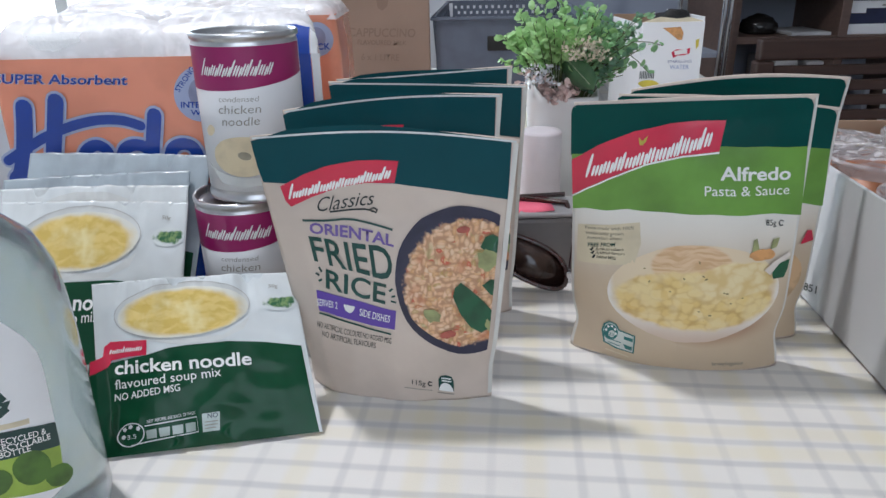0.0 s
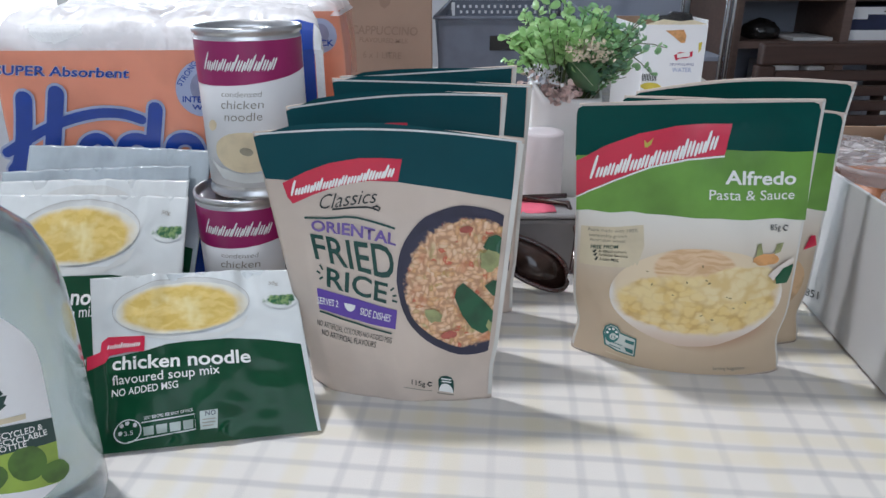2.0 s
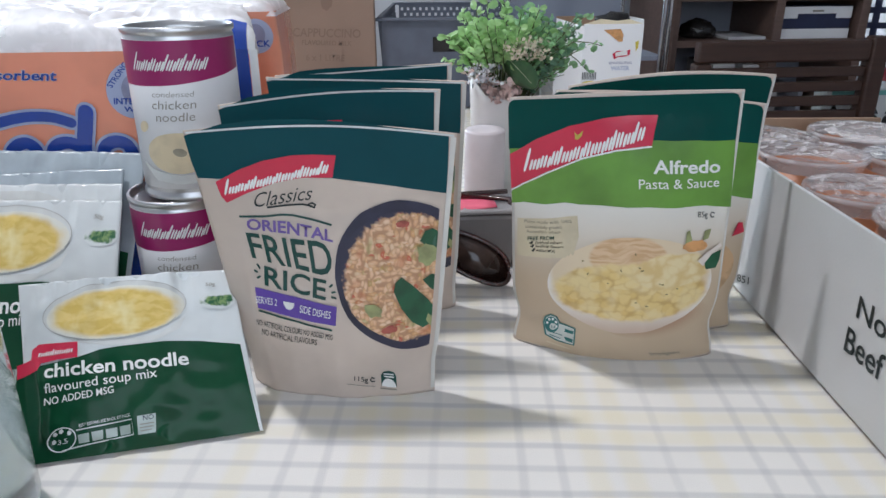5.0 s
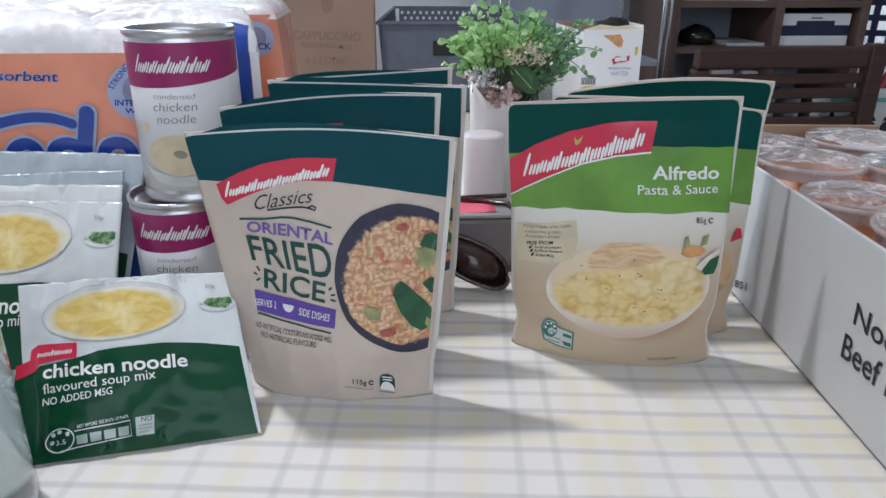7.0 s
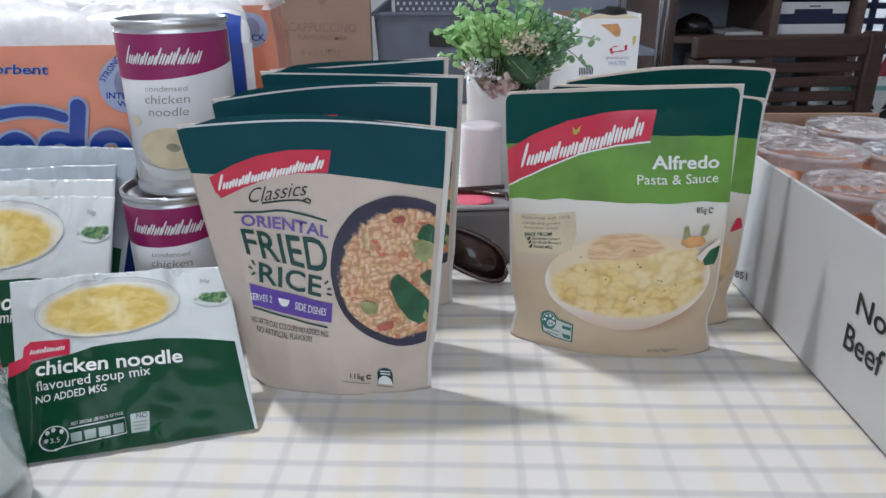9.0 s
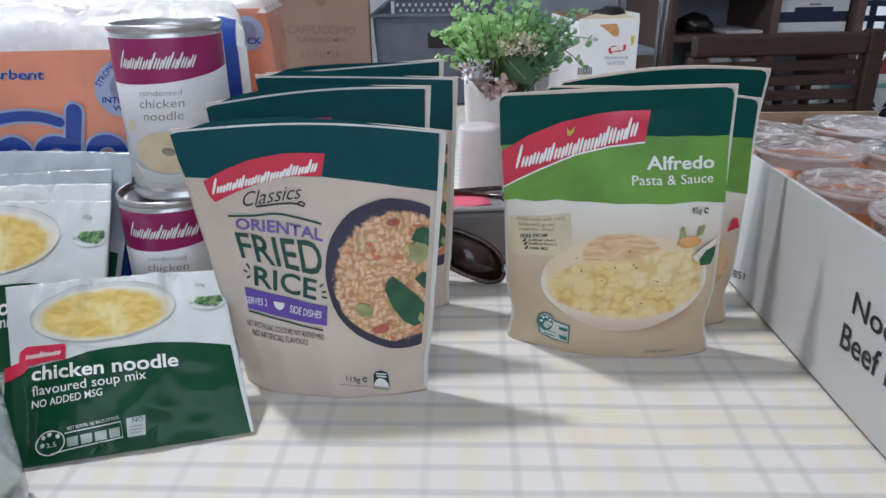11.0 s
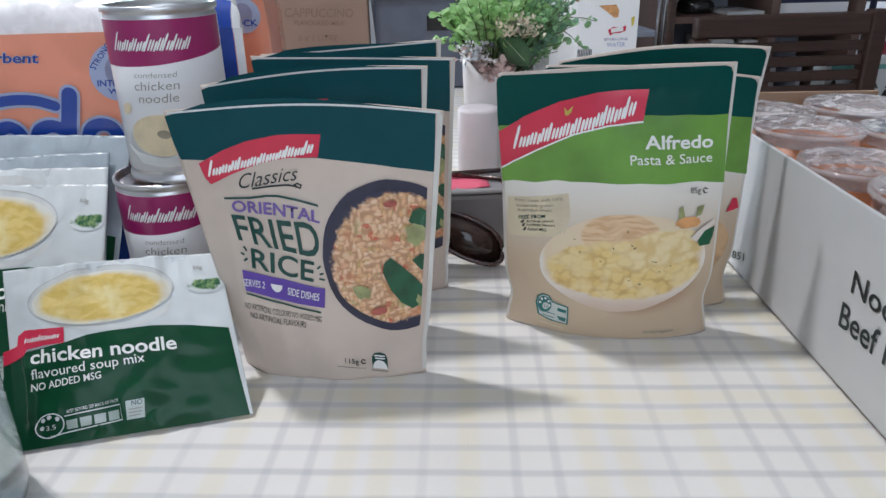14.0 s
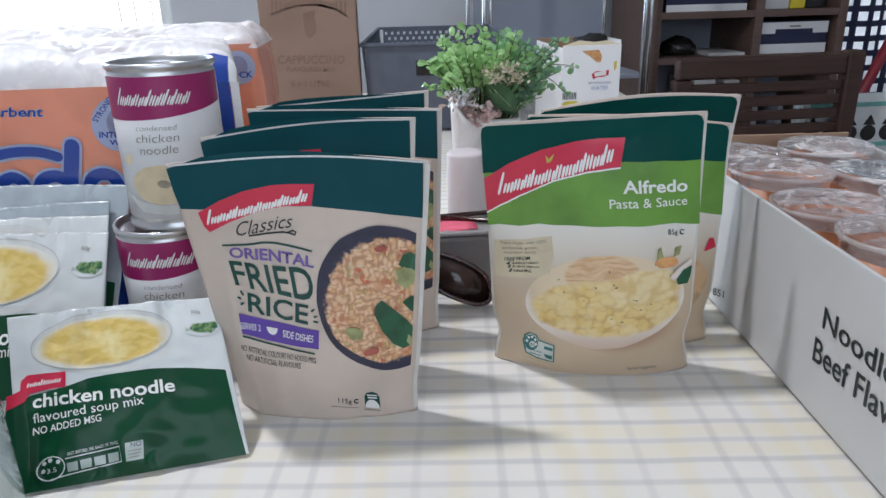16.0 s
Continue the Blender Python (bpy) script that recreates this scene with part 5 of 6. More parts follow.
def far_badge(e, y):
    """The round sign on the front of the pack behind."""
    def g(u, v, lift=0.0):
        return Vector((-0.075 + 0.04 * u, y - 0.0016 - lift, 0.175 + 0.04 * v))
    b2 = lay("round_badge", oval((0.50, 0.54), (0.87, 0.54), (0.50, 0.91), 30), g, BADGE_BLUE, e, 1)
    lay("badge_core", oval((0.50, 0.58), (0.70, 0.58), (0.50, 0.80), 24), g, BADGE_GREY, b2, 2)
    lay("badge_lettering", lettering("LOCK", (0.22, 0.32), (0.79, 0.32), (0.22, 0.45), 0.02), g, ROYAL, b2, 2.5)


SLOGAN_EDGE = mat("pale_lettering_edge", (0.70, 0.62, 0.66), 0.25, 0.06, 40, 0.05, 60, coat=0.5)
BADGE_BLUE = mat("pale_blue_print", (0.42, 0.47, 0.66), 0.25, 0.06, 40, 0.05, 60, coat=0.5)
BADGE_GREY = mat("grey_blue_print", (0.30, 0.31, 0.46), 0.25, 0.1, 80, 0, coat=0.5)
CLOUDY_FILM = thin_film("crumpled_clear_film", (0.97, 0.97, 0.98), 0.22, 0.6, 30, 0.05, 0.8, 0.55, 0.85)
towel_pack(-0.275, -0.0335, 0.5765, 0.695, 0.226, 1.0, True)
towel_pack(-0.290, -0.035, 0.705, 0.825, 0.231, 2.0, False)

# ---------------------------------------------------------------- noodle carton with its cups
CARTON = Matrix.Translation((0.3183, 0.307, 0)) @ Matrix.Rotation(radians(-5.4), 4, "Z")
NOODLE_BROWN = mat("dried_noodle_brown", (0.26, 0.12, 0.085), 0.5, 0.3, 90, 0.6, 160, second=(0.42, 0.29, 0.25))
CUP = mat("translucent_orange_cup", (0.58, 0.20, 0.075), 0.42, 0.12, 40, 0.05, 200, transmission=0.15)
CUP_RIM = mat("frosted_cup_rim", (0.78, 0.75, 0.76), 0.10, 0.1, 60, 0.1, 120, alpha=0.36, coat=0.4)
SEAL = thin_film("crinkled_lid_film", (0.95, 0.93, 0.93), 0.10, 0.6, 62, 0.05, 1.0, 0.08, 0.55)
WHITE_SACHET = mat("white_sachet", (0.78, 0.74, 0.74), 0.3, 0.08, 60, 0.2, 90, coat=0.3)


def carton():
    e = thing("noodle_carton", CARTON @ Vector((0.08, 0.11, 0)), "open white cardboard carton filled with noodle cups", "carton")
    l0, l1, w, h, t = -0.20, 0.385, 0.172, 0.112, 0.003
    part("long_side", box(0, t, l0, l1, 0.0025, h, 0.0006, CARTON), BOX_WHITE, e, "white card side with printed words")
    part("long_side", box(w - t, w, l0, l1, 0.0025, h, 0.0006, CARTON), BOX_WHITE, e)
    part("short_side", box(t, w - t, l1 - t, l1, 0.0005, h + 0.006, 0.0006, CARTON), BOX_BROWN, e)
    part("short_side", box(t, w - t, l0, l0 + t, 0.0005, h, 0.0006, CARTON), BOX_BROWN, e)
    part("lining", box(t + 0.0002, t + 0.0012, l0 + t, l1 - t, 0.002, h - 0.001, 0, CARTON), BOX_BROWN, e, "brown inside of the card")
    part("base", box(t, w - t, l0 + t, l1 - t, 0.0005, 0.002, 0, CARTON), BOX_BROWN, e)

    def f(u, v, lift=0.0):
        return CARTON @ Vector((-0.0003 - lift, 0.42 - 0.62 * u, 0.112 * v))

    def on(p, q, k):
        return (p[0] + (q[0] - p[0]) * k, p[1] + (q[1] - p[1]) * k)
    p, q = (0.539, 0.551), (0.652, 0.555)
    lay("lettering", lettering("Noodles", p, on(p, q, 1.15), (0.538, 0.670), 0.012), f, INK, e, 1)
    p, q = (0.532, 0.332), (0.663, 0.364)
    lay("lettering", lettering("Beef Flavour", p, on(p, q, 1.36), (0.531, 0.470), 0.012), f, INK, e, 1)
    p, q = (0.273, 0.083), (0.309, 0.145)
    lay("code", lettering("851", p, q, (0.272, 0.137), 0.01), f, INK, e, 1)


def noodle_cup(x, y, z, seed):
    rnd = random.Random(seed)
    c = CARTON @ Vector((x, y, 0))
    e = thing("noodle_cup", (c.x, c.y, 0.002), "film-lidded cup of brown dried noodles packed in the carton", "noodle cup", "noodle cups in the carton")
    at = (c.x, c.y, 0.002)
    part("cup", lathe([(0.0, 0.001), (0.026, 0.0), (0.028, 0.002), (0.0368, z - 0.0115), (0.0358, z - 0.0115), (0.026, 0.004), (0.0, 0.004)], at, 32), CUP, e, "orange-brown translucent cup", smooth=True)
    part("rim", lathe([(0.0369, z - 0.0113), (0.0384, z - 0.004), (0.0402, z - 0.0038), (0.0407, z - 0.0018), (0.0402, z + 0.0004), (0.0380, z - 0.0005), (0.0378, z - 0.003), (0.0360, z - 0.0113)], at, 40), CUP_RIM, e, "clear plastic collar and rim", smooth=True)
    fill = lathe([(0.0345, z - 0.024), (0.031, z - 0.014), (0.02, z - 0.010), (0.0, z - 0.009)], at, 24)
    for v in fill.verts:
        v.co.z += 0.0025 * noise.noise(v.co * 90)
    part("noodles", fill, NOODLE_BROWN, e, "brown dried noodles", smooth=True)
    q = rnd.random() * 3
    for s in range(rnd.choice((0, 1, 1, 2))):
        sm = Matrix.Translation((c.x + 0.012 * math.cos(q + 3 * s), c.y + 0.012 * math.sin(q + 3 * s), z - 0.0045 + 0.001 * s)) @ Matrix.Rotation(q + 0.7 * s, 4, "Z") @ Matrix.Rotation(radians(6 - 9 * s), 4, "X")
        sach = bmesh.new()
        g = [[sach.verts.new((0.034 * (a / 9 - 0.5), 0.020 * (b / 6 - 0.5), 0.0032 * noise.noise(Vector((a * 0.5, b * 0.6, seed + s))))) for a in range(10)] for b in range(7)]
        for b in range(6):
            for a in range(9):
                sach.faces.new((g[b][a], g[b][a + 1], g[b + 1][a + 1], g[b + 1][a]))
        sach.transform(sm)
        ob = part("sachet", sach, WHITE_SACHET, e, "crumpled white sachet under the lid", smooth=True)
        ob.modifiers.new("thickness", "SOLIDIFY").thickness = 0.0008
    lid = bmesh.new()
    rings = []
    for k in range(9):
        r = 0.0385 * k / 8
        rings.append([lid.verts.new((c.x + r * math.cos(2 * math.pi * i / 36), c.y + r * math.sin(2 * math.pi * i / 36), 0.002 + z + 0.0008 + 0.0030 * (1 - (k / 8) ** 4) * (0.9 - 2.4 * abs(noise.noise(Vector((r * 60 * math.cos(2 * math.pi * i / 36), r * 95 * math.sin(2 * math.pi * i / 36), seed))))))) for i in range(36)] if k else [lid.verts.new((c.x, c.y, 0.002 + z + 0.002))])
    for a, b in zip(rings, rings[1:]):
        for i in range(36):
            j = (i + 1) % 36
            lid.faces.new((a[0], b[i], b[j]) if len(a) == 1 else (a[i], a[j], b[j], b[i]))
    part("lid", lid, SEAL, e, "crinkled clear lid film", smooth=True).visible_shadow = False
    e.rotation_euler = (rnd.uniform(-0.03, 0.03), rnd.uniform(-0.03, 0.03), 0)


carton()
rnd_cups = random.Random(4)
for j in range(7):
    for i in range(2):
        noodle_cup(0.0455 + 0.081 * i, 0.338 - 0.0825 * j, 0.1105 + 0.002 * rnd_cups.random() + (0.004 if (i + j) % 2 else 0), 10 * i + j)

# ---------------------------------------------------------------- clear bottle
BOTTLE_PLASTIC = mat("clear_bottle_plastic", (0.42, 0.50, 0.52), 0.16, 0.04, 14, 0.12, 25, transmission=0.9, coat=0.6)
LIME = mat("lime_print", (0.30, 0.44, 0.06), 0.35, 0.15, 60, 0, coat=0.2)
LIME_DARK = mat("dark_lime_print", (0.07, 0.17, 0.02), 0.35, 0.25, 80, 0, coat=0.2)
LABEL_GREEN = mat("label_green", (0.006, 0.045, 0.040), 0.35, 0.06, 60, 0, coat=0.2)


def clear_bottle():
    x, y = -0.1622, 0.335
    e = thing("detergent_bottle", (x, y, 0), "clear plastic bottle with a white and lime label", "bottle")
    part("body", lathe([(0, 0.002), (0.029, 0.001), (0.0365, 0.003), (0.0382, 0.010), (0.0385, 0.060), (0.0387, 0.100), (0.0380, 0.118), (0.0358, 0.135), (0.0300, 0.149), (0.0215, 0.158), (0.0150, 0.164), (0.0125, 0.170), (0.0125, 0.180), (0, 0.180)], (x, y, 0), 56), BOTTLE_PLASTIC, e, "clear plastic full of clear liquid", smooth=True)
    part("cap", lathe([(0.0, 0.2035), (0.0130, 0.2035), (0.0145, 0.202), (0.0148, 0.181), (0.0130, 0.180), (0.0, 0.180)], (x, y, 0), 32), CERAMIC, e, "white screw cap", smooth=True)
    f = round_surface(x, y, 0, 0.0390, 0.13, 200, 380)
    lab = lay("label", polygon([(0.10, 0.03), (0.709, 0.284), (0.730, 0.445), (0.734, 0.540), (0.739, 0.660), (0.743, 0.749), (0.737, 0.819), (0.710, 0.881), (0.674, 0.934), (0.640, 0.979), (0.599, 1.018), (0.30, 0.93), (0.2, 0.9), (0.12, 0.8)]), f, LABEL, e, 1, "white arched label")
    lay("band", polygon([(0.432, 0.587), (0.526, 0.591), (0.626, 0.574), (0.734, 0.540), (0.730, 0.445), (0.615, 0.474), (0.504, 0.485), (0.407, 0.482)]), f, LABEL_GREEN, lab, 2, "dark green band")
    lay("picture", polygon([(0.407, 0.482), (0.504, 0.485), (0.615, 0.474), (0.730, 0.445), (0.709, 0.284), (0.474, 0.341), (0.12, 0.03)]), f, LIME, lab, 2, "lime picture")
    lay("lime", oval((0.622, 0.414), (0.681, 0.392), (0.635, 0.480), 24, 0.05), f, LIME_DARK, lab, 3)
    lay("lime", oval((0.701, 0.335), (0.750, 0.318), (0.710, 0.378), 20, 0.1), f, LIME_DARK, lab, 3)
    lay("lime", oval((0.504, 0.399), (0.556, 0.398), (0.514, 0.450), 24, 0.08), f, LIME_DARK, lab, 3)
    for text, p, q, r in (("RECYCLED &", (0.538, 0.543), (0.694, 0.517), (0.540, 0.566)), ("RECYCLABLE", (0.535, 0.519), (0.704, 0.489), (0.536, 0.541)), ("BOTTLE", (0.537, 0.493), (0.633, 0.480), (0.538, 0.515)), ("100%", (0.449, 0.507), (0.524, 0.509), (0.457, 0.560))):
        lay("band_lettering", lettering(text, p, q, r, 0.008), f, WHITE, lab, 3)
    lay("arrow", stroke([(0.526, 0.745), (0.543, 0.751), (0.562, 0.743), (0.582, 0.721), (0.594, 0.693)], 0.028, 1.0), f, LABEL_GREEN, lab, 2)
    lay("arrow_head", polygon([(0.575, 0.692), (0.616, 0.690), (0.598, 0.659)]), f, LABEL_GREEN, lab, 2)
    lay("arrow", stroke([(0.599, 0.667), (0.572, 0.651), (0.542, 0.647), (0.514, 0.652)], 0.028, 1.0), f, LABEL_GREEN, lab, 2)
    lay("small_bar", stroke([(0.546, 0.606), (0.653, 0.591)], 0.02, 1.0), f, TICK, lab, 2)


clear_bottle()

# ---------------------------------------------------------------- things further back on the table
def coffee_carton():
    x0, x1, y0, y1, h = -0.124, 0.046, 1.36, 1.60, 0.33
    e = thing("coffee_milk_carton", ((x0 + x1) / 2, 1.48, 0), "brown cardboard carton printed for cappuccino milk", "carton")
    part("body", box(x0, x1, y0, y1, 0, h, 0.003), COFFEE_CARD, e, "plain brown card")
    part("flap", box(x0 + 0.002, x1 - 0.002, y0 + 0.001, y0 + 0.118, h, h + 0.003, 0.001), COFFEE_CARD, e)
    part("flap", box(x0 + 0.002, x1 - 0.002, y0 + 0.122, y1 - 0.001, h, h + 0.003, 0.001), COFFEE_CARD, e)

    def f(u, v, lift=0.0):
        return Vector((x0 + 0.17 * u, y0 - 0.0004 - lift, 0.33 * v))
    lay("lettering", lettering("CAPPUCCINO", (0.146, 0.416), (0.843, 0.404), (0.155, 0.459), 0.012), f, COFFEE_INK, e, 1)
    lay("lettering", lettering("FLAVOURED MILK", (0.235, 0.373), (0.748, 0.363), (0.240, 0.397), 0.008), f, COFFEE_INK, e, 1)
    lay("lettering", lettering("6 x 1 LITRE", (0.264, 0.290), (0.665, 0.282), (0.270, 0.324), 0.004), f, COFFEE_INK, e, 1)
    lay("cup_sign", polygon([(0.453, 0.670), (0.532, 0.680), (0.579, 0.685), (0.566, 0.646), (0.582, 0.607), (0.565, 0.565), (0.508, 0.543), (0.464, 0.558), (0.451, 0.609)]), f, COFFEE_INK, e, 1)
    for a, b in ((78, 50), (92, 46), (106, 42), (290, 40), (305, 45), (320, 52)):
        lay("crest_bar", stroke([(0.153, 0.735), (0.139, 0.667)] if a == 78 else [(0.196, 0.735), (0.184, 0.676)] if a == 92 else [(0.238, 0.734), (0.228, 0.684)] if a == 106 else [(0.802, 0.726), (0.795, 0.676)] if a == 290 else [(0.848, 0.726), (0.840, 0.665)] if a == 305 else [(0.895, 0.725), (0.885, 0.653)], 0.02, 1.9), f, COFFEE_INK, e, 1)
    lay("crest_arc", stroke([(0.130, 0.667), (0.273, 0.693), (0.460, 0.711), (0.645, 0.709), (0.796, 0.685), (0.900, 0.650)], 0.02, 1.9), f, COFFEE_INK, e, 1)
    lay("crest_arc", stroke([(0.260, 0.705), (0.401, 0.724), (0.586, 0.725), (0.783, 0.701)], 0.06, 1.9), f, COFFEE_INK, e, 1)


coffee_carton()


def basket():
    x0, x1, y0, y1, h = 0.049, 0.335, 1.385, 1.93, 0.165
    e = thing("storage_basket", ((x0 + x1) / 2, (y0 + y1) / 2, 0), "charcoal plastic storage basket with pierced sides", "basket")
    s = 0.012
    part("base", box(x0 + s, x1 - s, y0 + s, y1 - s, 0, 0.004, 0.001), GREY_CRATE, e)

    def pierced(name, p, q, up, nu, nv, v0, v1, thick, nrm):
        """A wall from p along q and up, with rows of small holes between v0 and v1."""
        p, q, up, nrm = Vector(p), Vector(q), Vector(up), Vector(nrm)
        bm = bmesh.new()

        def quad(u0, w0, u1, w1):
            a = [p + q * u + up * w for u, w in ((u0, w0), (u1, w0), (u1, w1), (u0, w1))]
            f0 = [bm.verts.new(k) for k in a]
            f1 = [bm.verts.new(k + nrm * thick) for k in a]
            bm.faces.new(f0)
            bm.faces.new(f1[::-1])
            for i in range(4):
                j = (i + 1) % 4
                bm.faces.new((f0[i], f0[j], f1[j], f1[i]))
        quad(0, 0, 1, v0)
        quad(0, v1, 1, 1)
        dv = (v1 - v0) / nv
        for k in range(nv):
            w0 = v0 + dv * k
            quad(0, w0, 1, w0 + dv * 0.45)
            du = 1 / nu
            for i in range(nu):
                o = 0.5 * du * (k % 2)
                quad(max(0, i * du + o - du * 0.3), w0 + dv * 0.45, min(1, i * du + o + du * 0.3), w0 + dv)
            if k % 2:
                quad(0, w0 + dv * 0.45, du * 0.2, w0 + dv)
        return part(name, bm, GREY_CRATE, e)
    part("front_wall", box(x0 + s - 0.006, x1 - s + 0.006, y0 + 0.003, y0 + 0.006, 0.004, h - 0.006, 0.001), GREY_CRATE, e)
    # Black slab paints the dark inside a hand hole; the wall stays solid.
    part("handle_slot_shade", box(x0 + 0.10, x0 + 0.19, y0 + 0.001, y0 + 0.0028, h - 0.060, h - 0.034, 0.0008), BLACK, e, "thin black slab standing in for the dark of a hand hole")
    pierced("back_wall", (x0 + s, y1 - s, 0.004), (x1 - x0 - 2 * s, 0, 0), (0, s, h - 0.008), 17, 3, 0.70, 0.95, 0.003, (0, -1, 0))
    pierced("side_wall", (x0 + s, y0 + s, 0.004), (0, y1 - y0 - 2 * s, 0), (-s, 0, h - 0.008), 22, 3, 0.70, 0.92, 0.003, (1, 0, 0))
    pierced("side_wall", (x1 - s, y0 + s, 0.004), (0, y1 - y0 - 2 * s, 0), (s, 0, h - 0.008), 22, 3, 0.70, 0.92, 0.003, (-1, 0, 0))
    for a in ((x0 - 0.003, x1 + 0.003, y0 - 0.004, y0 + 0.004), (x0 - 0.003, x1 + 0.003, y1 - 0.004, y1 + 0.004), (x0 - 0.003, x0 + 0.005, y0 + 0.004, y1 - 0.004), (x1 - 0.005, x1 + 0.003, y0 + 0.004, y1 - 0.004)):
        part("rim", box(*a, h - 0.006, h, 0.0015), GREY_CRATE, e)
    e.rotation_euler = (0, 0, radians(-4.5))
    e.location.x += 0.022
    e.location.y -= 0.012


basket()


def lidded_flask():
    x, y = -0.0825, 0.95
    e = thing("flask", (x, y, 0), "grey flask with a black lid standing behind the paper towels", "flask")
    part("body", lathe([(0, 0), (0.020, 0), (0.0215, 0.004), (0.0215, 0.158), (0.020, 0.164), (0, 0.164)], (x, y, 0), 32), TRAY_GREY_PALE, e, "plain grey body", smooth=True)
    part("lid", lathe([(0.0205, 0.164), (0.0215, 0.166), (0.0205, 0.185), (0.015, 0.201), (0.010, 0.203), (0, 0.203)], (x, y, 0), 32), BLACK, e, "black lid", smooth=True)


TRAY_GREY_PALE = mat("warm_grey_steel", (0.32, 0.28, 0.27), 0.45, 0.08, 30, 0.05, 200)
lidded_flask()


def water_carton():
    x0, x1, y0, y1, h = 0.372, 0.468, 1.174, 1.36, 0.166
    e = thing("water_carton", ((x0 + x1) / 2, 1.26, 0), "torn-open white carton of sparkling water cans", "carton")
    part("side", box(x0, x1, y0, y0 + 0.002, 0, h, 0.0005), CLEAN_WHITE, e, "white printed card")
    part("side", box(x0, x0 + 0.002, y0 + 0.002, y1, 0, h * 0.98, 0.0005), CLEAN_WHITE, e)
    part("side", box(x1 - 0.002, x1, y0 + 0.002, y1, 0, h * 1.04, 0.0005), CLEAN_WHITE, e)
    part("side", box(x0, x1, y1 - 0.002, y1, 0, h, 0.0005), BOX_BROWN, e)
    bm = bmesh.new()
    pts = [(x0, h), (x0 + 0.030, h + 0.007), (x0 + 0.055, h + 0.004), (x0 + 0.075, h + 0.006), (x1, h)]
    a = [bm.verts.new((px, y0 + 0.003 + (pz - h) * 1.5, pz)) for px, pz in pts]
    b = [bm.verts.new((px, y0 + 0.0045 + (pz - h) * 1.5, pz - 0.001)) for px, pz in pts]
    for i in range(4):
        bm.faces.new((a[i], a[i + 1], b[i + 1], b[i]))
    bm.faces.new(a)
    bm.faces.new(b[::-1])
    part("torn_flap", bm, TICK, e, "torn cream edge")

    def f(u, v, lift=0.0):
        return Vector((0.355 + 0.125 * u, y0 - 0.0004 - lift, 0.17 * v))
    lay("red_mark", polygon([(0.522, 0.709), (0.583, 0.738), (0.683, 0.731), (0.750, 0.747), (0.749, 0.698), (0.675, 0.682), (0.599, 0.681), (0.550, 0.661)]), f, RED, e, 1)
    lay("red_mark_line", stroke([(0.560, 0.703), (0.635, 0.712), (0.717, 0.716)], 0.05, 1.3), f, WHITE, e, 2)
    lay("orange_patch", polygon([(0.384, 0.926), (0.606, 0.933), (0.647, 0.880), (0.639, 0.820), (0.589, 0.818), (0.486, 0.876)]), f, CARROT, e, 1)
    lay("lettering", lettering("SPARKLING", (0.483, 0.617), (0.786, 0.616), (0.482, 0.640), 0.004), f, BADGE_GREY, e, 1)
    lay("lettering", lettering("WATER", (0.520, 0.559), (0.760, 0.559), (0.517, 0.598), 0.008), f, BADGE_BLUE, e, 1)
    for k in range(9):
        lay("barcode_bar", polygon([(0.15 + 0.021 * k, 0.48), (0.161 + 0.021 * k, 0.48), (0.161 + 0.021 * k, 0.545), (0.15 + 0.021 * k, 0.545)]), f, INK, e, 1)
    lay("yellow_patch", oval((0.27, 0.43), (0.40, 0.425), (0.27, 0.465), 20, 0.1), f, LEMON, e, 1)
    lay("yellow_patch", polygon([(0.809, 0.815), (0.853, 0.828), (0.849, 0.762), (0.822, 0.731)]), f, LEMON, e, 1)
    for i in range(2):
        part("water_can", lathe([(0, 0.004), (0.028, 0.004), (0.030, 0.01), (0.030, 0.118), (0.026, 0.128), (0.026, 0.130), (0.024, 0.127), (0, 0.127)], (x0 + 0.035, y0 + 0.05 + 0.065 * i, 0), 24), STEEL, e, "silver drink can", smooth=True)


LEMON = mat("lemon_yellow_print", (0.72, 0.58, 0.08), 0.35, 0.1, 60, 0)
water_carton()


# Irregular black solid set in the open top of the water carton.
def black_lump():
    bm = bmesh.new()
    bmesh.ops.create_icosphere(bm, subdivisions=3, radius=1)
    for v in bm.verts:
        k = 1 + 0.35 * noise.noise(v.co * 1.9 + Vector((3, 1, 0)))
        v.co = Vector((0.440 + v.co.x * 0.030 * k, 1.245 + v.co.y * 0.026 * k, 0.162 + max(-0.0165, v.co.z * 0.018 * k)))
    solid("black_lump", bm, BLACK, "irregular black lump in the open carton top", "cloth", smooth=True)


black_lump()

# small dark grey case with a pink slip, and the sunglasses leaning on it
def grey_case():
    e = thing("grey_case", (0.135, 0.64, 0), "dark grey flat case with a pale rim", "case")
    part("body", box(0.055, 0.215, 0.620, 0.668, 0, 0.052, 0.004), TRAY_GREY, e, smooth=False)
    part("lid", box(0.054, 0.216, 0.619, 0.669, 0.0525, 0.0565, 0.0018), LID_GREY, e, "lighter grey lid edge")
    slip = bmesh.new()
    g = [[slip.verts.new((0.075 + 0.075 * i / 8, 0.624 + 0.04 * j / 4, 0.0575 + 0.0012 * math.sin(i * 0.9 + j))) for i in range(9)] for j in range(5)]
    for j in range(4):
        for i in range(8):
            slip.faces.new((g[j][i], g[j][i + 1], g[j + 1][i + 1], g[j + 1][i]))
    ob = solid("pink_note", slip, PINK, "bright pink paper slip lying on the grey case", "paper note", smooth=True)
    k = ob.modifiers.new("thickness", "SOLIDIFY")
    k.thickness = 0.0006


LID_GREY = mat("light_grey_lid", (0.34, 0.33, 0.34), 0.4, 0.08, 30, 0.05, 200)
grey_case()


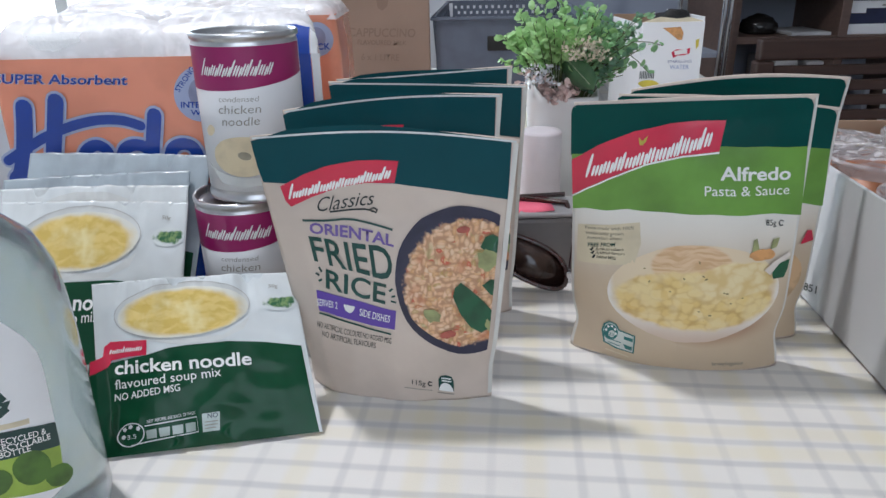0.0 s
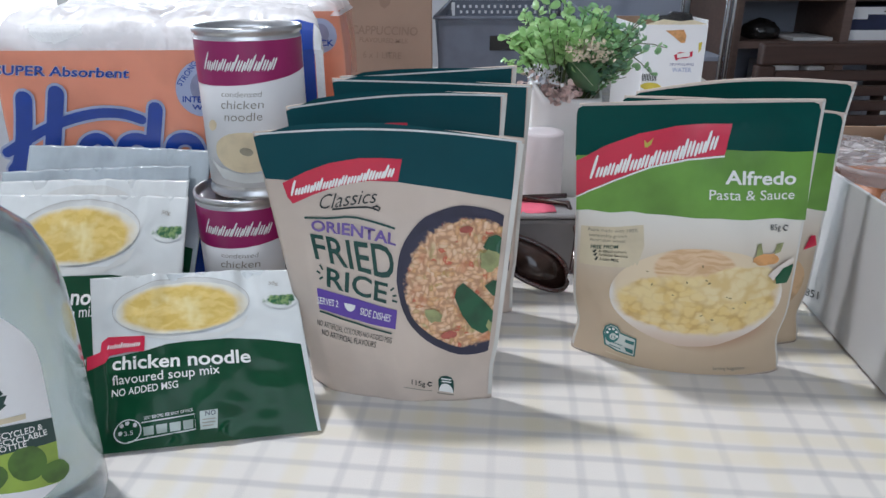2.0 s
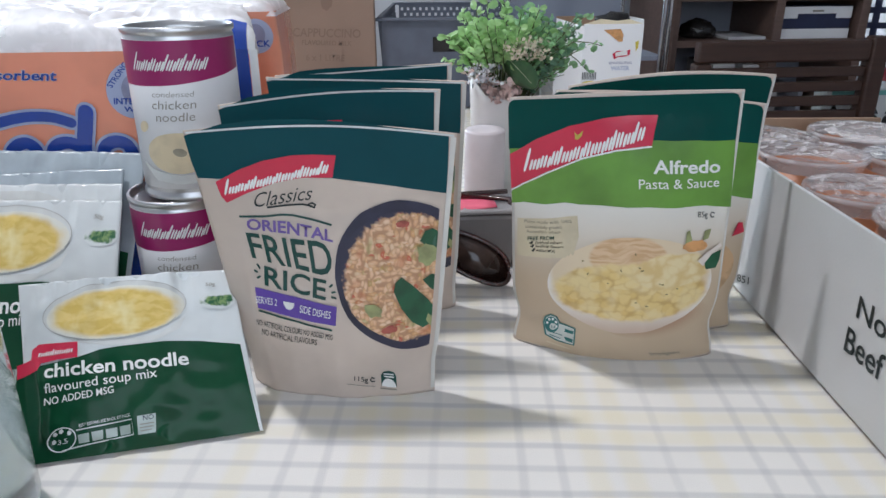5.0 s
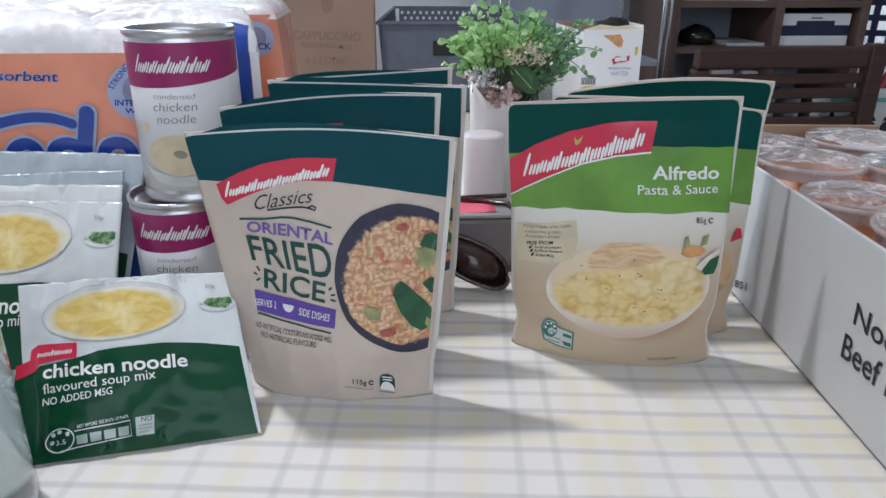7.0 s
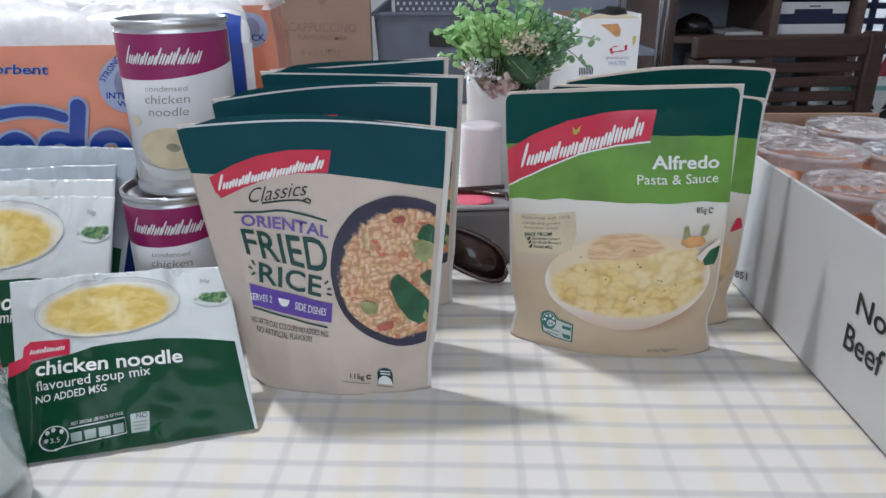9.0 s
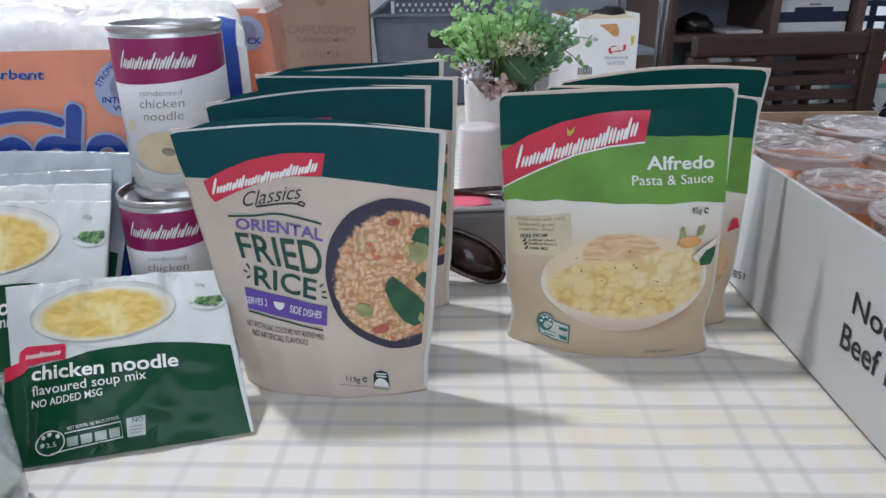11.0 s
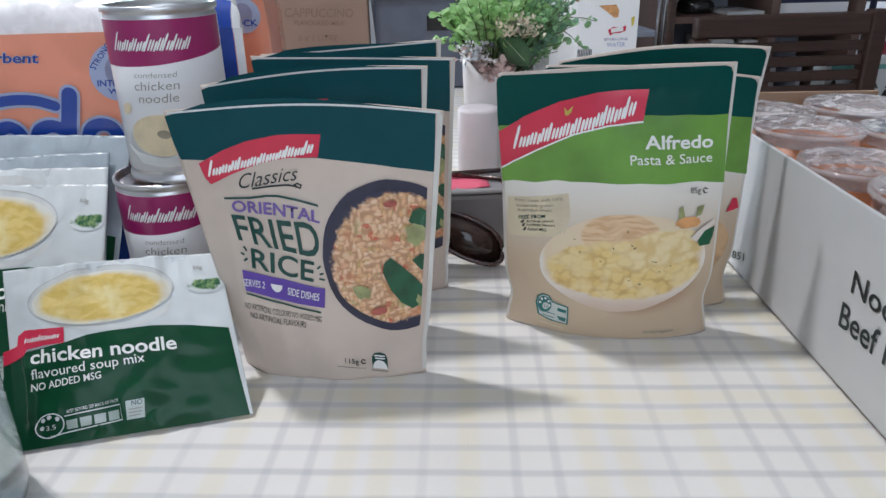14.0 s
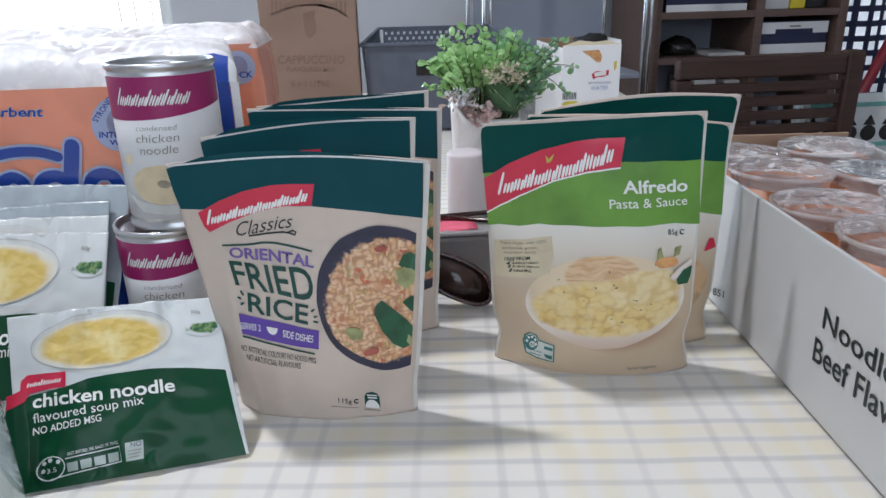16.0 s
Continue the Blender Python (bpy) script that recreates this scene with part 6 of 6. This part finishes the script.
def sunglasses():
    e = thing("sunglasses", (0.115, 0.597, 0), "dark tortoiseshell sunglasses leaning on the grey case", "sunglasses")

    def rim_point(cx, cy, g, kx, kz, tilt):
        x, z = kx * math.copysign(abs(math.cos(g)) ** 0.8, math.cos(g)), kz * math.copysign(abs(math.sin(g)) ** 0.8, math.sin(g))
        z2 = z - 0.38 * x
        return Vector((cx + x, cy + 0.35 * (z2 + kz) - 0.10 * x, 0.0265 + z2))
    for cx, cy in ((0.066, 0.590), (0.126, 0.580)):
        ring = [rim_point(cx, cy, 2 * math.pi * i / 32, 0.028, 0.0165, 0) for i in range(33)]
        part("rim", tube(ring, 0.0022), TORTOISE, e, "glossy tortoiseshell rim", smooth=True)
        bm = bmesh.new()
        c = bm.verts.new(sum(ring[:-1], Vector()) / 32 + Vector((0, -0.0012, 0)))
        vs = [bm.verts.new(p) for p in ring[:-1]]
        c2 = bm.verts.new(c.co + Vector((0, 0.0018, 0)))
        v2 = [bm.verts.new(p + Vector((0, 0.0015, 0))) for p in ring[:-1]]
        for i in range(32):
            j = (i + 1) % 32
            bm.faces.new((c, vs[i], vs[j]))
            bm.faces.new((c2, v2[j], v2[i]))
            bm.faces.new((vs[i], v2[i], v2[j], vs[j]))
        part("lens", bm, LENS, e, "smoked brown lens", smooth=True)
    part("bridge", tube([(0.092, 0.590, 0.034), (0.096, 0.587, 0.037), (0.100, 0.586, 0.034)], 0.0022), TORTOISE, e, smooth=True)
    part("arm", tube([(0.155, 0.580, 0.012), (0.159, 0.588, 0.014), (0.168, 0.615, 0.040), (0.163, 0.640, 0.0595), (0.130, 0.650, 0.0605), (0.075, 0.660, 0.066)], 0.0030, 8, 0.8), TORTOISE, e, "curved temple arm", smooth=True)
    part("arm", tube([(0.038, 0.593, 0.034), (0.040, 0.605, 0.040), (0.070, 0.636, 0.0595), (0.120, 0.655, 0.0605), (0.165, 0.662, 0.060)], 0.0030, 8, 0.8), TORTOISE, e, "curved temple arm", smooth=True)
    part("hinge", box(0.1535, 0.1585, 0.577, 0.586, 0.010, 0.020, 0.001), CHROME, e, "silver hinge")


sunglasses()


def candle():
    x, y = 0.1645, 0.805
    e = thing("pillar_candle", (x, y, 0), "white pillar candle beside the potted plant", "candle")
    part("wax", lathe([(0, 0.0), (0.0215, 0.0), (0.0225, 0.002), (0.0222, 0.084), (0.0208, 0.087), (0.012, 0.0855), (0.0, 0.084)], (x, y, 0), 40), WAX, e, smooth=True)


candle()

def leaf_mat(name, colour, second, rough=0.38):
    """A waxy leaf that lets some light through."""
    m = mat(name, colour, rough, 0.2, 70, 0.1, 260, second=second)
    n, l = m.node_tree.nodes, m.node_tree.links
    b = n["Principled BSDF"]
    thin, both = n.new("ShaderNodeBsdfTranslucent"), n.new("ShaderNodeMixShader")
    l.new(b.inputs["Base Color"].links[0].from_socket, thin.inputs[0])
    both.inputs[0].default_value = 0.32
    l.new(b.outputs[0], both.inputs[1])
    l.new(thin.outputs[0], both.inputs[2])
    l.new(both.outputs[0], n["Material Output"].inputs[0])
    return m


LEAF_MATS = [leaf_mat("leaf_bright", (0.36, 0.60, 0.24), (0.46, 0.68, 0.34)), leaf_mat("leaf_mid", (0.22, 0.44, 0.20), (0.34, 0.54, 0.30)), leaf_mat("leaf_blue_green", (0.15, 0.31, 0.19), (0.22, 0.38, 0.26))]
BROAD_LEAF = leaf_mat("broad_dark_leaf", (0.08, 0.19, 0.09), (0.12, 0.26, 0.12))
MIDRIB = mat("pale_midrib", (0.42, 0.52, 0.34), 0.5, 0.1, 80, 0)
STEM_MAT = mat("plant_stem", (0.12, 0.15, 0.06), 0.6, 0.2, 80, 0)
SPRIG_PINK = mat("dusky_pink_sprig", (0.82, 0.62, 0.58), 0.6, 0.2, 80, 0)
SPRIG_LILAC = mat("lilac_sprig", (0.88, 0.88, 0.92), 0.6, 0.2, 80, 0)
SPRIG_WHITE = mat("pale_sprig", (0.84, 0.76, 0.62), 0.6, 0.2, 80, 0)
GRAVEL = mat("dark_soil", (0.06, 0.045, 0.04), 0.9, 0.3, 200, 0.6, 300)


def potted_plant():
    x, y = 0.197, 0.872
    e = thing("potted_plant", (x, y, 0), "bushy artificial green plant in a white ceramic pot", "plant")
    bm = lathe([(0, 0.0), (0.036, 0.0), (0.039, 0.004), (0.0435, 0.095), (0.0445, 0.120), (0.0445, 0.134), (0.0425, 0.136), (0.041, 0.133), (0.040, 0.100), (0.0, 0.100)], (0, 0, 0), 48)
    for v in bm.verts:
        r = math.hypot(v.co.x, v.co.y)
        if r > 1e-5:
            a = math.atan2(v.co.y, v.co.x)
            k = 1 / (abs(math.cos(a)) ** 5 + abs(math.sin(a)) ** 5) ** 0.2
            v.co.x, v.co.y = v.co.x * k * 0.92, v.co.y * k * 0.92
    for v in bm.verts:
        if v.co.z > 0.115:
            dip = max(0.0, min(1.0, (0.012 - v.co.y) / 0.03)) * max(0.0, min(1.0, (v.co.x + 0.036) / 0.014))
            v.co.z -= 0.019 * dip * min(1.0, (v.co.z - 0.112) / 0.012)
    bm.transform(Matrix.Translation((x, y, 0)) @ Matrix.Rotation(radians(-8), 4, "Z"))
    pot = part("pot", bm, CERAMIC, e, "white ceramic square-shouldered pot", smooth=True)
    part("soil", lathe([(0.0345, 0.106), (0.02, 0.111), (0, 0.112)], (x, y, 0), 20), GRAVEL, e)
    rnd = random.Random(11)
    leaves = [bmesh.new() for _ in LEAF_MATS]

    def leaf(bm, at, d, size):
        d = d.normalized()
        s = d.cross(Vector((rnd.uniform(-1, 1), rnd.uniform(-1, 1), rnd.uniform(-0.3, 1)))).normalized()
        n = d.cross(s)
        c = bm.verts.new(at + d * size * 0.5 - n * size * 0.10)
        rim = []
        for i in range(8):
            g = 2 * math.pi * i / 8
            rim.append(bm.verts.new(at + d * size * (0.5 - 0.5 * math.cos(g)) + s * size * 0.46 * math.sin(g) * (0.80 - 0.20 * math.cos(g)) + n * size * 0.05 * abs(math.sin(g))))
        for i in range(8):
            bm.faces.new((c, rim[i], rim[(i + 1) % 8]))
    cx, cy, cz = x + 0.018, y, 0.172
    for k in range(104):
        a, lean = rnd.uniform(0, 2 * math.pi), math.sqrt(rnd.uniform(0.02, 1.0))
        rise = 0.054 * math.sqrt(max(0.0, 1 - 0.92 * lean ** 2)) * rnd.uniform(0.35, 1.08) - 0.004 - 0.022 * lean * rnd.random()
        wide = 0.092 if math.cos(a) < 0 else 0.078
        top = Vector((cx + wide * lean * math.cos(a), cy + 0.075 * lean * math.sin(a), cz + rise))
        p0 = Vector((x + 0.02 * math.cos(a), y + 0.02 * math.sin(a), 0.108))
        mid = p0.lerp(top, 0.55) + Vector((0, 0, 0.020 * lean))
        pts = [p0 * (1 - t) ** 2 + mid * 2 * t * (1 - t) + top * t * t for t in (0, 0.2, 0.4, 0.6, 0.8, 1.0)]
        part("stem", tube(pts, 0.0009, 5, 0.5), STEM_MAT, e)
        side = (top.x - cx) / 0.085
        kind = 0 if side < rnd.uniform(-0.2, 0.45) else (1 if side < rnd.uniform(0.1, 0.9) else 2)
        count = (14, 16, 20)[kind]
        for i in range(count):
            t = 0.42 + 0.58 * i / (count - 1)
            at = p0 * (1 - t) ** 2 + mid * 2 * t * (1 - t) + top * t * t
            turn_ = (i // 2) * 1.57 + (i % 2) * math.pi + k
            d = Vector((math.cos(turn_), math.sin(turn_), rnd.uniform(0.0, 0.9)))
            leaf(leaves[kind], at, d, rnd.uniform(0.008, 0.0132) if kind == 0 else rnd.uniform(0.006, 0.010) if kind == 1 else rnd.uniform(0.005, 0.008))
    # one sprig trails out to the side
    for tip in (Vector((x + 0.106, y - 0.02, 0.168)), Vector((x + 0.088, y - 0.03, 0.142)), Vector((x + 0.100, y, 0.203))):
        p0 = Vector((x + 0.05, y - 0.01, 0.165))
        mid = (p0 + tip) / 2 + Vector((0, 0, 0.012))
        pts = [p0 * (1 - t) ** 2 + mid * 2 * t * (1 - t) + tip * t * t for t in (0, 0.25, 0.5, 0.75, 1.0)]
        part("stem", tube(pts, 0.0008, 5, 0.5), STEM_MAT, e)
        for i in range(9):
            leaf(leaves[1], pts[1].lerp(tip, i / 8), Vector((rnd.uniform(-1, 1), rnd.uniform(-1, 1), rnd.uniform(-0.8, 0.8))), rnd.uniform(0.008, 0.012))
    # a broad dark leaf hangs forward over the rim
    blade = bmesh.new()
    foot, tip = Vector((x - 0.006, y - 0.042, 0.160)), Vector((x + 0.024, y - 0.060, 0.128))
    across = Vector((0.0095, -0.010, 0.0085))
    ribs = []
    for i in range(9):
        t = i / 8
        c = foot.lerp(tip, t) + Vector((0, -0.008 * math.sin(math.pi * t), 0))
        wide = math.sin(math.pi * t) ** 0.6
        ribs.append([blade.verts.new(c + across * wide * q + Vector((0, 0.006 * q * q, 0))) for q in (-1, -0.5, 0, 0.5, 1)])
    for r0, r1 in zip(ribs, ribs[1:]):
        for q in range(4):
            blade.faces.new((r0[q], r0[q + 1], r1[q + 1], r1[q]))
    bmesh.ops.remove_doubles(blade, verts=blade.verts, dist=0.0004)
    broad = part("broad_leaf", blade, BROAD_LEAF, e, "broad dark green leaf with a pale midrib", smooth=True)
    broad.modifiers.new("thickness", "SOLIDIFY").thickness = 0.0006
    part("midrib", tube([foot.lerp(tip, t) + Vector((0, -0.008 * math.sin(math.pi * t) - 0.0008, 0)) for t in (0.05, 0.3, 0.55, 0.8)], 0.0006, 5), MIDRIB, broad)
    # finer, darker fronds fill the lower side
    for k in range(26):
        foot = Vector((x + rnd.uniform(-0.005, 0.03), y - rnd.uniform(0.005, 0.03), 0.110))
        tip = Vector((x + rnd.uniform(0.012, 0.072), y - rnd.uniform(0.030, 0.062), rnd.uniform(0.128, 0.172)))
        part("stem", tube([foot, foot.lerp(tip, 0.5) + Vector((0, 0, 0.008)), tip], 0.0007, 5, 0.5), STEM_MAT, e)
        for i in range(16):
            leaf(leaves[1 + k % 2], foot.lerp(tip, 0.2 + 0.05 * i) + Vector((0, 0, 0.006)), Vector((rnd.uniform(-1, 1), rnd.uniform(-1, 0.3), rnd.uniform(-0.2, 1))), rnd.uniform(0.005, 0.009))
    for bm, m_ in zip(leaves, LEAF_MATS):
        tagged(part("leaves", bm, m_, e, smooth=False), kind="stuff")
    bm = bmesh.new()
    for k in range(40):
        a = rnd.uniform(math.pi * 0.95, math.pi * 1.6)
        p0 = Vector((x + 0.026 * math.cos(a), y + 0.026 * math.sin(a), 0.112))
        tip = p0 + Vector((0.022 * math.cos(a) * rnd.uniform(0.2, 1.1), 0.02 * math.sin(a), rnd.uniform(-0.002, 0.030)))
        piece = tube([p0, (p0 + tip) / 2 + Vector((0, 0, 0.006)), tip], 0.0008, 5, 0.6)
        me = bpy.data.meshes.new("piece")
        piece.to_mesh(me)
        piece.free()
        bm.from_mesh(me)
        bpy.data.meshes.remove(me)
        for i in range(4):
            leaf(bm, p0.lerp(tip, 0.4 + 0.2 * i), Vector((rnd.uniform(-1, 1), rnd.uniform(-1, 1), rnd.uniform(-0.3, 1))), 0.009)
    tagged(part("sprig_texture", bm, SPRIG_PINK, e, "dusky pink sprigs"), kind="stuff")
    bm = bmesh.new()
    for k in range(260):
        a, r = rnd.uniform(0, 2 * math.pi), rnd.uniform(0.2, 1)
        at = Vector((x + 0.012 + 0.026 * r * math.cos(a), y - 0.066 + 0.010 * math.sin(a * 3), 0.170 + 0.013 * r * math.sin(a)))
        leaf(bm, at, Vector((rnd.uniform(-1, 1), -1, rnd.uniform(-0.3, 1))), rnd.uniform(0.003, 0.006))
    tagged(part("blossom", bm, SPRIG_WHITE, e, "tiny pale blossoms"), kind="stuff")
    bm = bmesh.new()
    for k in range(150):
        a, r = rnd.uniform(0, 2 * math.pi), rnd.uniform(0.1, 1)
        at = Vector((x - 0.030 + 0.019 * r * math.cos(a), y - 0.034 + 0.012 * math.sin(a * 3), 0.139 + 0.015 * r * math.sin(a)))
        leaf(bm, at, Vector((rnd.uniform(-1, 1), -1, rnd.uniform(-0.5, 1))), rnd.uniform(0.003, 0.007))
    tagged(part("lavender_blossom", bm, SPRIG_LILAC, e, "pale lilac blossoms"), kind="stuff")


potted_plant()

# ---------------------------------------------------------------- chair, bookcase and the rest of the room
def slatted_chair():
    e = thing("slatted_chair", (1.08, 1.80, Z0), "dark brown wooden chair with a slatted back", "chair")
    x0, x1, y = 0.828, 1.318, 1.765
    part("top_rail", box(x0 + 0.0, x1 - 0.046, y - 0.004, y + 0.028, 0.023, 0.074, 0.006), DARK_WOOD, e)
    part("back_post", box(x1 - 0.045, x1, y - 0.006, y + 0.034, Z0, 0.082, 0.006), DARK_WOOD, e)
    part("back_post", box(x0 - 0.004, x0 + 0.04, y - 0.002, y + 0.034, Z0, 0.022, 0.006), DARK_WOOD, e)
    for k in range(6):
        z = 0.0095 - 0.0365 * k
        part("slat", box(x0 + 0.041, x1 - 0.046, y + 0.004, y + 0.022, z - 0.0245, z, 0.003), DARK_WOOD, e)
    part("seat", box(x0 + 0.01, x1 - 0.01, y - 0.42, y - 0.01, -0.33, -0.30, 0.006), DARK_WOOD, e)
    for lx in (x0 + 0.02, x1 - 0.06):
        part("front_leg", box(lx, lx + 0.04, y - 0.41, y - 0.37, Z0, -0.331, 0.004), DARK_WOOD, e)


slatted_chair()
BOX_NAVY = mat("navy_box_card", (0.018, 0.025, 0.075), 0.5, 0.1, 30, 0.05, 200)
YELLOW_SPINE = mat("yellow_spine", (0.75, 0.60, 0.04), 0.5, 0.08, 30, 0)


def bookcase():
    x0, x1, y0, y1 = 0.935, 1.565, 2.22, 2.52
    e = thing("bookcase", ((x0 + x1) / 2, 2.37, Z0), "brown wooden cube bookcase against the wall", "bookcase")
    t = 0.028
    for a in (x0, 1.262, x1 - t):
        part("upright", box(a, a + t, y0, y1, Z0, 0.62, 0.002), SHELF_WOOD, e)
    part("side_panel", box(x0 - 0.03, x0 - 0.001, y0 - 0.03, y1, Z0, 0.62, 0.003), SHELF_WOOD, e)
    for z in (-0.70, -0.33, 0.020, 0.155, 0.40, 0.595):
        for a, b in ((x0 + t, 1.262), (1.262 + t, x1 - t)):
            part("shelf_board", box(a, b, y0 + 0.002, y1 - 0.012, z - 0.010, z + 0.010, 0.001), SHELF_WOOD, e)
    part("back_panel", box(x0 + 0.002, x1 - 0.002, y1 - 0.012, y1, Z0, 0.61), GREY_PANEL, e, "grey back board")


bookcase()


def archive_box(x0, x1, z0, z1, label):
    e = thing("archive_box", ((x0 + x1) / 2, 2.32, z0), label, "box", "boxes in the bookcase")
    h = z1 - z0
    part("body", box(x0, x1, 2.25, 2.48, z0, z1, 0.002), BOX_NAVY, e, "navy card")
    for a, b, c, d in ((0.0, 1.0, 0.0, 0.30), (0.0, 0.22, 0.62, 0.98), (0.78, 1.0, 0.62, 0.98), (0.22, 0.78, 0.76, 0.98)):
        part("white_panel", box(x0 + (x1 - x0) * a, x0 + (x1 - x0) * b, 2.247, 2.2495, z0 + h * c, z0 + h * d, 0.0005), CLEAN_WHITE, e, "white panel")
    part("handle_label", box(x0 + (x1 - x0) * 0.42, x0 + (x1 - x0) * 0.58, 2.2445, 2.2465, z0 + h * 0.82, z0 + h * 0.87, 0.0003), GREY_INK, e)


archive_box(1.300, 1.525, 0.0305, 0.128, "navy and white storage box on a bookcase shelf")
archive_box(0.985, 1.245, 0.1655, 0.235, "navy and white storage box on a bookcase shelf")
solid("white_folder", box(1.305, 1.385, 2.25, 2.45, 0.1655, 0.27, 0.003), BOX_WHITE, "white folder standing on the bookcase shelf", "folder")
solid("yellow_folder", box(1.388, 1.438, 2.25, 2.45, 0.1655, 0.275, 0.003), YELLOW_SPINE, "yellow folder standing on the bookcase shelf", "folder")
solid("black_folder", box(1.442, 1.520, 2.27, 2.45, 0.1655, 0.26, 0.003), BLACK, "black folder standing on the bookcase shelf", "folder")


def shelf_bag():
    bm = bmesh.new()
    bmesh.ops.create_icosphere(bm, subdivisions=3, radius=1)
    for v in bm.verts:
        k = 1 + 0.25 * noise.noise(v.co * 2.3)
        v.co = Vector((1.065 + v.co.x * 0.055 * k, 2.32 + v.co.y * 0.05, 0.031 + max(-0.02, v.co.z * 0.038 * k) + 0.02))
    solid("black_pouch_bag", bm, BLACK, "small slumped black bag on the bookcase shelf", "bag", smooth=True)
    solid("notepad", box(1.13, 1.25, 2.235, 2.42, 0.0305, 0.040, 0.001, None), BOX_WHITE, "thin white notepad lying on the bookcase shelf", "notepad")


shelf_bag()
solid("white_tray", box(1.105, 1.178, 2.26, 2.46, -0.319, -0.046, 0.003), BOX_WHITE, "white paper tray standing on the lower shelf", "tray")
solid("white_tray", box(1.205, 1.258, 2.26, 2.46, -0.319, -0.050, 0.003), BOX_WHITE, "narrow white paper tray standing on the lower shelf", "tray")
solid("grey_binder", box(1.308, 1.332, 2.26, 2.46, -0.319, -0.12, 0.003), BOX_WHITE, "slim pale binder standing on the lower shelf", "binder")
solid("grey_binder", box(1.402, 1.420, 2.26, 2.46, -0.319, -0.12, 0.003), GREY_PANEL, "slim grey binder standing on the lower shelf", "binder")
TEAL_CLOTH = mat("pale_patterned_cloth", (0.72, 0.74, 0.73), 0.9, 0.04, 40, 0.2, 600)
TEAL_LINE = mat("teal_cloth_stripe", (0.20, 0.48, 0.44), 0.9, 0.1, 60, 0)


def hanging(name, x0, x1, y, z0, z1, material, label, category, fold):
    bm = bmesh.new()
    nx, nz = 50, 16
    g = [[bm.verts.new((x0 + (x1 - x0) * i / nx, y + fold * math.sin(i * 0.55 + j * 0.05), z0 + (z1 - z0) * j / nz)) for i in range(nx + 1)] for j in range(nz + 1)]
    for j in range(nz):
        for i in range(nx):
            bm.faces.new((g[j][i], g[j][i + 1], g[j + 1][i + 1], g[j + 1][i]))
    ob = solid(name, bm, material, label, category, smooth=True)
    k = ob.modifiers.new("thickness", "SOLIDIFY")
    k.thickness = 0.003
    return ob


hanging("gingham_curtain", 1.68, 2.42, 2.45, -0.55, 1.4, GINGHAM, "black and white gingham cloth hanging by the bookcase", "curtain", 0.012)
solid("red_pole", tube([(1.36, 2.175, Z0), (1.60, 2.175, -0.16), (1.84, 2.175, 0.43)], 0.016, 12), POLE_RED, "slim red pole leaning beside the curtain", "pole", smooth=True)


def patterned_cushion():
    e = thing("patterned_cushion", (1.58, 1.86, Z0), "pale cushion with black shapes and teal stripes on a stool", "cushion")
    part("cover", box(1.21, 1.86, 1.83, 1.885, -0.36, -0.043, 0.022, None, 4), TEAL_CLOTH, e, "pale cotton cover", smooth=False)
    for k in range(11):
        x = 1.247 + 0.055 * k
        part("disc", lathe([(0, -0.001), (0.022, -0.001), (0.022, 0.001), (0, 0.001)], (0, 0, 0), 20, m=Matrix.Translation((x, 1.8285, -0.146)) @ Matrix.Rotation(radians(90), 4, "X")), BLACK, e)
        tri = bmesh.new()
        lo = [tri.verts.new((x + a, 1.8295, -0.124 + c)) for a, c in ((-0.018, 0), (0.018, 0), (0, 0.028))]
        hi = [tri.verts.new((x + a, 1.8275, -0.124 + c)) for a, c in ((-0.018, 0), (0.018, 0), (0, 0.028))]
        tri.faces.new(lo)
        tri.faces.new(hi[::-1])
        for i in range(3):
            tri.faces.new((lo[i], lo[(i + 1) % 3], hi[(i + 1) % 3], hi[i]))
        part("triangle", tri, BLACK, e)
    for z in (-0.068, -0.178):
        part("stripe", box(1.235, 1.835, 1.8275, 1.8295, z - 0.006, z + 0.006), TEAL_LINE, e)
    part("stool", box(1.22, 1.85, 1.832, 1.883, Z0, -0.362, 0.005), DARK_WOOD, e)


patterned_cushion()


def metal_rack():
    e = thing("metal_rack", (0.57, 2.0, Z0), "chrome wire rack with grey panels against the wall", "rack")
    for a in (0.362, 0.378, 0.785, 0.80):
        part("pole", tube([(a, 1.90, Z0), (a, 1.90, 1.1)], 0.006, 10), CHROME, e, smooth=True)
    for a in (0.368, 0.79):
        part("pole", tube([(a, 2.25, Z0), (a, 2.25, 1.1)], 0.006, 10), CHROME, e, smooth=True)
    part("back_panel", box(0.385, 0.78, 2.24, 2.246, -0.4, 0.95), GREY_PANEL, e, "grey panel")
    for z in (-0.42, 0.02, 0.60):
        part("shelf", box(0.36, 0.80, 1.91, 2.238, z - 0.006, z + 0.006, 0.002), GREY_PANEL, e)


metal_rack()


def ceiling_lamp():
    e = thing("ceiling_lamp", (-0.49, 0.69, Z1), "round white ceiling light", "ceiling light")
    part("base", lathe([(0, 0), (0.09, 0), (0.09, -0.02), (0.08, -0.03), (0, -0.03)], (-0.49, 0.69, Z1), 40), CERAMIC, e, smooth=False)
    part("stem", lathe([(0.008, -0.03), (0.008, -0.10), (0, -0.10)], (-0.49, 0.69, Z1), 12), CHROME, e, smooth=True)
    part("shade", lathe([(0.01, -0.10), (0.10, -0.105), (0.105, -0.115), (0.10, -0.113), (0.01, -0.108)], (-0.49, 0.69, Z1), 40), CERAMIC, e, smooth=True)


ceiling_lamp()
